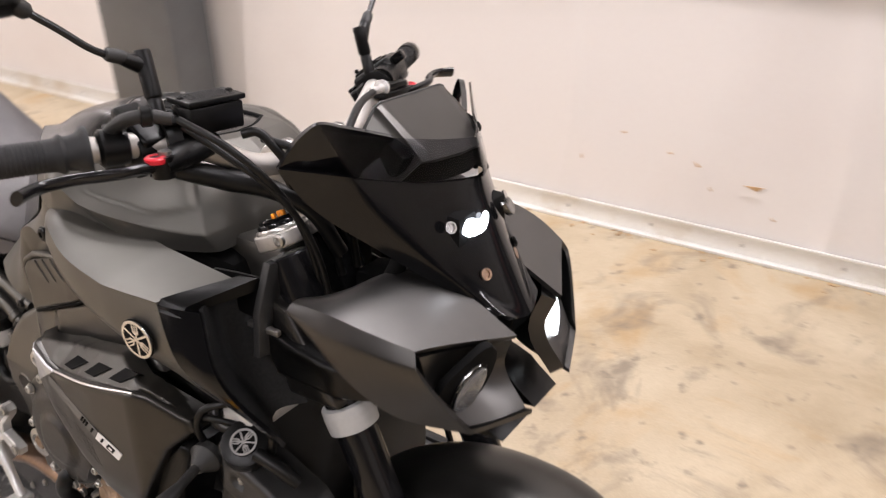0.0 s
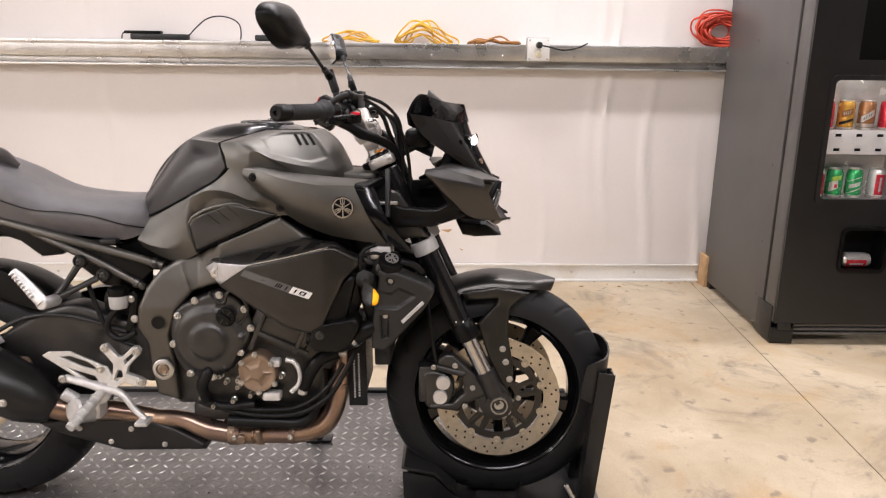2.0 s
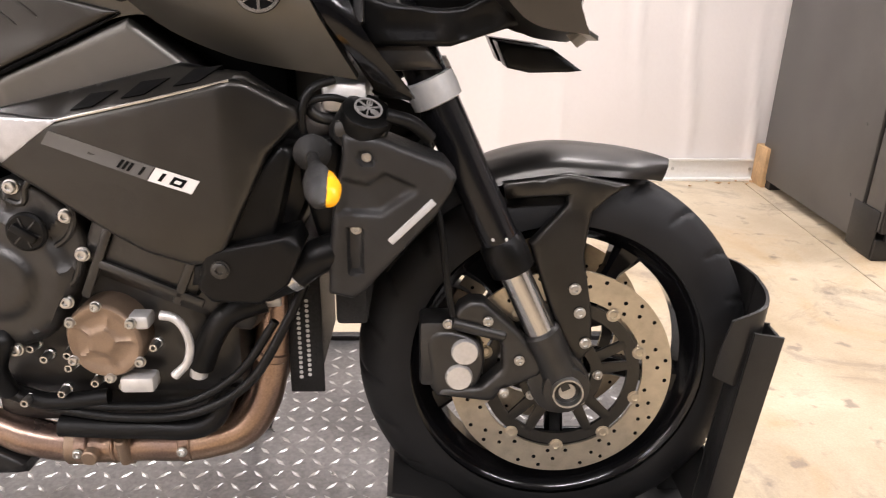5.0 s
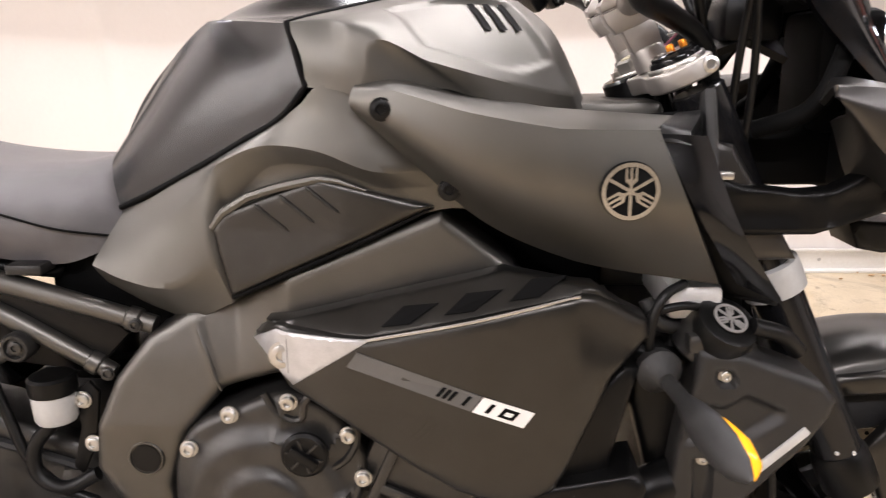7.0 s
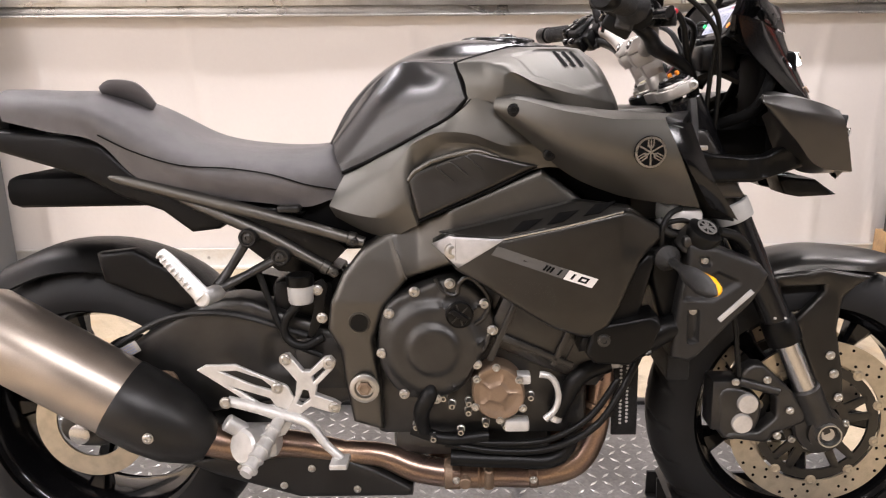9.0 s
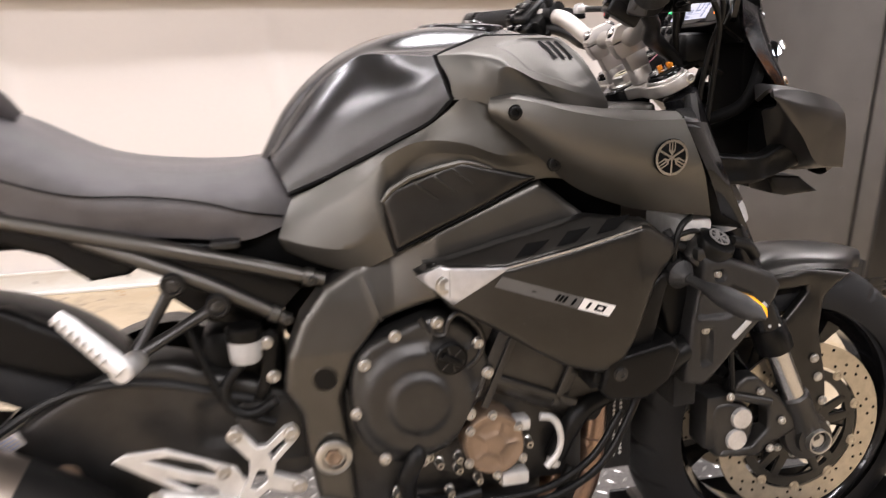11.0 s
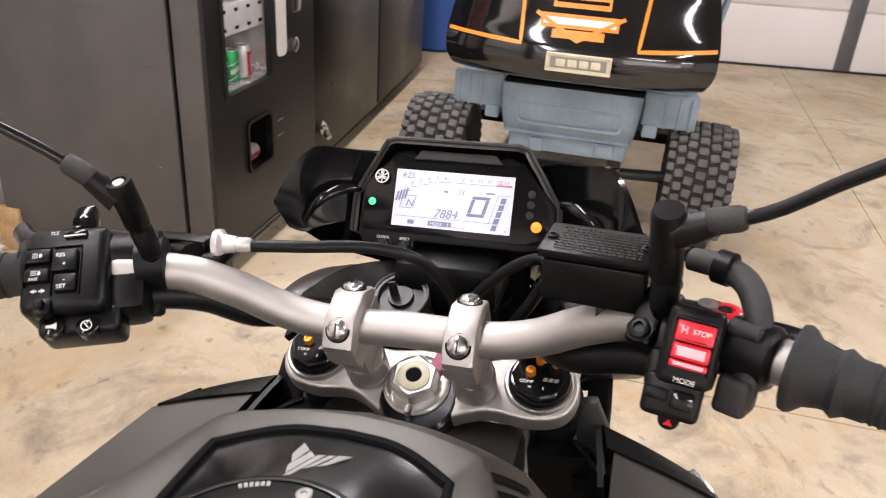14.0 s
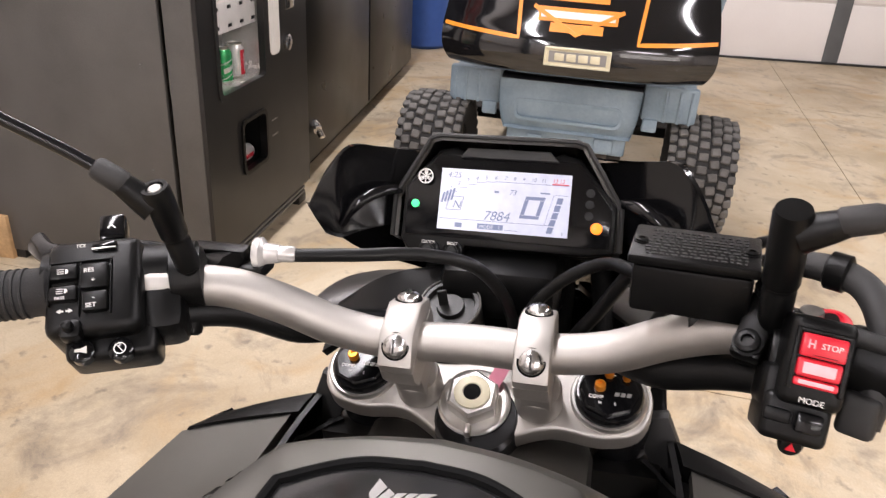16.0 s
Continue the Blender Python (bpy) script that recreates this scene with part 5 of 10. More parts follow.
def wheel_spider(wheel, cx, cz, ro, spokes, hub_r, start):
    """Hub and tapered spokes of a cast wheel."""
    part("hub", lathe([(hub_r * 0.5, -0.055), (hub_r * 0.8, -0.05), (hub_r, -0.03), (hub_r, 0.03), (hub_r * 0.8, 0.05), (hub_r * 0.5, 0.055)], (cx, 0, cz), (0, 1, 0), 32), M_GLOSS, wheel)
    for k in range(spokes):
        a = start + 2 * math.pi * k / spokes
        sp = bmesh.new()
        rows = []
        for r, w, t in ((hub_r * 0.8, 0.022, 0.030), (ro * 0.45, 0.014, 0.018), (ro * 0.7, 0.014, 0.015), (ro - 0.028, 0.026, 0.022)):
            rows.append([sp.verts.new((r, y, z)) for y, z in ((-t, -w * 0.6), (-t * 0.6, -w), (t * 0.6, -w), (t, -w * 0.6), (t, w * 0.6), (t * 0.6, w), (-t * 0.6, w), (-t, w * 0.6))])
        for p, q in zip(rows, rows[1:]):
            for j in range(8):
                sp.faces.new((p[j], p[(j + 1) % 8], q[(j + 1) % 8], q[j]))
        part("spoke", moved(sp, pose(cx, 0, cz) @ Matrix.Rotation(a, 4, "Y")), M_GLOSS, wheel)


# front wheel
AX = (0.003, 0.301)
fw = part("front_wheel", spoked_rim(AX[0], AX[1], 0.228, 0.047, 5, 0.05, 0.25), M_GLOSS, bike, "gloss black cast front wheel with five spokes")
wheel_spider(fw, AX[0], AX[1], 0.228, 5, 0.05, 0.25)
part("tyre", tyre(AX[0], AX[1], 0.302, 0.060, 0.222, 0.004, 22), M_RUBBER, fw, "worn black sport tyre")
for s in (-1, 1):
    y = s * 0.081
    part("brake_disc", lathe([(0.121, -0.0025), (0.1635, -0.0025), (0.1635, 0.0025), (0.121, 0.0025)], (AX[0], y, AX[1]), (0, 1, 0), 96, True), M_DISC, fw, "drilled steel brake disc")
    holes = bmesh.new()
    for k in range(30):
        for j, r in enumerate((0.129, 0.1425, 0.155)):
            if (k + j) % 3 == 0:
                continue
            a = 2 * math.pi * (k + 0.33 * j) / 30
            for t in (-1, 1):
                holes = join(holes, lathe([(0.0031, 0), (0.0031, 0.0004), (0, 0.0004)], (AX[0] + r * math.cos(a), y + t * 0.0025, AX[1] + r * math.sin(a)), (0, t, 0), 8))
    part("disc_hole", holes, M_DARK, fw)["kind"] = "stuff"
    part("disc_carrier", lathe([(0.098, -0.003), (0.116, -0.003), (0.116, 0.003), (0.098, 0.003)], (AX[0], y, AX[1]), (0, 1, 0), 60, True), M_MATTEBLACK, fw)
    part("carrier_hub", lathe([(0.045, -0.004), (0.062, -0.004), (0.062, 0.004), (0.045, 0.004)], (AX[0], y, AX[1]), (0, 1, 0), 40, True), M_MATTEBLACK, fw)
    arm = prism([(0.055, -0.009), (0.105, -0.007), (0.105, 0.007), (0.055, 0.009)], -0.003, 0.003, 0.001)
    first = None
    for k in range(10):
        a = 2 * math.pi * k / 10
        ob = part("carrier_arm", arm, M_MATTEBLACK, fw) if first is None else new("carrier_arm", first)
        first = ob.data
        ob.parent = fw
        ob.matrix_basis = pose(AX[0], y, AX[1]) @ Matrix.Rotation(a + (0.14 if k % 2 else -0.14), 4, "Y")
    bolts(fw, [(AX[0] + 0.1185 * math.cos(0.3 + 2 * math.pi * k / 10), y + s * 0.003, AX[1] + 0.1185 * math.sin(0.3 + 2 * math.pi * k / 10)) for k in range(10)], (0, s, 0), 0.0085, 0.004, M_DISC, "bobbin")
    bolts(fw, [(AX[0] + 0.054 * math.cos(2 * math.pi * k / 5), y + s * 0.004, AX[1] + 0.054 * math.sin(2 * math.pi * k / 5)) for k in range(5)], (0, s, 0), 0.006, 0.006)
part("axle", lathe([(0.014, -0.13), (0.02, -0.128), (0.02, 0.128), (0.014, 0.13)], (AX[0], 0, AX[1]), (0, 1, 0), 20), M_CHROME, fw)

# rear wheel
RX = (-1.385, 0.321)
rw = part("rear_wheel", spoked_rim(RX[0], RX[1], 0.228, 0.078, 5, 0.06, 0.6), M_GLOSS, bike, "gloss black cast rear wheel")
wheel_spider(rw, RX[0], RX[1], 0.228, 5, 0.06, 0.6)
part("tyre", tyre(RX[0], RX[1], 0.321, 0.095, 0.222, 0.004, 18), M_RUBBER, rw, "wide black rear sport tyre")
part("brake_disc", lathe([(0.07, -0.0025), (0.11, -0.0025), (0.11, 0.0025), (0.07, 0.0025)], (RX[0], -0.105, RX[1]), (0, 1, 0), 60, True), M_DISC, rw)
part("axle", lathe([(0.015, -0.16), (0.02, -0.158), (0.02, 0.158), (0.015, 0.16)], (RX[0], 0, RX[1]), (0, 1, 0), 20), M_CHROME, rw)
part("sprocket", lathe([(0.05, -0.003), (0.10, -0.003), (0.105, 0), (0.10, 0.003), (0.05, 0.003)], (RX[0], 0.12, RX[1]), (0, 1, 0), 42, True), M_STEELBLACK, rw)

# forks
FD = Vector((-0.297, 0, 0.655)).normalized()


def on_fork(z, y):
    return Vector((AX[0] + FD.x / FD.z * (z - AX[1]), y, z))


for s in (-1, 1):
    y = s * 0.107
    fork = part("fork", rod(on_fork(0.505, y), on_fork(0.912, y), 0.0265, 28, bevel=0.002), M_FORK, bike, "black upside-down fork leg")
    part("seal_collar", lathe([(0.024, 0), (0.0305, 0.003), (0.0315, 0.02), (0.0305, 0.045), (0.0275, 0.052)], on_fork(0.472, y), FD, 28), M_PLASTIC, fork)
    part("stanchion", rod(on_fork(0.34, y), on_fork(0.474, y), 0.0215, 24), M_CHROME, fork, "chrome fork stanchion")
    part("fork_foot", join(rod(on_fork(0.30, y), on_fork(0.385, y), 0.0285, 22, 0.027, 0.004), lathe([(0.018, -0.024), (0.033, -0.022), (0.034, 0.02), (0.03, 0.024)], (AX[0], y, AX[1]), (0, 1, 0), 24)), M_ENGINE, fork)
    part("axle_clamp", prism(smooth2([(-0.05, 0.30), (-0.02, 0.26), (0.025, 0.265), (0.04, 0.30), (0.015, 0.345), (-0.04, 0.36)], 3), y - 0.012, y + 0.012, 0.003), M_ENGINE, fork)
    part("axle_end", lathe([(0.0, 0.004), (0.012, 0.004), (0.013, 0.0), (0.0195, 0), (0.0195, 0.012), (0.022, 0.012), (0.022, 0.0)], (AX[0], y + s * 0.0235, AX[1]), (0, s, 0), 24), M_BOLT, fork)
    marks = [(k * 0.6, j * 0.009) for k in range(5) for j in range(2)]
    part("lower_collar", lathe([(0.0275, 0), (0.0325, 0.002), (0.0335, 0.02), (0.0325, 0.034), (0.0275, 0.036)], on_fork(0.70, y), FD, 28), M_COLLAR, fork, "pale grey lower clamp collar")
    bolts(fork, [on_fork(0.525, y) + Vector((0.026 * math.cos(a), s * 0.026 * math.sin(a), 0)) for a in (0.5, 1.2, 1.9)], (0, s, 0), 0.002, 0.003, M_WHITE, "index_mark")

    # brake caliper
    body = panel(smooth2([(-0.189, 0.384), (-0.150, 0.386), (-0.118, 0.366), (-0.114, 0.327), (-0.126, 0.298), (-0.181, 0.285), (-0.191, 0.327)], 3), lambda x, z: -0.108, 0.05, 0.010, 0.010, 0.009)
    cal = part("brake_caliper", body if s < 0 else mirrored(body), M_ENGINE, bike, "black radial brake caliper with silver caps")
    arm = panel([(-0.160, 0.404), (-0.150, 0.425), (-0.135, 0.434), (-0.116, 0.433), (-0.066, 0.386), (-0.034, 0.345), (-0.029, 0.320), (-0.060, 0.306), (-0.088, 0.296), (-0.100, 0.277), (-0.181, 0.288), (-0.178, 0.299), (-0.118, 0.301), (-0.088, 0.330), (-0.090, 0.365), (-0.115, 0.394)], lambda x, z: -0.114, 0.022, 0.008, 0.008, 0.008)
    part("caliper_bracket", arm if s < 0 else mirrored(arm), M_ENGINE, cal)
    for x, z in ((-0.141, 0.357), (-0.149, 0.318)):
        part("piston_cap", lathe([(0.0195, 0), (0.0195, 0.005), (0.0175, 0.008), (0, 0.008)], (x, s * 0.117, z), (0, s, 0), 28), M_CANWHITE, cal, "silver piston cap")
    part("caliper_bridge", join(box(-0.205, -0.15, min(s * 0.055, s * 0.115), max(s * 0.055, s * 0.115), 0.30, 0.40, 0.008), rod((-0.16, s * 0.118, 0.401), (-0.085, s * 0.118, 0.380), 0.009, 12, bevel=0.002)), M_ENGINE, cal)
    bolts(cal, [(-0.065, s * 0.124, 0.345), (-0.11, s * 0.124, 0.405), (-0.165, s * 0.12, 0.40), (-0.085, s * 0.124, 0.295), (-0.02, s * 0.1, 0.263), (0.03, s * 0.1, 0.268)], (0, s, 0), 0.006, 0.006)
    part("brake_hose", tube([(-0.158, s * 0.115, 0.41), (-0.165, s * 0.12, 0.45), (-0.17, s * 0.118, 0.50), (-0.185, s * 0.10, 0.60), (-0.20, s * 0.07, 0.70)], 0.005, 8), M_HOSE, cal)

# front mudguard
fen_rows = []
for a in (-58, -40, -20, -4, 10, 18, 24, 27):
    k = radians(a)
    w = 0.074 if a < 15 else max(0.022, 0.074 - 0.0040 * (a - 15))
    lift = 0.0 if a < 12 else 0.0008 * (a - 12)
    row = []
    for f in (-1, -0.92, -0.6, 0, 0.6, 0.92, 1):
        r = 0.331 + lift - (0.026 * abs(f) ** 2.4 + (0.006 if abs(f) == 1 else 0))
        row.append((AX[0] + r * math.sin(k), f * w, AX[1] + r * math.cos(k)))
    fen_rows.append(row)
guard = part("front_mudguard", skin(fen_rows, 6, 5, 0.004), M_MATTEBLACK, bike, "satin black front mudguard")
leg = [(0.085, 0.585), (0.055, 0.566), (0.034, 0.545), (0.026, 0.487), (0.040, 0.405), (0.043, 0.35), (0.02, 0.322), (-0.004, 0.37), (-0.024, 0.42), (-0.052, 0.505), (0.0, 0.56), (-0.002, 0.57), (-0.085, 0.566), (-0.09, 0.59), (0.0, 0.602)]
for s in (-1, 1):
    bm = panel(leg, lambda x, z: -0.076 - 0.02 * max(0, (0.56 - z) / 0.24), 0.008, 0.007, 0.006)
    part("side_stay", bm if s < 0 else mirrored(bm), M_MATTEBLACK, guard)
    bolts(guard, [(0.022, s * 0.097, 0.405), (0.032, s * 0.101, 0.36), (0.014, s * 0.094, 0.44)], (0, s, 0), 0.007, 0.005)

# frame, swingarm, subframe
frame_outline = [(-0.46, 0.752), (-0.528, 0.806), (-0.602, 0.776), (-0.697, 0.737), (-0.793, 0.696), (-0.836, 0.671), (-0.873, 0.626), (-0.895, 0.577), (-0.903, 0.526), (-0.884, 0.485), (-0.878, 0.422), (-0.866, 0.347), (-0.811, 0.330), (-0.814, 0.421), (-0.822, 0.504), (-0.799, 0.567), (-0.758, 0.616), (-0.685, 0.640), (-0.62, 0.665), (-0.52, 0.70), (-0.44, 0.72)]


def frame_y(x, z):
    back = 0.22 * max(0.0, z - 0.577) if x < -0.74 else 0.22 * max(0.0, z - 0.577) * max(0.0, 1 - (x + 0.74) / 0.06)
    return -0.160 - 0.016 * min(1, max(0, (z - 0.45) / 0.2)) - 0.03 * max(0, x + 0.66) + back


def frame_bump(x, z):
    seam = abs((x + 0.775) - (0.66 - z) * 0.30)
    return 0.0022 * math.exp(-(seam / 0.0035) ** 2) * (1 if z > 0.6 else 0)


fr = part("frame", panel(frame_outline, frame_y, 0.05, 0.010, 0.010, 0.0048, frame_bump), M_FRAME, bike, "dark grey cast aluminium frame spar")
part("frame_spar", mirrored(panel(frame_outline, frame_y, 0.05, 0.014, 0.012, 0.02)), M_FRAME, bike)
# flat dark disc stands in for the shade inside a round hollow
recess_shade = part("frame_recess_shade", lathe([(0.0155, 0.0), (0.0155, 0.0008), (0, 0.0008)], (-0.845, -0.1785, 0.540), (0, -1, 0), 28), M_PLASTIC, fr, "flat dark disc painted as the shade of a round recess")
part("dimple_rim", lathe([(0.0165, 0.0), (0.0172, 0.0016), (0.0186, 0.0014), (0.0196, 0.0)], (-0.845, -0.1785, 0.540), (0, -1, 0), 28, True), M_FRAME, fr)
part("pivot_nut", lathe([(0.027, 0), (0.027, 0.006), (0.023, 0.008), (0.018, 0.008), (0.016, 0.002), (0, 0.002)], (-0.841, -0.176, 0.418), (0, -1, 0), 24), M_BOLT, fr, "silver swingarm pivot nut")
part("pivot_hex", lathe([(0.013, 0), (0.013, 0.004), (0.009, 0.005), (0, 0.0)], (-0.841, -0.179, 0.418), (0, -1, 0), 6), M_BRONZE, fr)
for brace in ((-0.86, -0.82, -0.15, 0.15, 0.36, 0.52), (-0.80, -0.70, -0.15, 0.15, 0.66, 0.70), (-0.40, -0.30, -0.09, 0.09, 0.70, 0.90)):
    part("frame_brace", box(*brace, 0.01), M_FRAME, bike)
part("steering_head", rod((-0.235, 0, 0.72), (-0.32, 0, 0.925), 0.034, 24, bevel=0.003), M_FORK, bike)
swing = smooth2([(-0.85, 0.46), (-0.93, 0.52), (-1.0, 0.545), (-1.075, 0.572), (-1.15, 0.557), (-1.25, 0.508), (-1.36, 0.42), (-1.42, 0.36), (-1.44, 0.31), (-1.40, 0.28), (-1.30, 0.30), (-1.15, 0.345), (-0.98, 0.372), (-0.86, 0.375)], 3)
sa = part("swingarm", panel(swing, lambda x, z: -0.112 - 0.012 * max(0, -x - 1.0), 0.055, 0.014, 0.012, 0.010, sunk([(-1.035, 0.425), (-1.035, 0.500), (-0.985, 0.512), (-0.935, 0.500), (-0.930, 0.430)], 0.009, 0.012)), M_ENGINE, bike, "black swingarm with a recessed pocket")
part("swingarm_beam", mirrored(panel(swing, lambda x, z: -0.118, 0.055, 0.016, 0.012, 0.03)), M_ENGINE, bike)
part("swingarm_yoke", box(-0.98, -0.86, -0.13, 0.13, 0.39, 0.50, 0.02), M_ENGINE, bike)
part("warning_label", moved(box(-0.028, 0.028, -0.0008, 0.0008, -0.011, 0.011, 0.0004), pose(-1.285, -0.145, 0.478, 0, -27, 0)), M_CANWHITE, sa, "small silver warning sticker")
part("label_print", moved(bars([(-0.022, k * 0.005 - 0.008, 0.043) for k in range(4)], lambda u, v: Vector((u, -0.0009, v)), 0.0016, 0.0002), pose(-1.285, -0.145, 0.478, 0, -27, 0)), M_LCDINK, sa)
part("adjuster_plate", prism(smooth2([(-1.20, 0.44), (-1.245, 0.425), (-1.25, 0.39), (-1.215, 0.385), (-1.19, 0.41)], 3), -0.150, -0.143, 0.002), M_BRONZE, sa)
bolts(sa, [(-1.217, -0.15, 0.417)], (0, -1, 0), 0.012, 0.006)
for s in (-1, 1):
    up_t = [(-0.835, s * 0.142, 0.676), (-0.957, s * 0.142, 0.713), (-1.057, s * 0.140, 0.741), (-1.16, s * 0.128, 0.766), (-1.30, s * 0.11, 0.80)]
    low_t = [(-0.888, s * 0.138, 0.620), (-0.94, s * 0.138, 0.651), (-0.994, s * 0.138, 0.683), (-1.075, s * 0.135, 0.722), (-1.16, s * 0.125, 0.757)]
    sub = part("subframe", tube(up_t, [0.0105, 0.0115, 0.0125, 0.012, 0.011], 16), M_FRAME, bike, "dark grey tubular rear subframe")
    part("lower_tube", tube(low_t, [0.0098, 0.0108, 0.0112, 0.011, 0.009], 16), M_FRAME, sub)
    part("tube_collar", rod(Vector(up_t[0]).lerp(Vector(up_t[1]), 0.12), Vector(up_t[0]).lerp(Vector(up_t[1]), 0.24), 0.0135, 18, bevel=0.002), M_FRAME, sub)
    part("tube_collar", rod(Vector(low_t[0]).lerp(Vector(low_t[1]), 0.25), Vector(low_t[0]).lerp(Vector(low_t[1]), 0.5), 0.0128, 18, bevel=0.002), M_FRAME, sub)
    part("subframe_panel", prism([(-1.14, 0.748), (-1.057, 0.736), (-0.90, 0.694), (-0.868, 0.664), (-0.90, 0.632), (-0.94, 0.650), (-1.07, 0.716)], s * 0.128 - 0.008, s * 0.128 + 0.008, 0.003), M_PLASTIC, sub)
    part("subframe_gusset", prism([(-1.05, 0.72), (-0.93, 0.70), (-0.90, 0.655), (-0.93, 0.61), (-1.0, 0.62), (-1.06, 0.67)], s * 0.105 - 0.010, s * 0.105 + 0.010, 0.004), M_PLASTIC, sub)
bolts(bike, [(-0.852, -0.153, 0.680)], (0, -1, 0), 0.0065, 0.004, M_STEELBLACK)
bolts(bike, [(-0.890, -0.150, 0.624)], (0, -1, 0), 0.0065, 0.004, M_ENGINE)
weld = [(-0.785, 0.686), (-0.780, 0.674), (-0.771, 0.650), (-0.763, 0.626), (-0.759, 0.616)]
part("weld_bead", tube([(x, frame_y(x, z) - 0.0098, z) for x, z in weld], [0.0015, 0.0026, 0.0028, 0.0026, 0.0015], 8), M_FRAME, fr)

# engine
eng = part("engine", box(-0.83, -0.44, -0.15, 0.15, 0.31, 0.52, 0.02), M_ENGINE, bike, "dark engine crankcase")
part("cylinder_block", moved(box(-0.15, 0.15, -0.165, 0.165, 0, 0.27, 0.02), pose(-0.56, 0, 0.46, 0, 24, 0)), M_ENGINE, eng)
part("sump", box(-0.80, -0.50, -0.12, 0.12, 0.25, 0.309, 0.02), M_ENGINE, eng)
# added black block keeps the gap above the clutch cover dark
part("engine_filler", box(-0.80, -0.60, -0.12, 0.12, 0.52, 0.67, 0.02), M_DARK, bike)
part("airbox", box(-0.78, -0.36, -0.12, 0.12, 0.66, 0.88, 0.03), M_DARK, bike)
cl_out = smooth2([(-0.795, 0.574), (-0.735, 0.607), (-0.679, 0.622), (-0.622, 0.583), (-0.608, 0.532), (-0.622, 0.49), (-0.638, 0.465), (-0.662, 0.425), (-0.72, 0.402), (-0.768, 0.408), (-0.803, 0.45), (-0.812, 0.50)], 4)


def clutch_bump(x, z):
    r = math.hypot(x + 0.715, z - 0.498)
    rib = 0.0
    for a in (0.15, 0.75, 1.35, -0.5, -1.1):
        rib = max(rib, math.exp(-((math.sin(math.atan2(z - 0.498, x + 0.715) - a) * r) / 0.004) ** 2) * (1 if 0.075 < r < 0.115 and math.cos(math.atan2(z - 0.498, x + 0.715) - a) > 0 else 0))
    return 0.012 * (1 / (1 + math.exp((r - 0.082) / 0.003))) + 0.008 / (1 + math.exp((r - 0.044) / 0.0015)) + 0.005 * rib


cl = part("clutch_cover", panel(cl_out, lambda x, z: -0.185, 0.06, 0.009, 0.010, 0.006, clutch_bump), M_ENGINE, bike, "round black clutch cover")
for web in ([(-0.709, 0.623), (-0.695, 0.601), (-0.674, 0.594), (-0.668, 0.613), (-0.655, 0.624), (-0.635, 0.612), (-0.617, 0.580), (-0.627, 0.552), (-0.646, 0.538)], [(-0.651, 0.557), (-0.646, 0.536), (-0.652, 0.492), (-0.636, 0.489), (-0.614, 0.529)], [(-0.652, 0.492), (-0.660, 0.470), (-0.675, 0.440)]):
    part("cover_rib", tube([(x, -0.1955, z) for x, z in web], 0.0042, 8, 4), M_ENGINE, cl)
for a in range(6):
    part("cap_rib", moved(box(0.004, 0.019, -0.0012, 0.0012, -0.0012, 0.0012, 0.0005), pose(-0.668, -0.2135, 0.562, 0, 15 + 60 * a, 0)), M_ENGINE, cl)
part("filler_cap", join(lathe([(0.024, 0), (0.024, 0.004), (0.021, 0.007), (0, 0.007)], (-0.668, -0.206, 0.562), (0, -1, 0), 24), moved(box(-0.016, 0.016, -0.010, 0.0, -0.005, 0.005, 0.002), pose(-0.668, -0.210, 0.562, 0, 35, 0))), M_PLASTIC, cl, "black oil filler cap")
bolts(cl, [(x, -0.196, z) for x, z in ((-0.79, 0.562), (-0.745, 0.60), (-0.684, 0.614), (-0.625, 0.578), (-0.612, 0.53), (-0.64, 0.468), (-0.712, 0.404), (-0.768, 0.414), (-0.805, 0.49))], (0, -1, 0), 0.0075, 0.008)
st_out = smooth2([(-0.648, 0.432), (-0.632, 0.455), (-0.604, 0.464), (-0.575, 0.452), (-0.558, 0.425), (-0.557, 0.395), (-0.575, 0.370), (-0.605, 0.362), (-0.634, 0.375), (-0.648, 0.402)], 3)


def stator_bump(x, z):
    dx, dz = x + 0.603, z - 0.413
    r, a = math.hypot(dx, dz), math.atan2(dz, dx)
    rib = max(math.exp(-((math.sin(a - k * 2 * math.pi / 5) * r) / 0.0025) ** 2) * (1 if math.cos(a - k * 2 * math.pi / 5) > 0 else 0) for k in range(5)) if 0.016 < r < 0.038 else 0
    return 0.004 / (1 + math.exp((r - 0.018) / 0.001)) + 0.0035 * rib + 0.003 / (1 + math.exp(-(r - 0.038) / 0.001))


stc = part("pump_cover", panel(st_out, lambda x, z: -0.190, 0.05, 0.004, 0.005, 0.004, stator_bump), M_BRONZE, bike, "bronze coloured engine side cover")
bolts(stc, [(x, -0.196, z) for x, z in ((-0.64, 0.440), (-0.606, 0.461), (-0.566, 0.438), (-0.560, 0.385), (-0.60, 0.363), (-0.643, 0.388))], (0, -1, 0), 0.006, 0.007)
bolts(eng, [(x, -0.168, z) for x, z in ((-0.70, 0.40), (-0.685, 0.385), (-0.655, 0.39), (-0.656, 0.372), (-0.625, 0.35), (-0.59, 0.345), (-0.545, 0.40), (-0.67, 0.335), (-0.75, 0.345), (-0.72, 0.322))], (0, -1, 0), 0.006, 0.022)
part("water_pipe", tube([(-0.530, -0.190, 0.446), (-0.512, -0.192, 0.442), (-0.498, -0.192, 0.415), (-0.502, -0.192, 0.382), (-0.520, -0.192, 0.362)], [0.0065, 0.006, 0.0055, 0.0055, 0.0065], 12), M_CAST, eng, "silver cast water pipe")
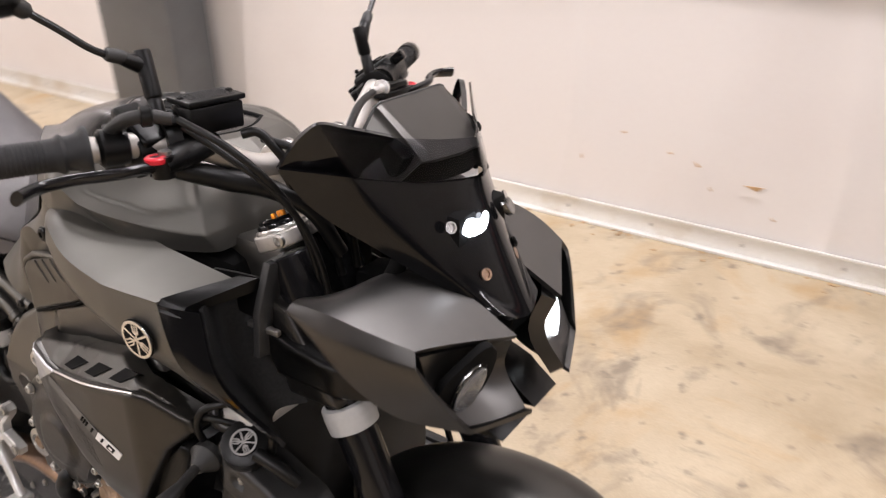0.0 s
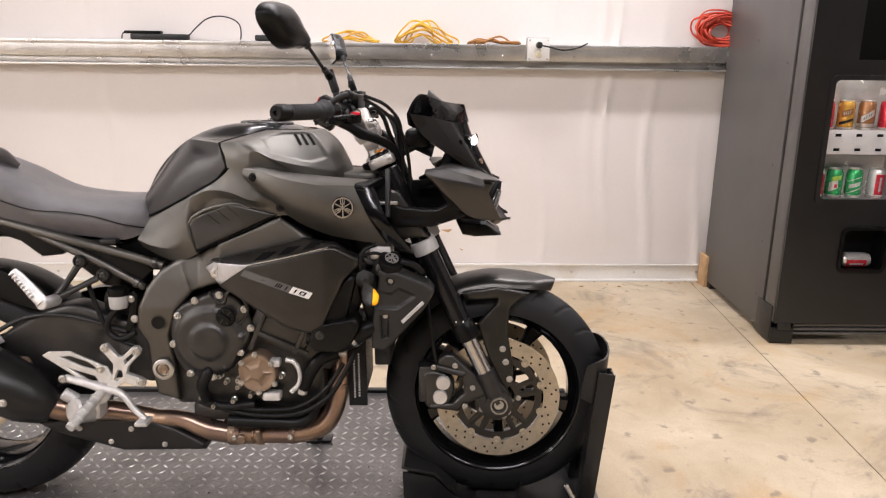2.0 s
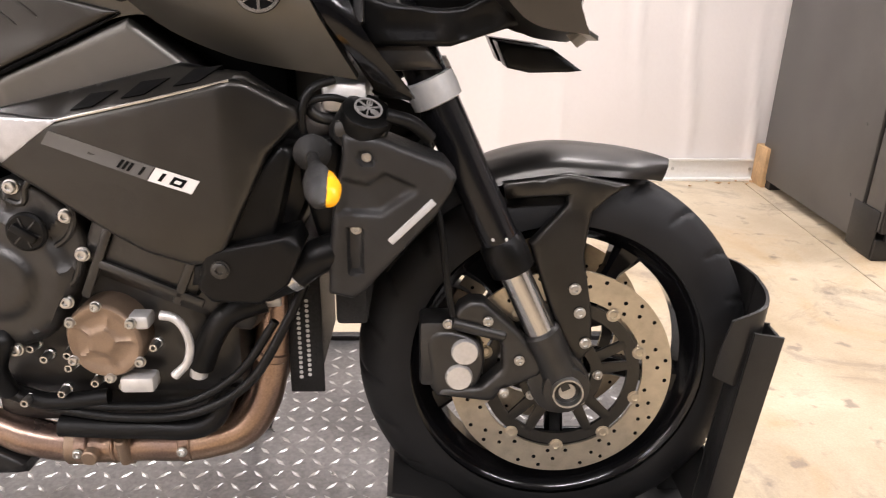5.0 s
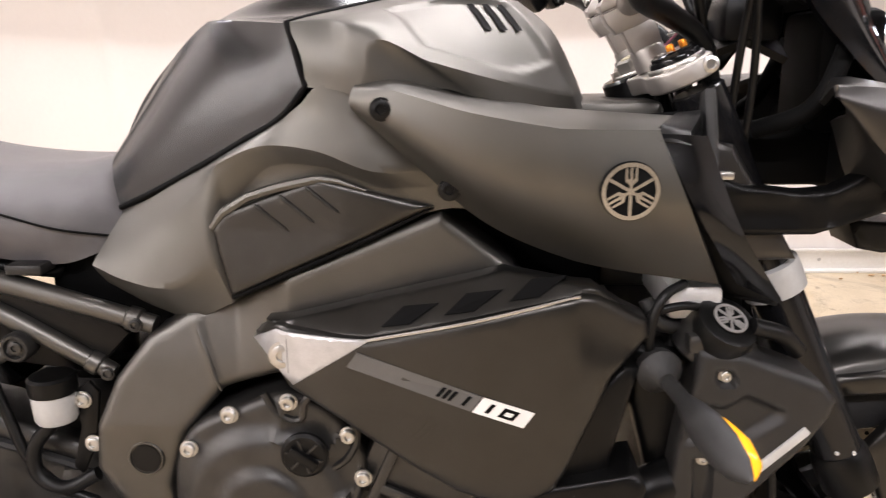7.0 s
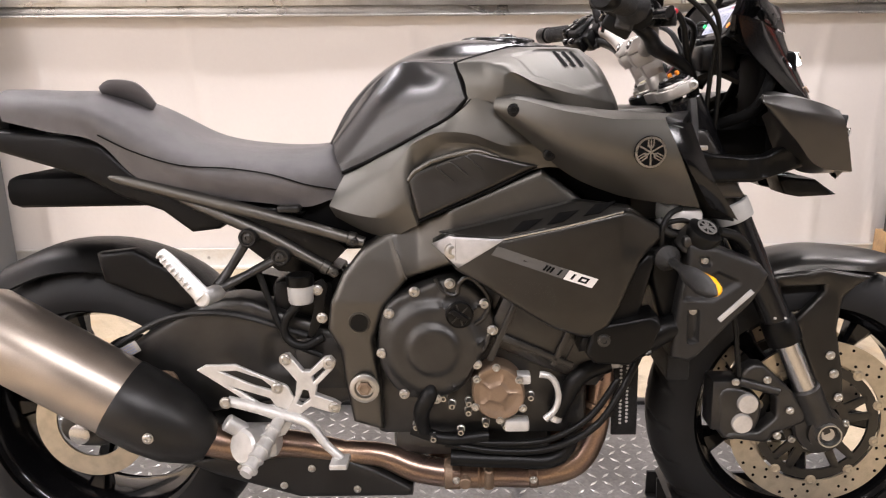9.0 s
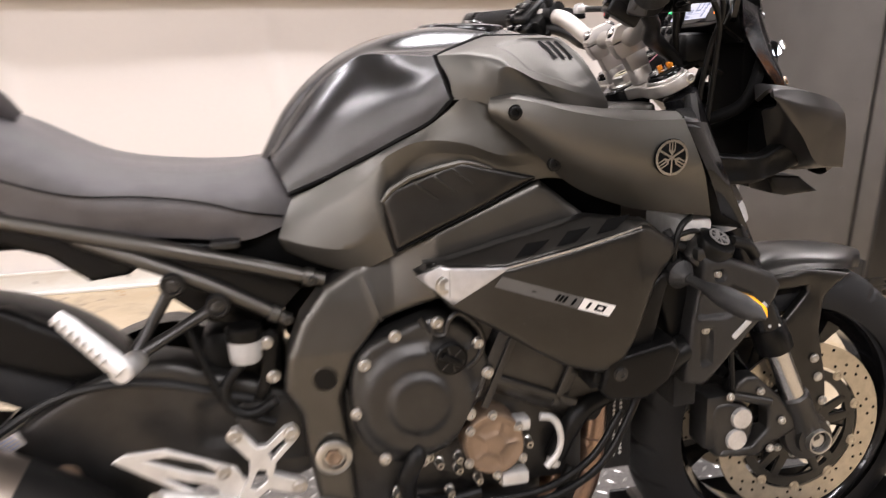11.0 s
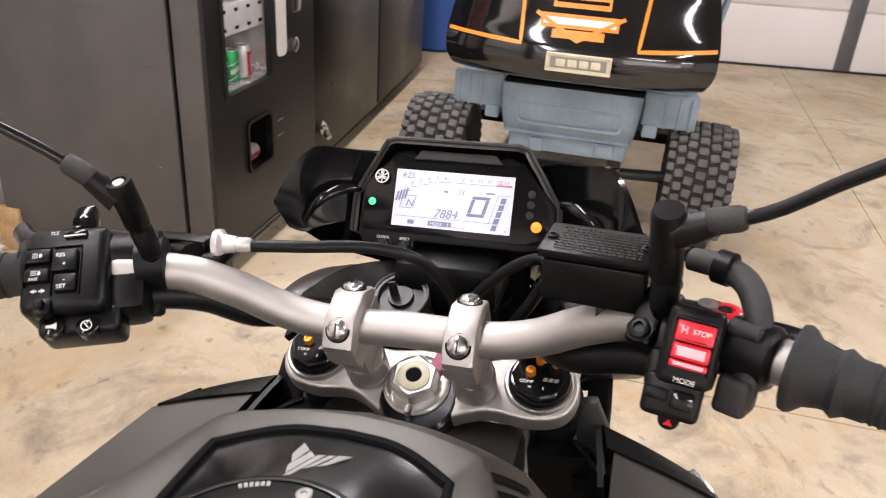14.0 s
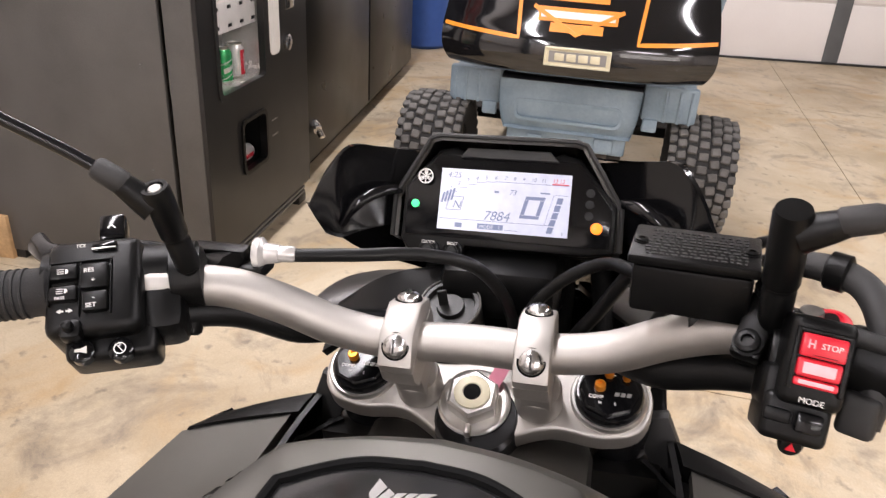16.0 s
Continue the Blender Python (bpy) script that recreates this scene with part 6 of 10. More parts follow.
part("pipe_flange", box(-0.592, -0.548, -0.195, -0.165, 0.338, 0.360, 0.005), M_CAST, eng)
part("pipe_flange", box(-0.585, -0.545, -0.195, -0.165, 0.427, 0.446, 0.005), M_CAST, eng)
part("clutch_line", tube([(-0.735, -0.19, 0.34), (-0.738, -0.205, 0.385), (-0.722, -0.205, 0.42), (-0.72, -0.20, 0.432)], [0.012, 0.015, 0.014, 0.008], 12), M_HOSE, eng, "black rubber boot")
starter = part("starter_housing", moved(box(-0.075, 0.075, -0.19, -0.12, -0.05, 0.05, 0.01), pose(-0.535, 0, 0.535, 0, 24, 0)), M_ENGINE, eng, "ribbed black cylinder side")
for dx, dz, a in ((-0.055, 0.0, 114), (0.055, -0.01, 114), (0.0, 0.045, 24), (0.0, -0.045, 24)):
    part("rib", moved(box(-0.068, 0.068, -0.197, -0.1902, -0.006, 0.006, 0.003), pose(-0.535 + dx, 0, 0.535 + dz, 0, a, 0)), M_ENGINE, starter)
hoses = [
    ([(-0.70, -0.17, 0.305), (-0.60, -0.175, 0.292), (-0.50, -0.18, 0.302), (-0.43, -0.185, 0.345), (-0.38, -0.18, 0.42), (-0.35, -0.17, 0.48)], 0.0065),
    ([(-0.72, -0.17, 0.318), (-0.60, -0.172, 0.306), (-0.51, -0.175, 0.315), (-0.44, -0.18, 0.36), (-0.39, -0.175, 0.43)], 0.006),
    ([(-0.69, -0.165, 0.275), (-0.58, -0.165, 0.27), (-0.49, -0.16, 0.275), (-0.46, -0.15, 0.33)], 0.015),
    ([(-0.495, -0.16, 0.36), (-0.478, -0.165, 0.40), (-0.45, -0.165, 0.438), (-0.405, -0.155, 0.452)], 0.017),
    ([(-0.76, -0.16, 0.33), (-0.70, -0.17, 0.315), (-0.62, -0.165, 0.318)], 0.012),
]
for pts, r in hoses:
    part("hose", tube(pts, r, 12), M_HOSE, eng)
part("hose_union", rod((-0.415, -0.155, 0.452), (-0.385, -0.15, 0.452), 0.011, 12, bevel=0.002), M_CAST, eng)
part("hose_union", rod((-0.5, -0.162, 0.345), (-0.493, -0.163, 0.372), 0.012, 12, bevel=0.002), M_CAST, eng)
part("coolant_hose", tube([(-0.300, -0.205, 0.538), (-0.325, -0.212, 0.531), (-0.357, -0.212, 0.510), (-0.395, -0.195, 0.488)], 0.022, 16), M_HOSE, bike)
part("hose_clamp", lathe([(0.0225, -0.006), (0.0237, -0.005), (0.0237, 0.005), (0.0225, 0.006)], (-0.357, -0.212, 0.510), (-0.8, 0.1, -0.52), 24), M_CHROME, bike, "steel hose clamp")
part("engine_guard", panel([(-0.450, 0.551), (-0.345, 0.571), (-0.338, 0.552), (-0.355, 0.510), (-0.389, 0.485), (-0.446, 0.489), (-0.460, 0.506)], lambda x, z: -0.252, 0.06, 0.006, 0.005), M_PLASTIC, bike)
bolts(bike, [(-0.4315, -0.2575, 0.530)], (0, -1, 0), 0.009, 0.005, M_ENGINE)

# exhaust
ex = part("exhaust", tube([(-0.90, -0.115, 0.262), (-0.82, -0.118, 0.256), (-0.76, -0.12, 0.232), (-0.70, -0.12, 0.220), (-0.60, -0.12, 0.219), (-0.51, -0.12, 0.223), (-0.455, -0.115, 0.243), (-0.425, -0.11, 0.29), (-0.412, -0.105, 0.36), (-0.405, -0.10, 0.46)], [0.022, 0.023, 0.027, 0.027, 0.026, 0.027, 0.028, 0.026, 0.024, 0.022], 24), M_EXHAUST, bike, "heat-tinted bronze exhaust pipe")
for y in (-0.035, 0.035, 0.105):
    part("header_pipe", tube([(-0.60, y * 0.8, 0.224), (-0.50, y, 0.226), (-0.45, y, 0.245), (-0.42, y, 0.30), (-0.405, y, 0.45)], 0.022, 16), M_EXHAUST, ex)
part("collector", box(-0.74, -0.56, -0.08, 0.10, 0.185, 0.245, 0.025, 4), M_EXHAUST, ex)
for x, z in ((-0.695, 0.2195), (-0.62, 0.2190)):
    part("clamp", lathe([(0.0275, -0.009), (0.030, -0.007), (0.030, 0.007), (0.0275, 0.009)], (x, -0.12, z), (1, 0, 0), 28), M_BRONZE, ex)
part("sensor_boss", rod((-0.665, -0.143, 0.218), (-0.665, -0.158, 0.216), 0.012, 14, bevel=0.002), M_BRONZE, ex)
part("sensor_boss", rod((-0.62, -0.14, 0.20), (-0.62, -0.155, 0.245), 0.008, 12, bevel=0.002), M_BRONZE, ex)
for a, b, r in (((-0.690, -0.12, 0.220), (-0.672, -0.12, 0.2195), 0.0305), ((-0.640, -0.12, 0.2192), (-0.634, -0.12, 0.2192), 0.0290), ((-0.545, -0.12, 0.221), (-0.528, -0.12, 0.222), 0.0300), ((-0.416, -0.106, 0.345), (-0.413, -0.105, 0.358), 0.0275)):
    part("pipe_collar", rod(a, b, r, 28, bevel=0.002), M_EXHAUST, ex, "heat-tinted pipe collar")
bolts(ex, [(-0.681, -0.152, 0.222), (-0.537, -0.152, 0.223)], (0, -1, 0), 0.006, 0.006, M_BOLT)
part("belly_cover", panel([(-1.20, 0.252), (-1.06, 0.282), (-0.94, 0.276), (-0.84, 0.238), (-0.765, 0.196), (-0.765, 0.180), (-0.98, 0.178), (-1.14, 0.225)], lambda x, z: -0.13, 0.05, 0.008, 0.008), M_STEELBLACK, bike, "black exhaust shield")
bolts(bike, [(-0.955, -0.139, 0.24), (-1.09, -0.139, 0.242), (-0.87, -0.139, 0.197), (-1.01, -0.139, 0.205)], (0, -1, 0), 0.006, 0.004)
MD = Vector((-0.31, -0.02, 0.20)).normalized()
m0 = Vector((-1.165, -0.185, 0.335))
mf = part("muffler", lathe([(0.055, 0.10), (0.071, 0.105), (0.073, 0.17), (0.073, 0.40), (0.06, 0.43), (0.03, 0.43)], m0, MD, 40), M_MUFFLER, bike, "brushed titanium muffler can")
part("muffler_nose", lathe([(0.030, -0.045), (0.045, -0.03), (0.066, 0.02), (0.0735, 0.07), (0.0745, 0.135), (0.073, 0.138)], m0, MD, 40), M_STEELBLACK, mf, "black muffler end cone")
bolts(mf, [m0 + MD * 0.05 + Vector((0.0, -0.072, 0.0))], (0, -1, 0), 0.008, 0.006)
part("link_pipe", tube([(-0.90, -0.115, 0.262), (-1.0, -0.125, 0.285), (-1.08, -0.16, 0.30), (-1.17, -0.185, 0.335)], [0.023, 0.026, 0.03, 0.032], 18), M_EXHAUST, ex)
part("valve_body", join(rod((-1.03, -0.17, 0.31), (-1.06, -0.22, 0.325), 0.032, 18, bevel=0.005), rod((-1.06, -0.19, 0.34), (-1.09, -0.20, 0.365), 0.016, 12, bevel=0.003), box(-1.08, -1.0, -0.20, -0.15, 0.29, 0.345, 0.012)), M_CAST, ex, "silver exhaust valve body")

# rider's footrest
heel = [(-1.138, 0.459), (-1.122, 0.468), (-1.069, 0.469), (-0.978, 0.428), (-0.966, 0.404), (-0.982, 0.370), (-1.036, 0.388)]
heel_holes = [[(-1.096, 0.456), (-1.066, 0.457), (-1.022, 0.441), (-0.992, 0.415), (-1.042, 0.431)], [(-1.075, 0.426), (-1.010, 0.405), (-1.002, 0.392), (-1.022, 0.390)]]
hanger = [(-0.980, 0.488), (-0.970, 0.490), (-0.946, 0.458), (-0.934, 0.458), (-0.908, 0.482), (-0.896, 0.484), (-0.888, 0.474), (-0.892, 0.462), (-0.922, 0.432), (-0.926, 0.414), (-0.895, 0.402), (-0.883, 0.394), (-0.886, 0.380), (-0.900, 0.380), (-0.936, 0.392), (-0.962, 0.372), (-0.985, 0.338), (-0.998, 0.334), (-1.004, 0.346), (-0.985, 0.376), (-0.962, 0.412), (-0.958, 0.440), (-0.984, 0.474)]
hanger_holes = [[(-0.931, 0.448), (-0.909, 0.466), (-0.906, 0.460), (-0.928, 0.438)], [(-0.948, 0.424), (-0.938, 0.422), (-0.936, 0.406), (-0.952, 0.394), (-0.960, 0.398)]]
peg = part("footrest_bracket", cutplate(hanger, hanger_holes, -0.200, -0.184), M_CAST, bike, "silver cast footrest bracket with open ribs")
part("heel_guard", cutplate(heel, heel_holes, -0.192, -0.184), M_CAST, peg, "silver slotted heel guard")
part("footpeg", join(tube([(-0.99, -0.19, 0.372), (-1.01, -0.25, 0.34), (-1.03, -0.30, 0.315)], [0.011, 0.013, 0.011], 12), *[lathe([(0.0145, -0.0025), (0.0145, 0.0025)], (-1.0 - 0.006 * k, -0.22 - 0.018 * k, 0.357 - 0.009 * k), (-0.35, -0.88, -0.4), 12) for k in range(5)]), M_CAST, peg, "ribbed silver footpeg")
part("brake_pedal", join(tube([(-0.985, -0.195, 0.375), (-0.94, -0.205, 0.362), (-0.91, -0.21, 0.325), (-0.882, -0.215, 0.300)], [0.011, 0.009, 0.008, 0.008], 10), box(-0.90, -0.868, -0.245, -0.20, 0.292, 0.303, 0.003)), M_CAST, peg)
part("pedal_link", tube([(-1.085, -0.19, 0.40), (-1.03, -0.195, 0.388), (-0.985, -0.195, 0.372)], [0.010, 0.011, 0.012], 10), M_CAST, peg)
bolts(peg, [(-0.898, -0.200, 0.474), (-0.893, -0.200, 0.391), (-1.088, -0.198, 0.400), (-0.995, -0.192, 0.425), (-0.975, -0.200, 0.481), (-0.994, -0.192, 0.378)], (0, -1, 0), 0.009, 0.006)

# passenger footrest
pp = part("passenger_peg_bracket", join(tube([(-1.039, -0.145, 0.690), (-1.070, -0.162, 0.640), (-1.095, -0.185, 0.603)], [0.0095, 0.0080, 0.011], 12, flat=0.8), tube([(-0.983, -0.145, 0.655), (-1.045, -0.165, 0.625), (-1.095, -0.185, 0.603)], [0.0095, 0.0080, 0.011], 12, flat=0.8)), M_ENGINE, bike, "black passenger footrest bracket")
peg_a, peg_b = Vector((-1.098, -0.232, 0.606)), Vector((-1.172, -0.212, 0.680))
part("peg_knuckle", rod((-1.090, -0.180, 0.600), (-1.100, -0.240, 0.604), 0.015, 14, bevel=0.003), M_CAST, pp)
part("passenger_peg", tube([peg_a, peg_a.lerp(peg_b, 0.3), peg_a.lerp(peg_b, 0.8), peg_b], [0.015, 0.0145, 0.0125, 0.009], 12, flat=0.75), M_CAST, pp, "serrated silver passenger peg")
for k in range(8):
    part("peg_tooth", moved(box(-0.0022, 0.0022, -0.0125, 0.0125, -0.004, 0.004, 0.001), basis(peg_a.lerp(peg_b, 0.12 + 0.105 * k) + Vector((-0.0085, -0.004, 0.0075)) * (1.15 - 0.05 * k), peg_b - peg_a, (0.2, 1, 0))), M_CAST, pp)
for bx, bz in ((-1.039, 0.690), (-0.983, 0.655)):
    part("bracket_boss", lathe([(0.0165, -0.014), (0.0165, 0.006), (0.0145, 0.009), (0.0115, 0.009), (0.0105, 0.004), (0, 0.004)], (bx, -0.150, bz), (0, -1, 0), 24), M_STEELBLACK, pp)
bolts(pp, [(-1.039, -0.154, 0.690), (-0.983, -0.154, 0.655)], (0, -1, 0), 0.0072, 0.004, M_ENGINE)

# rear brake reservoir, shock and lines
res = part("brake_reservoir", lathe([(0.02, 0), (0.0225, 0.005), (0.0235, 0.03), (0.022, 0.034)], (-0.952, -0.15, 0.570), (0, 0, 1), 24), M_FLUID, bike, "translucent white brake fluid reservoir")
part("cap", lathe([(0.0245, 0.033), (0.025, 0.036), (0.025, 0.05), (0.022, 0.053), (0, 0.053)], (-0.952, -0.15, 0.570), (0, 0, 1), 24), M_PLASTIC, res)
part("bracket", join(prism([(-0.935, 0.60), (-0.915, 0.612), (-0.905, 0.60), (-0.915, 0.54), (-0.935, 0.50), (-0.945, 0.51), (-0.93, 0.56)], -0.145, -0.138, 0.002)), M_PLASTIC, res)
bolts(res, [(-0.923, -0.146, 0.592), (-0.917, -0.146, 0.54)], (0, -1, 0), 0.008, 0.006)
part("reservoir_hose", tube([(-0.957, -0.15, 0.568), (-0.985, -0.15, 0.53), (-0.982, -0.152, 0.505), (-0.955, -0.155, 0.49), (-0.915, -0.15, 0.505)], 0.008, 10), M_HOSE, bike)
part("brake_line", tube([(-1.03, -0.14, 0.63), (-1.01, -0.145, 0.57), (-0.99, -0.15, 0.52), (-0.96, -0.15, 0.488), (-0.92, -0.15, 0.47)], 0.006, 10), M_HOSE, bike)
shock = part("shock_absorber", rod((-0.95, -0.02, 0.40), (-0.93, -0.02, 0.64), 0.018, 16), M_STEELBLACK, bike)
for k in range(9):
    part("coil", lathe([(0.03, -0.005), (0.036, 0), (0.03, 0.005)], (-0.948 + 0.002 * k, -0.02, 0.43 + 0.021 * k), (0.08, 0, 1), 24), M_STEELBLACK, shock)
part("linkage_cover", box(-1.02, -0.90, -0.10, 0.10, 0.50, 0.60, 0.02), M_PLASTIC, bike)
hug = []
for a in (-30, -10, 12, 34, 52):
    k = radians(a)
    hug.append([(RX[0] + (0.345 - 0.045 * abs(f) ** 3) * math.sin(k), f * 0.10, RX[1] + (0.345 - 0.045 * abs(f) ** 3) * math.cos(k)) for f in (-1, -0.7, 0, 0.7, 1)])
part("rear_hugger", skin(hug, 5, 5, 0.005), M_PLASTIC, bike, "black plastic rear hugger mudguard")
part("hugger_side", panel([(-1.34, 0.655), (-1.27, 0.662), (-1.20, 0.62), (-1.13, 0.55), (-1.16, 0.535), (-1.27, 0.575), (-1.33, 0.60)], lambda x, z: -0.098, 0.02, 0.008, 0.008), M_PLASTIC, bike)
part("chain_guard", tube([(-0.95, -0.125, 0.50), (-1.10, -0.13, 0.545), (-1.20, -0.13, 0.54), (-1.30, -0.135, 0.49), (-1.42, -0.14, 0.40)], 0.006, 8), M_CABLE, bike)

# ---- motorcycle: bodywork ----
def emblem(parent, at, ux, uy, r, fork_material=None):
    """A ring with three crossed forks, as plain shapes."""
    m = basis(at, ux, uy)
    disc = part("emblem_disc", moved(lathe([(r * 1.04, 0), (r * 1.04, 0.0012), (r, 0.0018), (0, 0.0018)], (0, 0, 0), (0, 0, 1), 40), m), M_DARK, parent, "round black badge with a silver ring")
    part("emblem_ring", moved(lathe([(r, 0.0015), (r, 0.0034), (r * 0.85, 0.0034), (r * 0.85, 0.0015)], (0, 0, 0), (0, 0, 1), 40), m), fork_material or M_CHROME, parent)
    for k in range(3):
        q = prism([(-0.06 * r, -0.84 * r), (0.06 * r, -0.84 * r), (0.055 * r, 0.22 * r), (0.21 * r, 0.36 * r), (0.21 * r, 0.80 * r), (0.13 * r, 0.82 * r), (0.12 * r, 0.45 * r), (0.05 * r, 0.4 * r), (0.04 * r, 0.84 * r), (-0.04 * r, 0.84 * r), (-0.05 * r, 0.4 * r), (-0.12 * r, 0.45 * r), (-0.13 * r, 0.82 * r), (-0.21 * r, 0.80 * r), (-0.21 * r, 0.36 * r), (-0.055 * r, 0.22 * r)], -0.003, -0.0016, 0)
        part("emblem_fork", moved(q, m @ Matrix.Rotation(2 * math.pi * k / 3, 4, "Z") @ pose(0, 0, 0, -90, 0, 0) @ pose(0, -0.0002 * k, 0)), fork_material or M_CHROME, parent)
    return disc


def mirror_rows(rows):
    """The right half's columns (middle first) continued across to the left."""
    return [[(x, -y, z) for x, y, z in reversed(r)][:-1] + list(r) for r in rows]


dome_rows = [
    [(-0.912, 0, 0.842), (-0.910, -0.022, 0.841), (-0.902, -0.036, 0.841), (-0.897, -0.048, 0.850)],
    [(-0.868, 0, 0.915), (-0.866, -0.030, 0.911), (-0.862, -0.044, 0.902), (-0.857, -0.056, 0.902)],
    [(-0.800, 0, 0.978), (-0.800, -0.048, 0.970), (-0.806, -0.062, 0.958), (-0.806, -0.076, 0.958)],
    [(-0.730, 0, 1.010), (-0.735, -0.058, 1.003), (-0.752, -0.086, 0.986), (-0.764, -0.102, 0.985)],
    [(-0.655, 0, 1.021), (-0.662, -0.070, 1.0185), (-0.692, -0.111, 0.9885), (-0.714, -0.138, 0.983)],
    [(-0.595, 0, 1.022), (-0.602, -0.068, 1.0198), (-0.632, -0.121, 0.9910), (-0.668, -0.170, 0.979)],
    [(-0.535, 0, 1.0195), (-0.540, -0.040, 1.0175), (-0.556, -0.062, 1.011), (-0.578, -0.080, 1.005)],
    [(-0.466, 0, 1.002), (-0.470, -0.030, 1.003), (-0.480, -0.054, 1.004), (-0.494, -0.075, 1.004)],
]
dome_wu = {3: [0, 0, 0.2, 0.5], 5: [0, 0, 0, 0.9], 6: [0, 0, 0, 0.9]}
dome_wv = {1: [0.1, 0.1, 0.1, 0.1, 0, 0, 0, 0], 2: [0, 0.1, 0.1, 0.2, 0.3, 0.2, 0, 0]}
def pad_row(ridge, low, upper, middle, lower):
    """One line down the knee pad from the ridge to its lower seam: how far it swells outwards at three heights."""
    a, b, out = Vector(ridge), Vector(low), Vector((-0.30, -0.80, 0.52)).normalized()
    return [ridge] + [tuple(a.lerp(b, t) + out * w) for t, w in ((0.2, upper), (0.5, middle), (0.82, lower))] + [low]


pad_rows = [
    pad_row(dome_rows[0][3], (-0.873, -0.109, 0.796), 0.009, 0.011, 0.006),
    pad_row(dome_rows[1][3], (-0.829, -0.127, 0.815), 0.010, 0.014, 0.008),
    pad_row(dome_rows[2][3], (-0.772, -0.147, 0.843), 0.010, 0.015, 0.008),
    pad_row(dome_rows[3][3], (-0.718, -0.166, 0.871), 0.006, 0.011, 0.006),
    pad_row(dome_rows[4][3], (-0.675, -0.180, 0.895), 0.002, 0.006, 0.004),
    pad_row(dome_rows[5][3], (-0.650, -0.188, 0.922), 0.001, 0.002, 0.001),
    pad_row(dome_rows[6][3], (-0.560, -0.120, 0.960), 0.0, 0.0, 0.0),
]
pad_skin = skin(pad_rows, 10, 8, 0, 0, {3: [0.5, 0.2, 0, 0, 0], 5: [0.9, 0.9, 0.9, 0.9, 0.9], 6: [0.9, 0, 0, 0, 0]})
pad_skin.verts.ensure_lookup_table()
pad_skin.verts.index_update()
bmesh.ops.delete(pad_skin, geom=[f for f in pad_skin.faces if sum(v.index % 61 for v in f.verts) / 4 > 50], context="FACES")
pad_rows = pad_rows[:6]
tank_half = join(skin(dome_rows, 10, 8, 0, 0, dome_wu, dome_wv), pad_skin)
tank_far = mirrored(tank_half)
for v in tank_far.verts:  # the far side is drawn in a little towards the seat
    v.co.y *= 1 - 0.22 * min(1, max(0, (-v.co.x - 0.66) / 0.08))
tank_bm = join(tank_half, tank_far)
bmesh.ops.remove_doubles(tank_bm, verts=tank_bm.verts, dist=0.0006)
tank = part("fuel_tank", tank_bm, M_TANK, bike, "satin black fuel tank with scooped knee pads", angle=62)

cap_m = basis((-0.592, 0.0, 1.0228), (0, -1, 0), (0.996, 0, -0.03))
cap = part("filler_cap", moved(lathe([(0.0600, -0.008), (0.0596, 0.0028), (0.0585, 0.0036), (0.030, 0.0036), (0.0, 0.0036)], (0, 0, 0), (0, 0, 1), 72), cap_m), M_CAP, tank, "matte black filler cap ring")
part("cap_rim", moved(lathe([(0.068, -0.010), (0.0672, 0.0), (0.066, 0.0016), (0.0625, 0.0030), (0.0610, 0.0030), (0.0604, 0.0010), (0.0602, -0.004)], (0, 0, 0), (0, 0, 1), 72), cap_m), M_TANK, tank, "satin rim round the filler cap")
cap_c = cap_m @ pose(0.001, 0.011, 0)
lock = part("cap_lock", moved(lathe([(0.0275, 0.0030), (0.0275, 0.0046), (0.0262, 0.0050), (0.0250, 0.0040), (0.0, 0.0040)], (0, 0, 0), (0, 0, 1), 40), cap_c), M_DARK, cap, "black key lock well")
part("lock_cover", moved(join(lathe([(0.0125, 0.004), (0.0125, 0.009), (0.0105, 0.011), (0.0085, 0.011), (0.0075, 0.008), (0, 0.008)], (0.0, 0.004, 0), (0, 0, 1), 28), box(-0.0035, 0.0035, 0.010, 0.023, 0.004, 0.0085, 0.0015), box(-0.0012, 0.0012, -0.001, 0.009, 0.007, 0.0088, 0.0003)), cap_c @ pose(0, 0, 0, 0, 0, -20)), M_DARKCHROME, cap, "dark chrome key lock cover")
for deg_ in (218, 302, 81):
    bolts(cap, [cap_m @ Vector((0.053 * math.cos(radians(deg_)), 0.053 * math.sin(radians(deg_)), 0.0030))], (0, 0, 1), 0.0045, 0.0018, M_GREYPRINT)
ticks = bmesh.new()
for k in range(24):
    ln = 0.0045 if k % 6 else 0.0065
    ticks = join(ticks, moved(box(-0.0004, 0.0004, 0.0295, 0.0295 + ln, 0.0036, 0.0039, 0), cap_c @ Matrix.Rotation(radians(135 + k * 4.0), 4, "Z")))
part("cap_scale", ticks, M_WHITE, cap)["kind"] = "stuff"
prints = bmesh.new()
for k in range(14):
    if k not in (5, 9):
        prints = join(prints, moved(box(-0.0012, 0.0012, 0.0545, 0.0590 - 0.0008 * (k % 3), 0.0036, 0.0039, 0), cap_m @ Matrix.Rotation(radians(142 + k * 3.6), 4, "Z")))
for k in range(6):
    prints = join(prints, moved(box(-0.0010, 0.0010, 0.0555, 0.0588, 0.0036, 0.0039, 0), cap_m @ Matrix.Rotation(radians(14 + k * 3), 4, "Z")))
part("cap_print", prints, M_GREYPRINT, cap)["kind"] = "stuff"


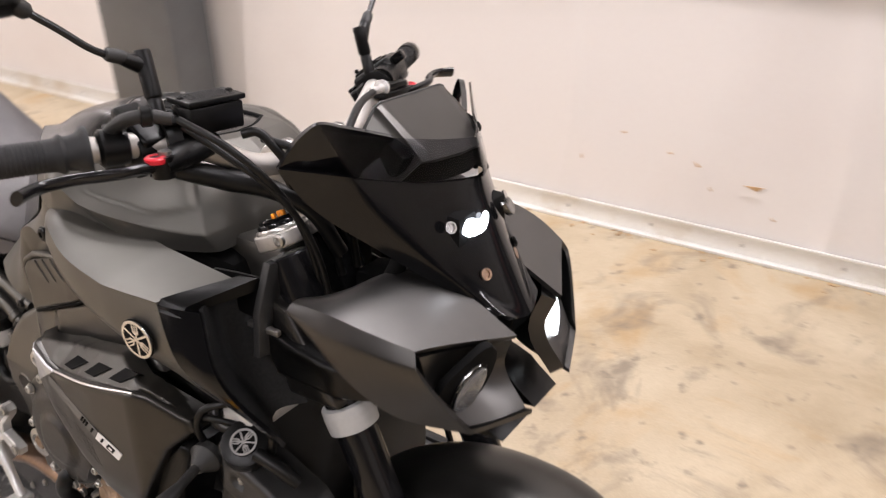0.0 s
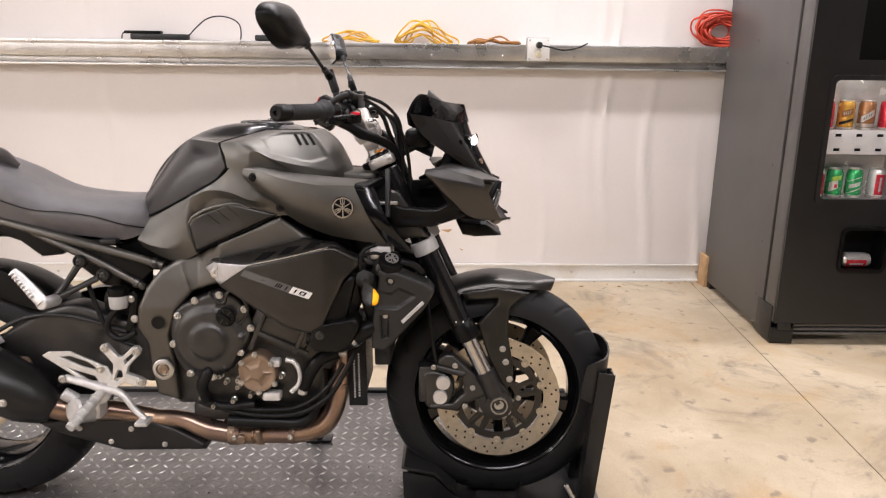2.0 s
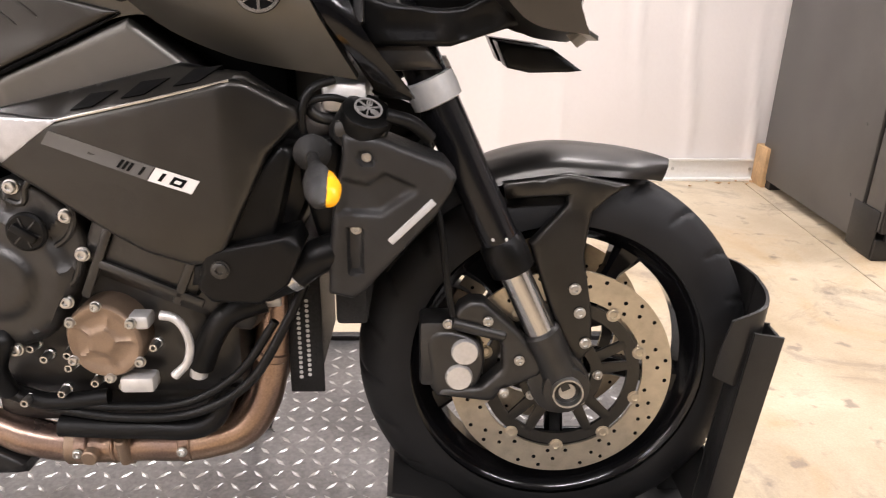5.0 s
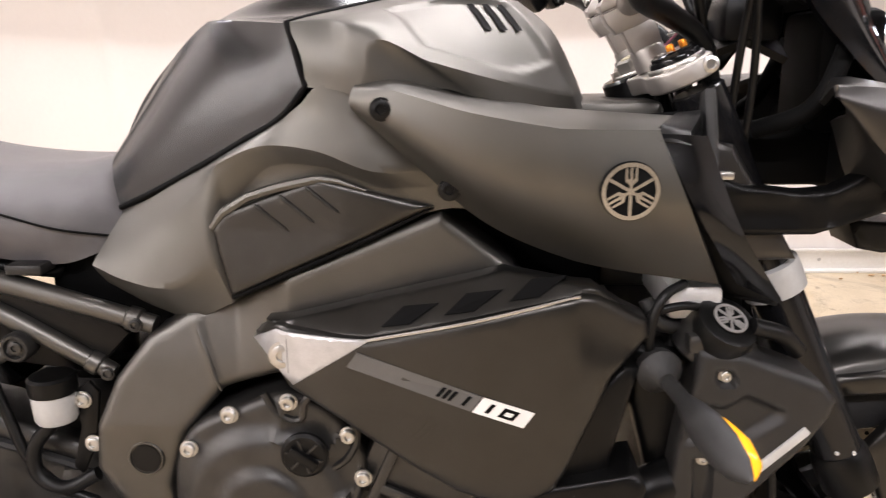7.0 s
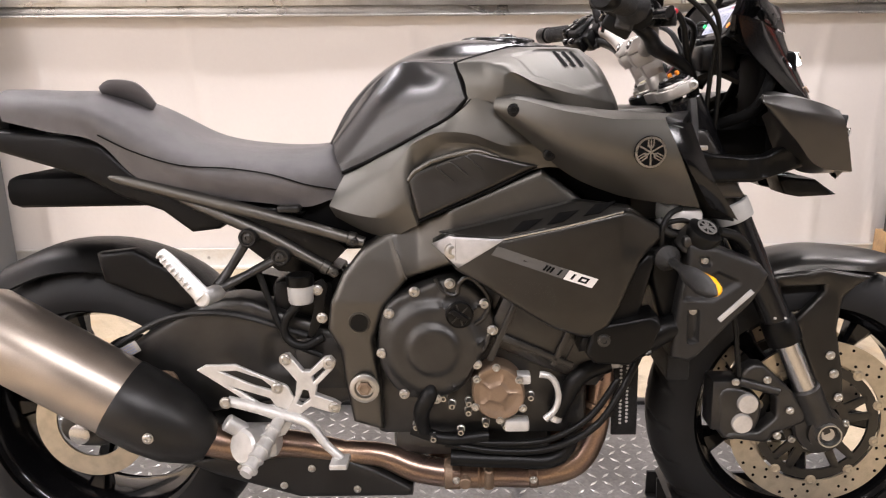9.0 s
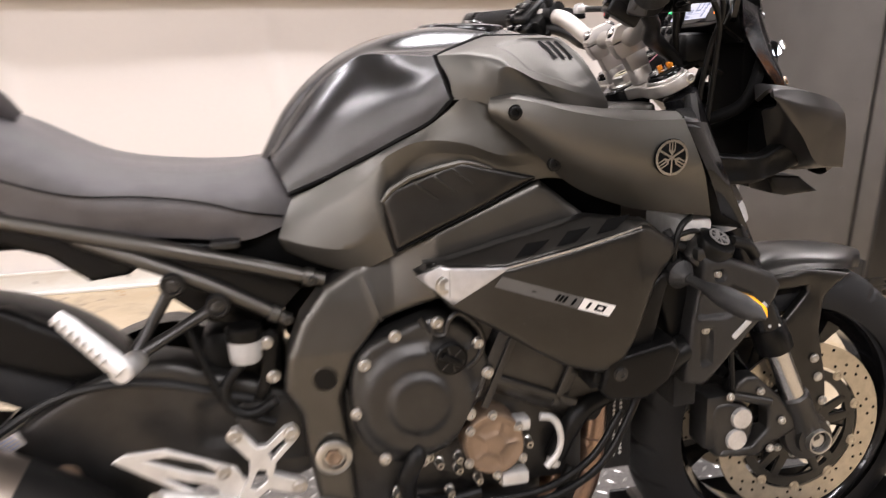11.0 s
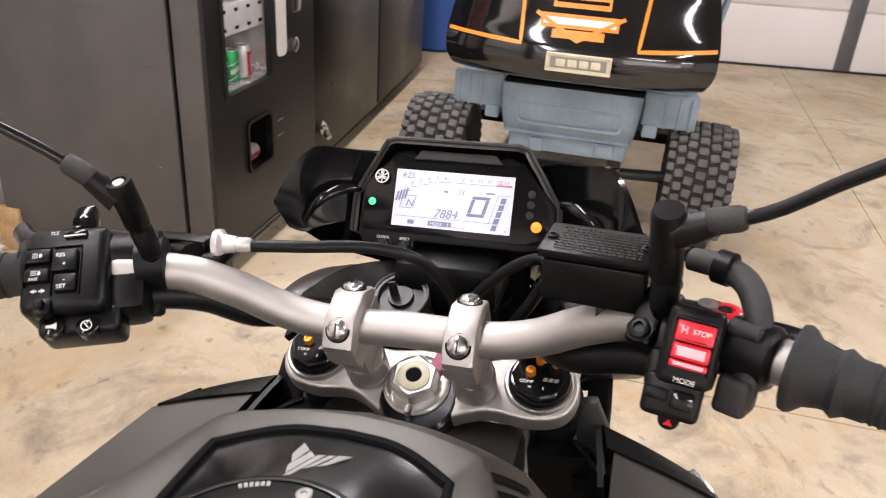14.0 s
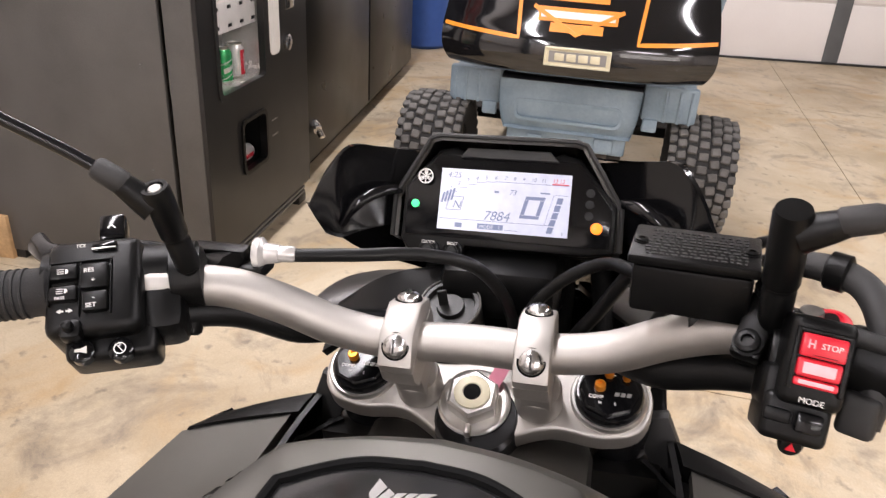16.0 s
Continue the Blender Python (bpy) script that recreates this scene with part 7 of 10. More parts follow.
def tank_mark(blades):
    """The grey mark of five slanting blades, lying flat ahead of the cap."""
    o = basis((-0.497, 0.004, 1.0107), (0, -1, 0), (0.975, 0, -0.22)) @ Matrix.Diagonal((0.60, 1.05, 0.7, 1))
    bm = bmesh.new()
    for q in blades:
        bm = join(bm, moved(prism(q, -0.0012, -0.0006, 0), o @ pose(0, 0, 0, -90, 0, 0)))
    return bm


part("tank_mark", tank_mark([[(-0.0235, 0.012), (-0.0130, 0.0055), (-0.0195, -0.010), (-0.0255, -0.002)], [(-0.0105, 0.0045), (-0.0035, 0.0005), (-0.0165, -0.021), (-0.0205, -0.013)], [(-0.0015, 0.0015), (0.0065, 0.0030), (-0.0110, -0.022), (-0.0165, -0.024)], [(0.0090, 0.0030), (0.0165, 0.0040), (0.0035, -0.010), (-0.0040, -0.014)], [(0.0190, 0.0045), (0.0320, 0.0060), (0.0160, -0.006), (0.0065, -0.010)]]), M_GREYPRINT, tank, "grey blade-shaped tank mark")

# cover round the tank
side_rows = [
    [(-0.870, -0.111, 0.793), (-0.884, -0.132, 0.764), (-0.893, -0.146, 0.743), (-0.884, -0.136, 0.722)],
    [(-0.828, -0.130, 0.812), (-0.842, -0.150, 0.772), (-0.852, -0.164, 0.732), (-0.832, -0.140, 0.695)],
    [(-0.796, -0.141, 0.829), (-0.795, -0.162, 0.798), (-0.798, -0.177, 0.728), (-0.792, -0.152, 0.688)],
    [(-0.768, -0.150, 0.843), (-0.762, -0.174, 0.826), (-0.752, -0.184, 0.760), (-0.738, -0.178, 0.712)],
    [(-0.748, -0.157, 0.854), (-0.742, -0.180, 0.850), (-0.738, -0.171, 0.795), (-0.724, -0.171, 0.722)],
    [(-0.700, -0.173, 0.880), (-0.700, -0.188, 0.868), (-0.694, -0.177, 0.845), (-0.665, -0.180, 0.754)],
    [(-0.656, -0.1878, 0.907), (-0.645, -0.202, 0.866), (-0.640, -0.188, 0.848), (-0.595, -0.186, 0.782)],
    [(-0.638, -0.1940, 0.923), (-0.585, -0.207, 0.846), (-0.578, -0.194, 0.830), (-0.520, -0.186, 0.808)],
    [(-0.572, -0.1965, 0.900), (-0.535, -0.196, 0.848), (-0.520, -0.190, 0.830), (-0.470, -0.180, 0.800)],
]
side_wu = {3: [0.2, 0.8, 0.9, 0.9], 4: [0, 0.6, 0.9, 0.9]}
side_wv = {1: [0.3, 0.3, 0.3, 0.5, 0.8, 0.8, 0.8, 0.8, 0.3], 2: [0.8, 0.8, 0.8, 0.2, 0.6, 0.8, 0.8, 0.8, 0.3]}
top_rows = [
    [(-0.650, -0.189, 0.922), (-0.625, -0.197, 0.920), (-0.600, -0.203, 0.912), (-0.575, -0.200, 0.895)],
    [(-0.652, -0.187, 0.945), (-0.622, -0.198, 0.945), (-0.592, -0.206, 0.938), (-0.555, -0.198, 0.905)],
    [(-0.668, -0.171, 0.980), (-0.625, -0.182, 0.980), (-0.588, -0.206, 0.960), (-0.535, -0.194, 0.918)],
    [(-0.622, -0.125, 0.994), (-0.575, -0.150, 0.991), (-0.535, -0.203, 0.943), (-0.485, -0.182, 0.906)],
    [(-0.577, -0.079, 1.007), (-0.528, -0.115, 1.001), (-0.462, -0.170, 0.922), (-0.430, -0.150, 0.890)],
    [(-0.492, -0.074, 1.007), (-0.462, -0.086, 1.001), (-0.400, -0.124, 0.908), (-0.390, -0.112, 0.884)],
    [(-0.468, -0.035, 1.006), (-0.450, -0.042, 1.003), (-0.388, -0.060, 0.920), (-0.378, -0.055, 0.895)],
    [(-0.463, 0.0, 1.005), (-0.445, 0.0, 1.003), (-0.384, 0.0, 0.925), (-0.374, 0.0, 0.900)],
]
facet_line = [(-0.612, -0.200, 0.917), (-0.607, -0.203, 0.942), (-0.606, -0.197, 0.974), (-0.556, -0.178, 0.973), (-0.496, -0.145, 0.968), (-0.430, -0.106, 0.966), (-0.417, -0.052, 0.974), (-0.413, 0.0, 0.978)]
top_rows = [q[:2] + [m] + q[2:] for q, m in zip(top_rows, facet_line)]
top_wu = {2: [0.9, 0.5, 0.3, 0.2, 0], 4: [0.9, 0.5, 0.2, 0.1, 0], 5: [0.9, 0.6, 0.5, 0.6, 0.4]}
top_wv = {1: [0, 0, 0.2, 0.3, 0.3, 0.7, 0.8, 0.8], 3: [0.2, 0.5, 0.9, 0.9, 0.9, 0.8, 0.5, 0.3]}
for s in (-1, 1):
    for nm, rows in (("side_cover", side_rows), ("shoulder_cover", top_rows)):
        if nm == "shoulder_cover":
            bm = skin(rows, 14, 14, 0.008, 0, top_wu, top_wv, sunk([(2.95, 0.95), (4.92, 1.05), (4.95, 2.45), (4.2, 2.72), (3.05, 2.55)], 0.0030, 0.05))
        else:
            bm = skin(rows, 10, 10, 0.008, 0, side_wu, side_wv)
        ob = part(nm, bm if s < 0 else mirrored(bm), M_COVER, bike, "matte metallic grey tank cover")
        if nm == "shoulder_cover":
            shoulder = ob
    # seam strip between tank and cover
    line = spline([r[4] for r in pad_rows], 6) + spline([r[3] for r in dome_rows[5:]] + [(-0.470, -0.035, 1.003), (-0.4645, 0.0, 1.002)], 6, False, [1, 0.9, 0.9, 0, 0])
    part("seam", tube([(x, s * -y, z + 0.0008) for x, y, z in line], 0.0034, 8, smooth=False), M_DARK, bike, "dark gap round the tank")
    # dark knee insert with three ribs
    ins = [(-0.751, 0.789), (-0.738, 0.805), (-0.652, 0.836), (-0.640, 0.838), (-0.598, 0.827), (-0.535, 0.811), (-0.60, 0.781), (-0.735, 0.722)]

    def ins_y(x, z):
        return -0.1790 - 0.09 * (x + 0.751) * (1 if x < -0.62 else 0) - (0.0118 if x >= -0.62 else 0) - 0.09 * max(0, 0.79 - z)

    bm = panel(ins, ins_y, 0.012, 0.006, 0.005, 0.006)
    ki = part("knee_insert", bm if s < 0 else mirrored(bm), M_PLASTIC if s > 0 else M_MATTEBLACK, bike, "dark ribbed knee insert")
    # bevel in the paler cover paint, so its colour carries the edge highlight
    edge = [(x, s * -(ins_y(x, z) - 0.0022), z) for x, z in ins[:5]]
    part("insert_bevel", tube(edge, [0.0034, 0.0048, 0.0048, 0.0036, 0.0012], 8, 3), M_COVER, ki)
    edge = [(x, s * -(ins_y(x, z) + 0.002), z - 0.002) for x, z in ins[5:]]
    part("insert_gap", tube(edge, [0.0012, 0.0036, 0.0030], 8, 3), M_DARK, ki)
    for k in range(3):
        x0, z0 = -0.706 + 0.025 * k, 0.8135 + 0.0090 * k
        line = [(x0 + 0.78 * t, s * -(ins_y(x0 + 0.78 * t, z0 - 0.62 * t) - 0.0048), z0 - 0.62 * t) for t in (0.0, 0.004, 0.020, 0.038, 0.042)]
        part("rib", tube(line, [0.0010, 0.0022, 0.0019, 0.0016, 0.0005], 8, 3), M_MATTEBLACK, ki)
    # vent facet with slots
    for k in range(3):
        u0 = 4.30 + 0.22 * k
        sl = patch_on(top_rows, [(u0, 1.12), (u0 + 0.10, 1.10), (u0 + 0.03, 1.85), (u0 - 0.07, 1.87)], -0.0022, 4, 10, top_wu, top_wv)
        part("vent_slot", sl if s < 0 else mirrored(sl), M_DARK, shoulder)

# added black blocks keep the gaps below seat and tank dark
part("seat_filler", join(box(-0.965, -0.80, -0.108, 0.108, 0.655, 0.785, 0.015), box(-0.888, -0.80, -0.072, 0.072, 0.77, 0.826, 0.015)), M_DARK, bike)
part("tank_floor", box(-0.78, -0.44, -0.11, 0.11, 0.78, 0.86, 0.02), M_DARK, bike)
# air scoops
scoop_rows = [
    [(-0.600, -0.190, 0.925), (-0.604, -0.208, 0.921), (-0.607, -0.212, 0.908), (-0.598, -0.200, 0.893)],
    [(-0.575, -0.180, 0.932), (-0.568, -0.232, 0.920), (-0.570, -0.236, 0.895), (-0.560, -0.212, 0.862)],
    [(-0.500, -0.165, 0.914), (-0.505, -0.254, 0.903), (-0.498, -0.254, 0.855), (-0.482, -0.205, 0.795)],
    [(-0.430, -0.163, 0.900), (-0.425, -0.259, 0.888), (-0.415, -0.260, 0.835), (-0.405, -0.208, 0.762)],
    [(-0.307, -0.163, 0.890), (-0.342, -0.2475, 0.885), (-0.314, -0.252, 0.820), (-0.272, -0.209, 0.739)],
]
scoop_wu = {1: 0.3, 3: [0.6, 0.7, 0.6, 0.3]}
scoop_wv = {1: [0, 0.6, 0.8, 0.85, 0.9], 2: [0, 0, 0.1, 0.2, 0.3]}
lip_rows = [
    [(-0.3425, -0.2478, 0.882), (-0.309, -0.2528, 0.817), (-0.256, -0.2115, 0.740)],
    [(-0.320, -0.2405, 0.880), (-0.288, -0.2460, 0.811), (-0.229, -0.2075, 0.727)],
    [(-0.296, -0.2270, 0.877), (-0.268, -0.2360, 0.805), (-0.207, -0.2030, 0.716)],
]
throat = [(-0.280, -0.130, 0.872), (-0.262, -0.130, 0.800), (-0.230, -0.134, 0.730)]
for s in (-1, 1):
    bm = skin(scoop_rows, 10, 10, 0.010, 0, scoop_wu, scoop_wv)
    sc = part("air_scoop", bm if s < 0 else mirrored(bm), M_COVER, bike, "matte metallic grey air scoop with a round badge")
    bm = skin(lip_rows, 6, 8, 0.006, 0)
    part("scoop_lip", bm if s < 0 else mirrored(bm), M_GLOSS, sc, "gloss black scoop lip")
    back = [(x - 0.004, y + 0.008, z) for x, y, z in lip_rows[2]]
    mesh = skin([back, [tuple((Vector(a) + Vector(b)) / 2 + Vector((-0.036, 0, 0))) for a, b in zip(back, throat)], throat], 5, 6, 0.004)
    part("intake_mesh", mesh if s < 0 else mirrored(mesh), M_MESH, sc, "black intake mesh")
    plate = skin([[(-0.306, -0.157, 0.8925), (-0.322, -0.200, 0.8915), (-0.340, -0.242, 0.8885), (-0.342, -0.2495, 0.876)], [(-0.294, -0.155, 0.8935), (-0.309, -0.197, 0.8905), (-0.326, -0.237, 0.8850), (-0.327, -0.2465, 0.874)], [(-0.281, -0.152, 0.8945), (-0.296, -0.194, 0.8885), (-0.312, -0.231, 0.8815), (-0.313, -0.2405, 0.871)]], 5, 5, 0.016, 0, None, {2: 0.9})
    part("lip_top", plate if s < 0 else mirrored(plate), M_PLASTIC, sc, "black top of the scoop lip")
    cheek = skin([[(-0.350, -0.158, 0.890), (-0.352, -0.160, 0.870), (-0.350, -0.162, 0.850)], [(-0.312, -0.154, 0.893), (-0.312, -0.157, 0.868), (-0.310, -0.160, 0.846)], [(-0.281, -0.150, 0.894), (-0.278, -0.154, 0.866), (-0.272, -0.157, 0.842)]], 4, 4, 0.005)
    part("lip_cheek", cheek if s < 0 else mirrored(cheek), M_PLASTIC, sc)
    bolts(sc, [(-0.576, s * 0.233, 0.904), (-0.519, s * 0.222, 0.832)], (0, s, 0), 0.0085, 0.005, M_PLASTIC)
    if s < 0:
        emblem(sc, (-0.367, -0.2598, 0.836), (0.995, 0.05, 0), (0.02, -0.04, 1), 0.0245)
# wedge bracket between scoop and lamp pods
for s in (-1, 1):
    duct = prism([(0.127, 0.910), (0.145, 0.914), (0.168, 0.856), (0.173, 0.800), (0.146, 0.795), (0.147, 0.837), (0.129, 0.876)], -0.006, 0.006, 0.003)
    duct = moved(duct, Matrix(((0, 1, 0, -0.272), (-1, 0, 0, 0), (0, 0, 1, 0), (0, 0, 0, 1))))
    part("duct_bracket", duct if s < 0 else mirrored(duct), M_GRAIN, bike, "dark plastic duct bracket")
    br = [(-0.295, 0.845), (-0.238, 0.822), (-0.180, 0.815), (-0.150, 0.817), (-0.108, 0.838), (-0.085, 0.797), (-0.165, 0.772), (-0.258, 0.772)]
    b = panel(br, lambda x, z: -0.150 + 0.05 * max(0, x + 0.15), 0.02, 0.006, 0.006, 0.008, lambda x, z: -0.003 if (-0.245 < x < -0.178 and 0.782 < z < 0.808) or (-0.158 < x < -0.105 and 0.785 < z - 0.25 * (x + 0.13) < 0.815) else 0)
    stay = part("cowl_stay", b if s < 0 else mirrored(b), M_PLASTIC, bike, "black moulded cowl stay")
    part("stay_trim", box(-0.298, -0.248, min(s * 0.152, s * 0.16), max(s * 0.152, s * 0.16), 0.828, 0.836, 0.002), M_SILVER, stay)
    inner = panel([(-0.30, 0.87), (-0.245, 0.86), (-0.175, 0.745), (-0.25, 0.742)], lambda x, z: -0.14, 0.05, 0.008, 0.006)
    part("inner_panel", inner if s < 0 else mirrored(inner), M_POD, stay)

# lower side fairing
fair = [(-0.712, 0.688), (-0.682, 0.706), (-0.594, 0.700), (-0.403, 0.744), (-0.388, 0.741), (-0.340, 0.712), (-0.336, 0.695), (-0.372, 0.661), (-0.424, 0.552), (-0.450, 0.534), (-0.465, 0.533), (-0.515, 0.550), (-0.623, 0.619), (-0.672, 0.645)]


def fair_y(x, z):
    """The outer face of the fairing: it swells quickly behind its rear tip and turns in ahead of its ridge."""
    y = -float(np.interp(x, [-0.715, -0.672, -0.62, -0.56, -0.50, -0.41, -0.335], [0.192, 0.228, 0.2425, 0.250, 0.2545, 0.2545, 0.223]))
    return y + 0.15 * max(0, 0.575 - z)


for s in (-1, 1):
    b = panel(fair, fair_y, 0.03, 0.007, 0.007, 0.010)
    fp = part("side_fairing", b if s < 0 else mirrored(b), M_MATTEBLACK, bike, "satin black lower side fairing")
    deck = panel([(-0.700, 0.702), (-0.585, 0.729), (-0.470, 0.757), (-0.392, 0.749), (-0.36, 0.725), (-0.403, 0.742), (-0.594, 0.700), (-0.68, 0.700)], lambda x, z: fair_y(x, z) + 0.004 + 1.1 * max(0, z - 0.70 - 0.23 * max(0, x + 0.594)), 0.02, 0.003, 0.003, 0.008)
    part("fairing_deck", deck if s < 0 else mirrored(deck), M_MATTEBLACK, fp)
    def deck_y(x, z):
        return fair_y(x, z) + 0.0002 + 1.1 * max(0, z - 0.70 - 0.23 * max(0, x + 0.594))

    for x0 in (-0.57, -0.512, -0.454):
        z0 = 0.7135 + 0.23 * (x0 + 0.55)
        q = [(x0 - 0.012, z0), (x0 + 0.014, z0 + 0.0045), (x0 + 0.040, z0 + 0.021), (x0 + 0.008, z0 + 0.0165)]
        vent = bmesh.new()
        hi = [vent.verts.new((x, deck_y(x, z) - 0.0008, z + 0.0008)) for x, z in q]
        lo = [vent.verts.new((x, deck_y(x, z) + 0.006, z - 0.004)) for x, z in q]
        vent.faces.new(hi)
        for a in range(4):
            vent.faces.new((hi[a], hi[a - 1], lo[a - 1], lo[a]))
        part("fairing_vent", vent if s < 0 else mirrored(vent), M_DARK, fp, smooth=False)
    grille = panel([(-0.626, 0.642), (-0.535, 0.634), (-0.514, 0.624), (-0.494, 0.578), (-0.556, 0.603)], lambda x, z: fair_y(x, z) - 0.0052, 0.004, 0.001, 0.001, 0.010)
    gr = part("fairing_grille", grille if s < 0 else mirrored(grille), M_DARK, fp, "fine black mesh grille")
    mesh_bm = bmesh.new()
    for k in range(-26, 27):
        for w in (1, -1):
            seg = []
            for t in range(-30, 31):
                x, z = -0.560 + 0.0042 * k + w * 0.001 * t * 1.5, 0.612 + 0.001 * t * 1.5
                if inside(x, z, [(-0.617, 0.639), (-0.536, 0.631), (-0.517, 0.622), (-0.499, 0.583), (-0.556, 0.606)]):
                    seg.append((x, s * -(fair_y(x, z) - 0.0068), z))
            if len(seg) > 2:
                mesh_bm = join(mesh_bm, tube([seg[0], seg[-1]], 0.00045, 4, smooth=False))
    part("grille_wire", mesh_bm, M_MATTEBLACK, gr)["kind"] = "stuff"
    if s < 0:
        lift = 0.0085
        part("silver_corner", panel([(-0.712, 0.685), (-0.683, 0.702), (-0.592, 0.7005), (-0.668, 0.650)], lambda x, z: fair_y(x, z) - 0.0072, 0.003, 0.001, 0.0012, 0.012), M_DECAL, fp, "silver fairing corner decal")
        bolts(fp, [(-0.677, -0.229, 0.677)], (0, -1, 0), 0.0115, 0.005)

        def on_fair(u, v):
            """Along the sloping stripe of the fairing: u metres from its rear end, v across it."""
            x, z = -0.6086 + u * 0.947 + v * 0.322, 0.682 - u * 0.322 + v * 0.947
            return Vector((x, fair_y(x, z) - 0.0075, z))

        def patch(u0, u1, v0, v1, material, name, label="", skew=0.0, h=0.0012):
            q = [on_fair(u0 + skew * v0, v0), on_fair(u1 + skew * v0, v0), on_fair(u1 + skew * v1, v1), on_fair(u0 + skew * v1, v1)]
            bm = bmesh.new()
            n = Vector((0, -h, 0))
            lo, hi = [bm.verts.new(p) for p in q], [bm.verts.new(p + n) for p in q]
            bm.faces.new(hi)
            for i in range(4):
                bm.faces.new((lo[i], lo[(i + 1) % 4], hi[(i + 1) % 4], hi[i]))
            part(name, bm, material, fp, label, smooth=False)

        patch(0.0, 0.119, -0.0085, 0.0085, M_STRIPE, "stripe", "dull grey stripe", 0.3)
        patch(0.1205, 0.169, -0.0085, 0.0085, M_WHITE, "stripe", "white stripe end", 0.3)
        for u0, u1 in ((0.084, 0.087), (0.0895, 0.0925), (0.095, 0.098), (0.108, 0.111)):
            patch(u0, u1, -0.0050, 0.0050, M_DARK, "stripe_mark", h=0.0018, skew=0.4)
        patch(0.130, 0.134, -0.0050, 0.0050, M_DARK, "stripe_mark", h=0.0018, skew=0.4)
        patch(0.1425, 0.157, -0.0050, 0.0050, M_DARK, "stripe_mark", h=0.0018, skew=0.4)
        patch(0.1463, 0.1532, -0.0020, 0.0020, M_WHITE, "stripe_mark", h=0.0022, skew=0.4)
        part("edge_trim", tube([(-0.598, fair_y(-0.598, 0.699) - 0.005, 0.699), (-0.50, fair_y(-0.5, 0.72) - 0.006, 0.7205), (-0.405, fair_y(-0.405, 0.743) - 0.004, 0.7425)], 0.0016, 6), M_SILVER, fp)
    lip = panel([(-0.568, 0.583), (-0.530, 0.570), (-0.462, 0.546), (-0.464, 0.538), (-0.495, 0.540), (-0.545, 0.566)], lambda x, z: -0.236, 0.02, 0.003, 0.003, 0.01)
    part("fairing_lip", lip if s < 0 else mirrored(lip), M_CAST, fp, "silver lower fairing lip")
    wing = panel([(-0.425, 0.60), (-0.36, 0.668), (-0.345, 0.665), (-0.385, 0.51), (-0.47, 0.505), (-0.465, 0.53), (-0.43, 0.545)], lambda x, z: -0.236 + 0.1 * (x + 0.42), 0.05, 0.006, 0.005)
    part("fairing_wing", wing if s < 0 else mirrored(wing), M_PLASTIC, fp)

# radiator
rad = part("radiator", box(-0.31, -0.27, -0.19, 0.19, 0.43, 0.72, 0.006), M_MESH, bike, "black radiator core")
part("radiator_top", box(-0.315, -0.262, -0.20, 0.20, 0.70, 0.735, 0.008), M_CAST, rad, "cast radiator tank")
for s in (-1, 1):
    rs = [(-0.292, 0.655), (-0.291, 0.682), (-0.246, 0.676), (-0.174, 0.647), (-0.160, 0.629), (-0.166, 0.612), (-0.186, 0.581), (-0.272, 0.487), (-0.285, 0.480), (-0.313, 0.487), (-0.311, 0.539), (-0.304, 0.594)]

    pocket = sunk([(-0.297, 0.634), (-0.264, 0.627), (-0.243, 0.640), (-0.204, 0.622), (-0.204, 0.612), (-0.247, 0.583), (-0.300, 0.585)], 0.008, 0.009)
    slot = sunk([(-0.291, 0.573), (-0.267, 0.573), (-0.269, 0.514), (-0.290, 0.510)], 0.010, 0.006)
    hole = sunk([(-0.274, 0.662), (-0.258, 0.663), (-0.251, 0.653), (-0.256, 0.643), (-0.270, 0.642), (-0.276, 0.652)], 0.009, 0.006)

    def rs_bump(x, z):
        return pocket(x, z) + slot(x, z) + hole(x, z)

    b = panel(rs, lambda x, z: -0.221, 0.055, 0.008, 0.008, 0.0034, rs_bump)
    rsp = part("radiator_cover", b if s < 0 else mirrored(b), M_COVERPLASTIC, bike, "moulded black radiator side cover")
    bolts(rsp, [(-0.278, s * 0.2190, 0.567), (-0.263, s * 0.2195, 0.653)], (0, s, 0), 0.0055, 0.005, M_BOLT)
    part("reflector", moved(box(-0.036, 0.036, -0.0045, 0.0045, -0.002, 0.002, 0.0015), basis((-0.212, s * 0.2295, 0.578), (0.72, 0.0, 0.69), (-0.69, 0, 0.72))), M_COLLAR, rsp, "pale reflector strip")
    # turn signal
    d = Vector((0.030, s * 0.160, -0.018)).normalized()
    root = Vector((-0.327, s * 0.213, 0.660))
    sig = part("turn_signal", join(lathe([(0.020, 0), (0.022, 0.012), (0.013, 0.022), (0.0085, 0.030)], root, d, 20), tube([root + d * 0.026, root + d * 0.060, root + d * 0.080, root + d * 0.100, root + d * 0.135, root + d * 0.160, root + d * 0.176], [0.0075, 0.0075, 0.012, 0.0155, 0.0165, 0.012, 0.002], 18, 5, flat=0.85)), M_GRAIN, bike, "black turn signal with an amber lens")
    ahead = Vector((0.0085, 0, 0.0))
    part("amber_lens", tube([root + d * 0.085 + ahead * 0.6, root + d * 0.105 + ahead, root + d * 0.135 + ahead * 1.05, root + d * 0.158 + ahead * 0.8, root + d * 0.172 + ahead * 0.4], [0.004, 0.011, 0.0135, 0.0105, 0.002], 16, 5), M_AMBER, sig, "amber turn signal lens")
    gl = panel([(-0.345, 0.665), (-0.295, 0.672), (-0.295, 0.60), (-0.315, 0.50), (-0.345, 0.62)], lambda x, z: -0.19, 0.03, 0.008, 0.008)
    part("radiator_side", gl if s < 0 else mirrored(gl), M_PLASTIC, bike)
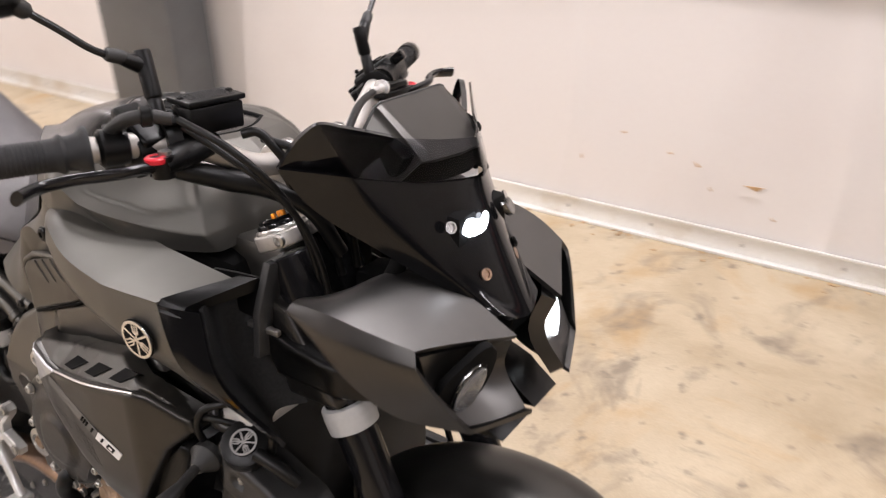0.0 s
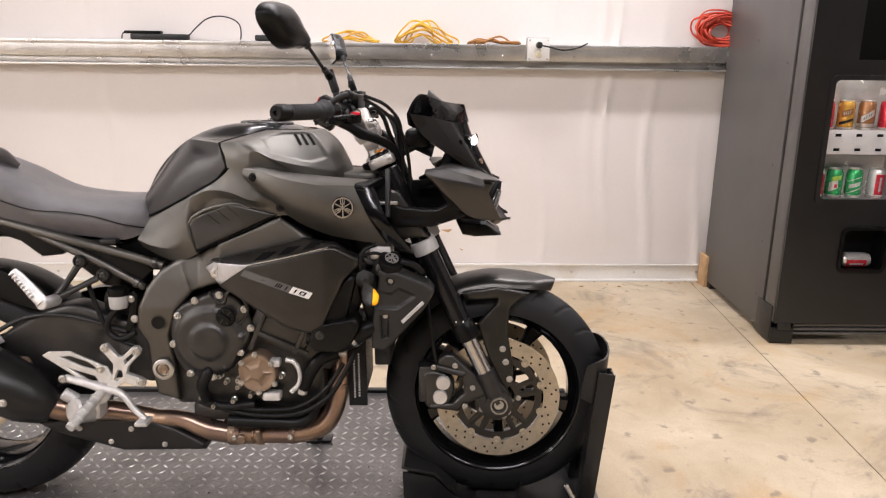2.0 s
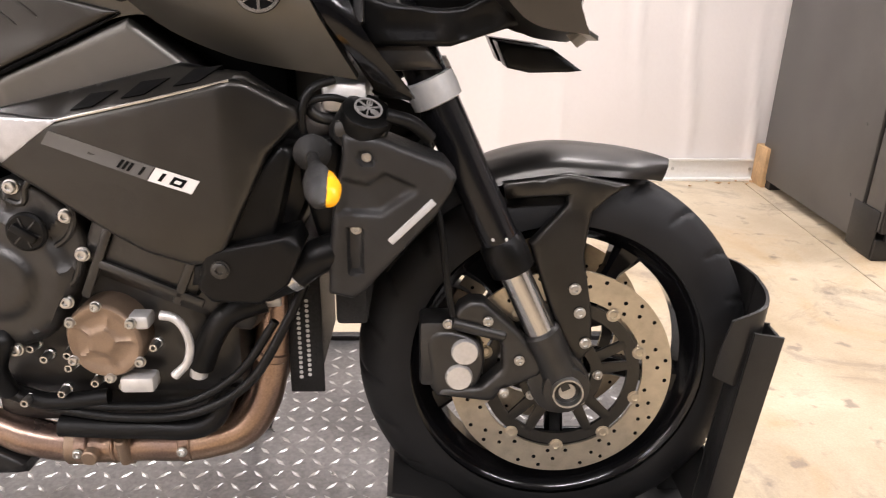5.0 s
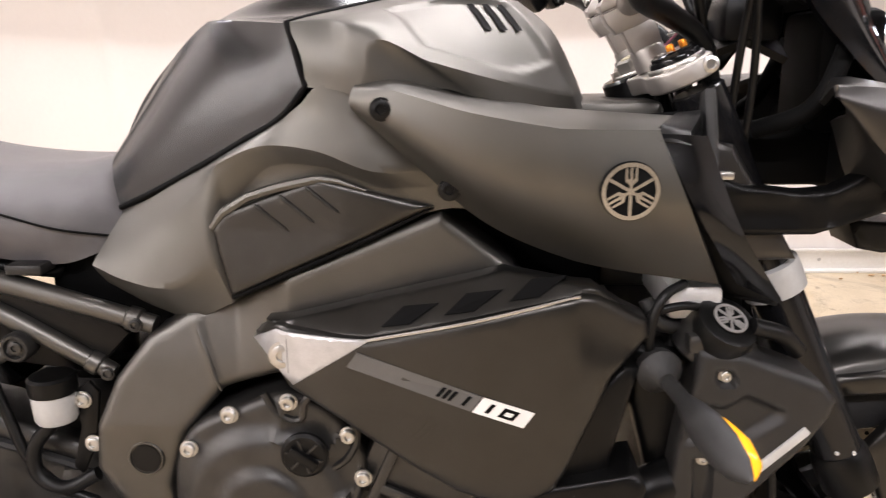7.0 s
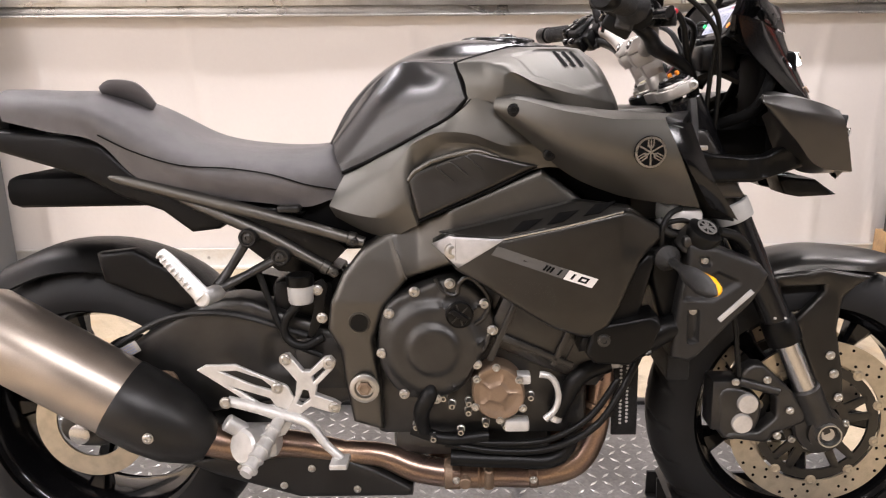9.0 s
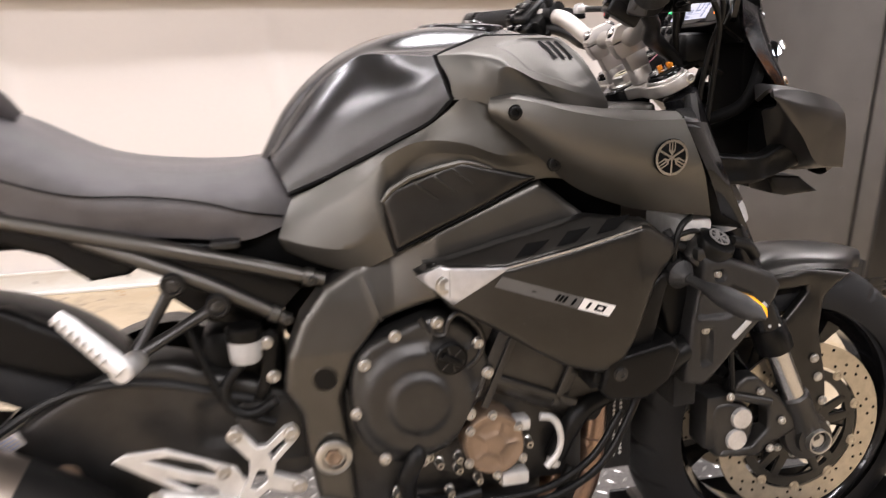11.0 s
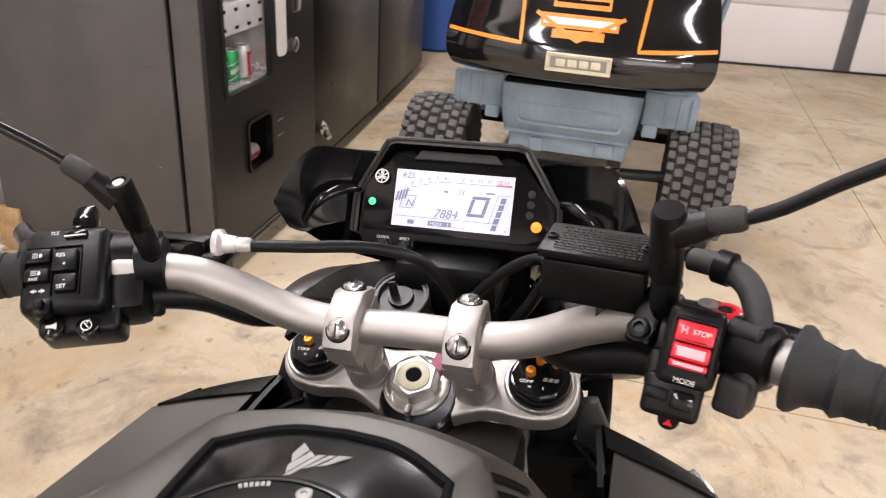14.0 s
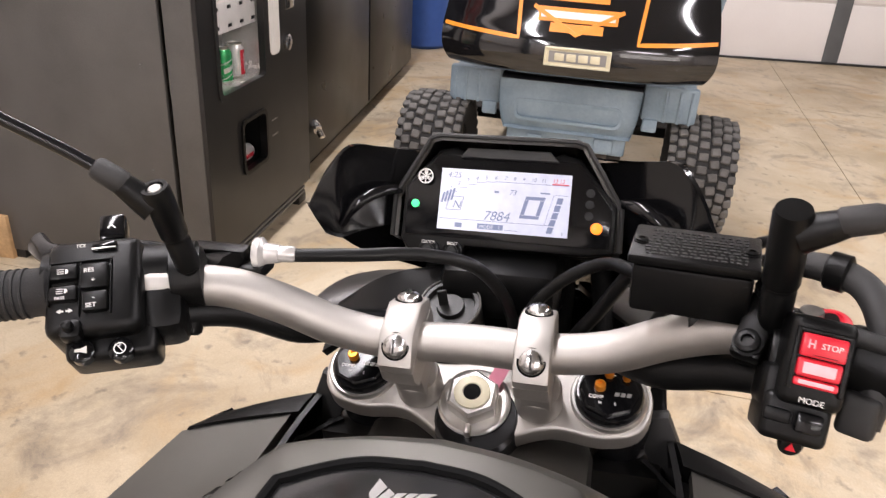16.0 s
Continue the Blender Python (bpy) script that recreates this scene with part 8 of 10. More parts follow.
cap_ob = part("radiator_cap", moved(lathe([(0.030, -0.02), (0.031, -0.004), (0.029, 0.002), (0.025, 0.004), (0, 0.004)], (0, 0, 0), (0, 0, 1), 32), basis((-0.262, -0.212, 0.703), (0.95, 0.05, -0.3), (0.1, 0.85, 0.5))), M_PLASTIC, bike, "black radiator cap with a round badge")
emblem(cap_ob, basis((-0.262, -0.212, 0.703), (0.95, 0.05, -0.3), (0.1, 0.85, 0.5)) @ Vector((0, 0, 0.004)), (0.95, 0.05, -0.3), (0.1, 0.85, 0.5), 0.0165, M_GREYPRINT)
part("filler_neck", join(rod((-0.29, -0.19, 0.67), (-0.27, -0.205, 0.70), 0.024, 18, bevel=0.004), tube([(-0.30, -0.19, 0.69), (-0.325, -0.20, 0.70), (-0.335, -0.195, 0.72)], 0.007, 10), box(-0.30, -0.24, -0.225, -0.18, 0.675, 0.695, 0.006)), M_ENGINE, rad)
for pts, r in (([(-0.33, -0.21, 0.66), (-0.335, -0.222, 0.70), (-0.325, -0.218, 0.728), (-0.30, -0.20, 0.738)], 0.0048), ([(-0.345, -0.2, 0.69), (-0.332, -0.214, 0.712), (-0.305, -0.214, 0.720), (-0.280, -0.198, 0.712)], 0.0042), ([(-0.24, -0.215, 0.70), (-0.21, -0.21, 0.69), (-0.19, -0.2, 0.67)], 0.0085)):
    part("hose", tube(pts, r, 10), M_HOSE, rad)
part("oil_cooler_guard", join(box(-0.385, -0.345, -0.10, 0.10, 0.31, 0.50, 0.004), box(-0.388, -0.34, -0.108, -0.101, 0.29, 0.505, 0.002)), M_MESH, bike, "perforated black oil cooler guard")
dots = bmesh.new()
for k in range(16):
    for j in range(2):
        dots = join(dots, lathe([(0.0028, 0), (0.0028, 0.0004), (0, 0.0004)], (-0.372 + 0.012 * j, -0.1082, 0.315 + 0.0075 * k + 0.0035 * j), (0, -1, 0), 8))
part("guard_hole", dots, M_COLLAR, bike)["kind"] = "stuff"
part("side_stand", join(tube([(-0.50, 0.12, 0.24), (-0.52, 0.2, 0.12), (-0.54, 0.27, 0.03)], 0.012, 10), box(-0.58, -0.50, 0.25, 0.30, 0.014, 0.024, 0.003)), M_STEELBLACK, bike)

# seat and tail
seat_rows = [
    [(-1.50, 0, 0.955), (-1.50, -0.06, 0.952), (-1.49, -0.10, 0.93), (-1.48, -0.105, 0.90)],
    [(-1.42, 0, 0.950), (-1.42, -0.07, 0.947), (-1.41, -0.115, 0.925), (-1.40, -0.118, 0.882)],
    [(-1.33, 0, 0.945), (-1.33, -0.08, 0.940), (-1.32, -0.122, 0.915), (-1.305, -0.12, 0.860)],
    [(-1.25, 0, 0.918), (-1.25, -0.09, 0.908), (-1.245, -0.132, 0.868), (-1.24, -0.122, 0.797)],
    [(-1.13, 0, 0.857), (-1.13, -0.10, 0.848), (-1.13, -0.145, 0.812), (-1.12, -0.128, 0.762)],
    [(-1.02, 0, 0.838), (-1.02, -0.105, 0.830), (-1.02, -0.148, 0.798), (-1.01, -0.130, 0.748)],
    [(-0.945, 0, 0.838), (-0.943, -0.09, 0.828), (-0.935, -0.138, 0.785), (-0.932, -0.128, 0.740)],
    [(-0.905, 0, 0.842), (-0.90, -0.06, 0.834), (-0.882, -0.108, 0.790), (-0.878, -0.115, 0.755)],
    [(-0.880, 0, 0.836), (-0.872, -0.05, 0.828), (-0.858, -0.096, 0.788), (-0.855, -0.104, 0.755)],
]
seat = part("seat", skin(mirror_rows(seat_rows), 6, 6, 0.01), M_SEAT, bike, "black grained vinyl rider seat")
for s in (-1, 1):
    part("seat_seam", tube([(-1.30, s * 0.126, 0.873), (-1.24, s * 0.135, 0.845), (-1.15, s * 0.147, 0.819), (-1.06, s * 0.150, 0.812), (-0.99, s * 0.149, 0.80), (-0.93, s * 0.140, 0.780), (-0.885, s * 0.118, 0.768)], 0.0014, 6), M_DARK, seat)
part("strap_loop", tube([(-1.325, -0.03, 0.945), (-1.30, -0.035, 0.948), (-1.265, -0.035, 0.942), (-1.235, -0.03, 0.915)], [0.005, 0.009, 0.010, 0.006], 12, flat=3.2), M_SEAT, seat, "stitched seat bolster")
tail = [(-1.50, 0.885), (-1.36, 0.872), (-1.30, 0.855), (-1.262, 0.818), (-1.225, 0.783), (-1.12, 0.752), (-1.01, 0.742), (-0.94, 0.733), (-0.95, 0.72), (-1.06, 0.728), (-1.10, 0.70), (-1.15, 0.695), (-1.20, 0.735), (-1.27, 0.76), (-1.34, 0.80), (-1.50, 0.85)]
for s in (-1, 1):
    b = panel(tail, lambda x, z: -0.112, 0.05, 0.008, 0.010)
    part("tail_side", b if s < 0 else mirrored(b), M_PLASTIC, bike, "black plastic tail side panel")
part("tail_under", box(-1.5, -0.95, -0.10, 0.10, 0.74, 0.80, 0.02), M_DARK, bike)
part("tail_end", box(-1.62, -1.48, -0.08, 0.08, 0.86, 0.95, 0.03), M_PLASTIC, bike)
part("seat_bracket", box(-0.985, -0.945, -0.152, -0.12, 0.733, 0.745, 0.004), M_STEELBLACK, bike)

# ---- motorcycle: lamp cowl ----
cowl_half = [
    [(-0.086, 0, 1.063), (-0.072, 0, 1.010), (-0.045, 0, 0.950), (-0.022, 0, 0.905), (-0.002, 0, 0.868)],
    [(-0.135, -0.076, 1.070), (-0.104, -0.064, 1.012), (-0.070, -0.052, 0.955), (-0.040, -0.042, 0.910), (-0.006, -0.022, 0.872)],
    [(-0.181, -0.143, 1.086), (-0.152, -0.120, 1.022), (-0.105, -0.090, 0.960), (-0.062, -0.066, 0.918), (-0.012, -0.038, 0.880)],
    [(-0.216, -0.171, 1.046), (-0.196, -0.150, 1.005), (-0.132, -0.106, 0.950), (-0.078, -0.074, 0.912), (-0.020, -0.048, 0.882)],
]
cowl_full = [[(x, -y, z) for x, y, z in r] for r in reversed(cowl_half[1:])] + cowl_half
cowl_low = [cowl_full[0]] + [[tuple(Vector(r[0]).lerp(Vector(r[1]), 0.78))] + r[1:] for r in cowl_full[1:-1]] + [cowl_full[-1]]
cw = part("lamp_cowl", skin(cowl_low, 10, 8, 0.006, 0, {0: 0, 1: [0.9, 0.7, 0.4, 0.2, 0], 3: [0.6, 0.5, 0.2, 0, 0], 5: [0.9, 0.7, 0.4, 0.2, 0]}), M_GLOSS, bike, "gloss black pointed lamp cowl")
# the smoked screen over its upper part
def screen_row(r):
    a, b = Vector(r[0]), Vector(r[1])
    o = Vector((0.0030, 0, 0.0015))
    return [tuple(a + o), tuple(a.lerp(b, 0.40) + o), tuple(a.lerp(b, 0.82) + o)]


part("flyscreen", skin([screen_row(r) for r in cowl_full[1:-1]], 10, 6, 0.003, 0, {0: 0, 2: 0.5}), M_SCREEN, cw, "smoked flyscreen over the top of the cowl")
for s in (-1, 1):
    m = basis((-0.0590, s * 0.034, 0.977), (0.42, -s * 0.90, -0.05), (-0.42, -s * 0.18, 0.88))
    part("led_lamp", moved(prism(smooth2([(-0.013, -0.006), (0.006, -0.008), (0.013, -0.002), (0.015, 0.011), (0.010, 0.005), (-0.007, 0.006)], 3), -0.003, 0.003, 0.001), m @ pose(0, 0, -0.003, -90, 0, 0) @ Matrix.Scale(1.2, 4)), M_LED if s < 0 else M_CHROMELENS, cw, "lit white LED position lamp" if s < 0 else "")
    part("lamp_ring", moved(lathe([(0.007, 0), (0.007, 0.003), (0.005, 0.003), (0.004, 0.001), (0, 0.001)], (0, 0, 0), (0, 0, 1), 20), m @ pose(-0.034, 0.001, 0.002)), M_CHROME, cw)
    part("sensor_eye", moved(lathe([(0.007, 0), (0.007, 0.003), (0.0045, 0.003), (0.004, 0.001), (0, 0.001)], (0, 0, 0), (0, 0, 1), 20), basis((-0.042, s * 0.036, 0.922), (0.42, -s * 0.90, -0.05), (-0.42, -s * 0.18, 0.88))), M_EXHAUST, cw)
    bolts(cw, [(-0.105, s * 0.062, 1.012), (-0.052, s * 0.047, 0.93)] if s > 0 else [], (0.6, s * 0.6, 0.3), 0.006, 0.003, M_PLASTIC)
    # pods
    pod_rows = [
        [(-0.172, -0.150, 0.900), (-0.178, -0.200, 0.917), (-0.180, -0.207, 0.908), (-0.172, -0.203, 0.898), (-0.160, -0.150, 0.882)],
        [(-0.125, -0.085, 0.922), (-0.132, -0.196, 0.914), (-0.130, -0.204, 0.892), (-0.122, -0.196, 0.848), (-0.112, -0.110, 0.810)],
        [(-0.066, -0.060, 0.908), (-0.085, -0.187, 0.904), (-0.082, -0.195, 0.884), (-0.075, -0.172, 0.802), (-0.06, -0.080, 0.780)],
        [(0.012, -0.056, 0.872), (-0.043, -0.170, 0.890), (-0.036, -0.178, 0.874), (0.004, -0.134, 0.785), (0.034, -0.050, 0.774)],
    ]
    bm = skin(pod_rows, 8, 7, 0.006, 0, None, {1: [0.3, 0.8, 0.9, 0.9], 2: [0.3, 0.6, 0.6, 0.6], 3: [0, 0.6, 0.9, 0.9]})
    pod = part("lamp_pod", bm if s < 0 else mirrored(bm), M_POD, bike, "matte dark grey lamp pod")
    face = skin([[(0.006, -0.056, 0.864), (-0.024, -0.112, 0.871), (-0.042, -0.164, 0.880)], [(-0.004, -0.050, 0.825), (-0.036, -0.105, 0.832), (-0.036, -0.150, 0.836)], [(0.026, -0.050, 0.779), (0.012, -0.09, 0.782), (-0.002, -0.128, 0.790)]], 5, 5, 0.02)
    part("pod_face", face if s < 0 else mirrored(face), M_POD, pod)
    if s < 0:
        lm = basis((-0.0240, -0.1160, 0.8360), (0.40, 0.80, 0.30), (0.05, -0.36, 0.93))
        lens_pts = smooth2([(x * 0.78, z * 0.85) for x, z in ((-0.026, -0.024), (-0.008, -0.030), (0.016, -0.012), (0.028, 0.024), (0.008, 0.022), (-0.020, 0.002))], 4)
        well = smooth2([(-0.036, -0.030), (-0.010, -0.037), (0.026, -0.018), (0.040, 0.034), (0.006, 0.031), (-0.032, 0.010)], 4)
        part("lamp_well", moved(prism(well, -0.005, 0.006, 0.002), lm @ pose(0, 0, 0.008, -90, 0, 0)), M_DARK, pod)
        part("reflector", moved(prism(lens_pts, -0.004, 0.004, 0.003), lm @ pose(0, 0, 0.013, -90, 0, 0)), M_CHROMELENS, pod, "faceted lamp reflector")
        for k in range(5):
            part("lens_rib", moved(box(-0.0012, 0.0012, -0.018 + 0.004 * k, 0.006 + 0.003 * k, 0.0165, 0.019, 0.0008), lm @ pose(-0.016 + 0.009 * k, 0, 0, 0, 0, -20)), M_DARK, pod)
        part("lens", moved(prism(lens_pts, -0.0215, -0.0195, 0.0008), lm @ pose(0, 0, 0, -90, 0, 0)), M_LENS, pod, "clear lamp lens")
    else:
        lm = basis((-0.016, 0.084, 0.826), (0.25, 0.95, 0.1), (-0.05, 0.0, 1.0))
        part("reflector", moved(prism(smooth2([(-0.010, -0.034), (0.004, -0.040), (0.012, -0.020), (0.012, 0.020), (0.004, 0.040), (-0.006, 0.030), (-0.012, 0.0)], 3), -0.010, 0.004, 0.003), lm @ pose(0, 0, 0.004, -90, 0, 0) @ Matrix.Scale(0.72, 4)), M_LEDLOW, pod, "lit white low beam lamp")
    ch = panel([(-0.105, 0.775), (-0.09, 0.742), (-0.06, 0.735), (-0.010, 0.735), (0.010, 0.737), (-0.03, 0.765)], lambda x, z: -0.070 - 0.25 * max(0, -x - 0.02), 0.06, 0.005, 0.004)
    part("cowl_chin", ch if s < 0 else mirrored(ch), M_PLASTIC, bike)
    # added black block stops the lit lamp showing through from behind
    part("pod_shield", box(-0.115, -0.045, min(s * 0.045, s * 0.135), max(s * 0.045, s * 0.135), 0.800, 0.885, 0.01), M_DARK, pod)
    # back of the cowl, seen from the saddle
    bk = skin([[(-0.140, -0.074, 1.070), (-0.153, -0.078, 1.040), (-0.162, -0.080, 1.016)], [(-0.170, -0.118, 1.085), (-0.179, -0.118, 1.048), (-0.190, -0.114, 1.017)], [(-0.187, -0.139, 1.090), (-0.194, -0.138, 1.050), (-0.203, -0.134, 1.016)], [(-0.200, -0.152, 1.077), (-0.206, -0.149, 1.045), (-0.210, -0.144, 1.014)], [(-0.217, -0.169, 1.044), (-0.216, -0.164, 1.034), (-0.214, -0.156, 1.020)]], 8, 8, 0.007, 0)
    part("cowl_inner", bk if s < 0 else mirrored(bk), M_GLOSS, cw, "gloss black inner cowl wing")
    part("cowl_rib", tube([(-0.170, s * 0.085, 1.046), (-0.192, s * 0.110, 1.052), (-0.204, s * 0.128, 1.044), (-0.211, s * 0.142, 1.024)], [0.003, 0.006, 0.006, 0.003], 10, flat=0.6), M_GLOSS, cw)
part("cowl_bracket", join(box(-0.135, -0.065, -0.055, 0.055, 0.86, 0.99, 0.012), tube([(-0.20, -0.06, 0.865), (-0.15, -0.085, 0.89), (-0.115, -0.080, 0.96)], 0.010, 10), tube([(-0.20, 0.06, 0.865), (-0.15, 0.085, 0.89), (-0.115, 0.080, 0.96)], 0.010, 10), box(-0.24, -0.06, -0.03, 0.03, 0.80, 0.87, 0.01)), M_DARK, bike)

# ---- motorcycle: bars, dash and controls ----
BAR = [(-0.335, 0.0, 1.000), (-0.335, 0.070, 1.001), (-0.338, 0.100, 1.010), (-0.345, 0.135, 1.030), (-0.356, 0.170, 1.046), (-0.374, 0.205, 1.052), (-0.395, 0.250, 1.053), (-0.432, 0.330, 1.053), (-0.462, 0.395, 1.053)]
bar_line = [(x, -y, z) for x, y, z in reversed(BAR[1:])] + [(x - 0.006 * sag, y, z - 0.003 * sag) for x, y, z in BAR for sag in [min(1, y / 0.15) * max(0, min(1, (0.25 - y) / 0.05))]]
hb = part("handlebar", tube(bar_line, 0.0143, 20, 6), M_BAR, bike, "satin aluminium tapered handlebar")

# top yoke
YO = Matrix(((0.911, 0.413, 0, -0.308), (0, 0, 1, 0), (0.413, -0.911, 0, 0.918), (0, 0, 0, 1)))
yoke_out = smooth2([(0.040, 0.0), (0.036, 0.045), (0.046, 0.074), (0.055, 0.097), (0.046, 0.122), (0.020, 0.131), (-0.003, 0.122), (-0.012, 0.097), (-0.010, 0.058), (-0.022, 0.034), (-0.034, 0.016), (-0.036, 0.003), (-0.034, -0.010), (-0.022, -0.028), (-0.010, -0.058), (-0.012, -0.097), (-0.003, -0.122), (0.020, -0.131), (0.046, -0.122), (0.055, -0.097), (0.046, -0.074), (0.036, -0.045)], 4)
yoke = part("top_yoke", moved(prism(yoke_out, -0.010, 0.010, 0.003, 3), YO), M_BAR, bike, "machined silver top yoke")
NM = YO @ pose(0.0026, -0.010, 0.0034)
part("stem_washer", moved(lathe([(0.0285, -0.002), (0.0285, 0.003), (0.0265, 0.0045), (0.0245, 0.0035), (0.019, 0.0035)], (0, 0, 0), (0, -1, 0), 40), NM), M_SILVER, yoke)
nut = part("stem_nut", moved(lathe([(0.0208, 0.003), (0.0208, 0.0155), (0.0185, 0.0178), (0.0, 0.0178)], (0, 0, 0), (0, -1, 0), 6), NM), M_SILVER, yoke, "pale steering stem nut with a hole")
part("nut_face", moved(lathe([(0.0140, 0.0170), (0.0140, 0.0190), (0.0130, 0.0196), (0.0074, 0.0196), (0.0069, 0.0185), (0, 0.0185)], (0, 0, 0), (0, -1, 0), 32), NM), M_CREAM, nut)
part("nut_hole", moved(lathe([(0.0067, 0.0180), (0.0067, 0.0190), (0.0, 0.0190)], (0, 0, 0), (0, -1, 0), 24), NM), M_DARK, nut)
part("washer_tab", moved(box(-0.0300, -0.0215, -0.010, 0.001, -0.0025, 0.0025, 0.0015), NM), M_SILVER, yoke)
for s in (-1, 1):
    fy = 0.0980 * s
    cap_at = YO @ pose(0.0210, -0.010, fy)
    part("yoke_ring", moved(lathe([(0.0262, 0.0), (0.0292, 0.0), (0.0292, 0.0035), (0.0280, 0.0050), (0.0262, 0.0050)], (0, 0, 0), (0, -1, 0), 40, True), cap_at), M_SILVER, yoke)
    fc = part("fork_cap", moved(join(lathe([(0.0258, 0.0), (0.0258, 0.0085), (0.0246, 0.0105), (0.0225, 0.0110)], (0, 0, 0), (0, -1, 0), 40), lathe([(0.0226, 0.008), (0.0226, 0.0135), (0.0210, 0.0150), (0.0, 0.0150)], (0, 0, 0), (0, -1, 0), 8)), cap_at), M_GLOSS, yoke, "black fork cap with orange adjusters")
    for ax, ay, r in ((0.001, 0.007, 0.0042), (0.0125, 0.001, 0.0036), (0.0105, -0.012, 0.0030)):
        part("adjuster", moved(lathe([(r, 0), (r, 0.0050), (r * 0.8, 0.0062), (r * 0.5, 0.0062), (r * 0.45, 0.0045), (0, 0.0045)], (0, 0, 0), (0, -1, 0), 18), cap_at @ pose(ax, -0.0148, ay)), M_ORANGE, fc, "orange damping adjuster")
    lab = cap_at @ Matrix(((0, 1, 0, 0), (0, 0, -1, -0.0151), (-1, 0, 0, 0), (0, 0, 0, 1)))
    part("cap_print", lettering("COMP", 0.0040, lab @ pose(-0.0150, -0.0085, 0), 0.0003), M_WHITE, fc, "white printed letters")
    part("cap_print", lettering("H", 0.0034, lab @ pose(-0.0075, -0.0130, 0), 0.0003), M_WHITE, fc)
    part("cap_print", lettering("S", 0.0034, lab @ pose(0.0040, -0.0130, 0), 0.0003), M_WHITE, fc)
    part("cap_print", moved(box(-0.0040, 0.0030, -0.0003, 0.0003, -0.0126, -0.0119, 0), lab @ pose(0, 0, 0, 90, 0, 0) @ pose(0, 0, 0, 0, 180, 0) @ pose(0, 0, 0.0245)), M_WHITE, fc)
    for k in range(3):
        part("cap_mark", moved(prism([(0.0035 + 0.0044 * k, -0.0052), (0.0068 + 0.0044 * k, -0.0052), (0.0078 + 0.0044 * k, -0.0020), (0.0045 + 0.0044 * k, -0.0020)], -0.0003, 0.0003, 0), lab @ pose(0, 0, 0, -90, 0, 0)), M_GREYPRINT, fc)
    part("clamp_bolt", moved(lathe([(0.008, 0), (0.008, 0.004), (0.005, 0.005), (0.004, 0.002), (0, 0.002)], (0, 0, 0), (0, 0, s), 16), YO @ pose(0.044, 0.0, 0.124 * s)), M_BOLT, yoke)
    # bar clamps
    cy = 0.0470 * s + 0.001
    tilt = pose(-0.335, cy, 1.000, 0, -24.4, 0)
    cl_ob = part("bar_clamp", join(moved(lathe([(0.0182, -0.074), (0.0182, -0.053), (0.0168, -0.0505), (0.010, -0.0500)], (0, 0, 0), (0, 0, 1), 32), tilt), moved(prism([(-0.0155, -0.056), (-0.0185, -0.024), (0.0185, -0.024), (0.0155, -0.056)], -0.0112, 0.0112, 0.002), tilt), moved(prism([(-0.0245, -0.026), (-0.0300, -0.012), (-0.0300, -0.0008), (0.0300, -0.0008), (0.0300, -0.012), (0.0245, -0.026)], -0.0125, 0.0125, 0.002), tilt)), M_BAR, yoke, "silver handlebar clamp")
    part("clamp_cap", moved(prism([(-0.0305, 0.0008), (-0.0305, 0.0085), (-0.0135, 0.0232), (0.0135, 0.0232), (0.0305, 0.0085), (0.0305, 0.0008)], -0.0125, 0.0125, 0.0025), tilt), M_BAR, cl_ob)
    for bx in (-0.0195, 0.0212):
        bm_at = tilt @ pose(bx, 0, 0.0175, 0, -34 if bx < 0 else 34, 0)
        part("bolt_well", moved(lathe([(0.0099, -0.003), (0.0099, 0.0006), (0.0086, 0.0006), (0.0084, -0.001), (0, -0.001)], (0, 0, 0), (0, 0, 1), 28), bm_at), M_DARK, cl_ob)
        part("clamp_bolt", moved(lathe([(0.0084, -0.003), (0.0084, 0.0022), (0.0074, 0.0038), (0.0050, 0.0052), (0, 0.0056)], (0, 0, 0), (0, 0, 1), 28), bm_at), M_CHROME, cl_ob)
        part("bolt_slot", moved(box(-0.0050, 0.0050, -0.0007, 0.0007, 0.0046, 0.0058, 0.0003), bm_at), M_STEELBLACK, cl_ob)
part("pink_tag", moved(box(-0.006, 0.006, -0.0006, 0.0006, -0.03, 0.03, 0.0003), basis((-0.287, -0.018, 0.955), (0.5, 0.85, 0.1), (-0.6, 0.3, 0.7)) @ pose(0, 0, 0, 0, 0, 0)), M_PINK, bike, "pink warning tag")
# ignition switch and its surround
part("ignition_switch", lathe([(0.026, -0.03), (0.026, 0.0), (0.024, 0.003), (0.021, 0.003), (0.020, -0.002), (0.012, -0.002), (0.011, 0.002), (0, 0.002)], (-0.246, 0.0365, 0.975), (-0.413, 0, 0.911), 32), M_STEELBLACK, bike, "black ignition switch with a silver ring")
part("switch_ring", lathe([(0.0245, 0.0), (0.0260, 0.002), (0.0260, 0.0040), (0.0248, 0.0044), (0.0245, 0.0)], (-0.246, 0.0365, 0.975), (-0.413, 0, 0.911), 32, True), M_BOLT, bike)
part("key", moved(box(-0.0012, 0.0012, -0.004, 0.004, 0, 0.020, 0.001), basis((-0.246, 0.042, 0.975), (1, 0.3, 0.4), (0, 1, 0))), M_STEELBLACK, bike)
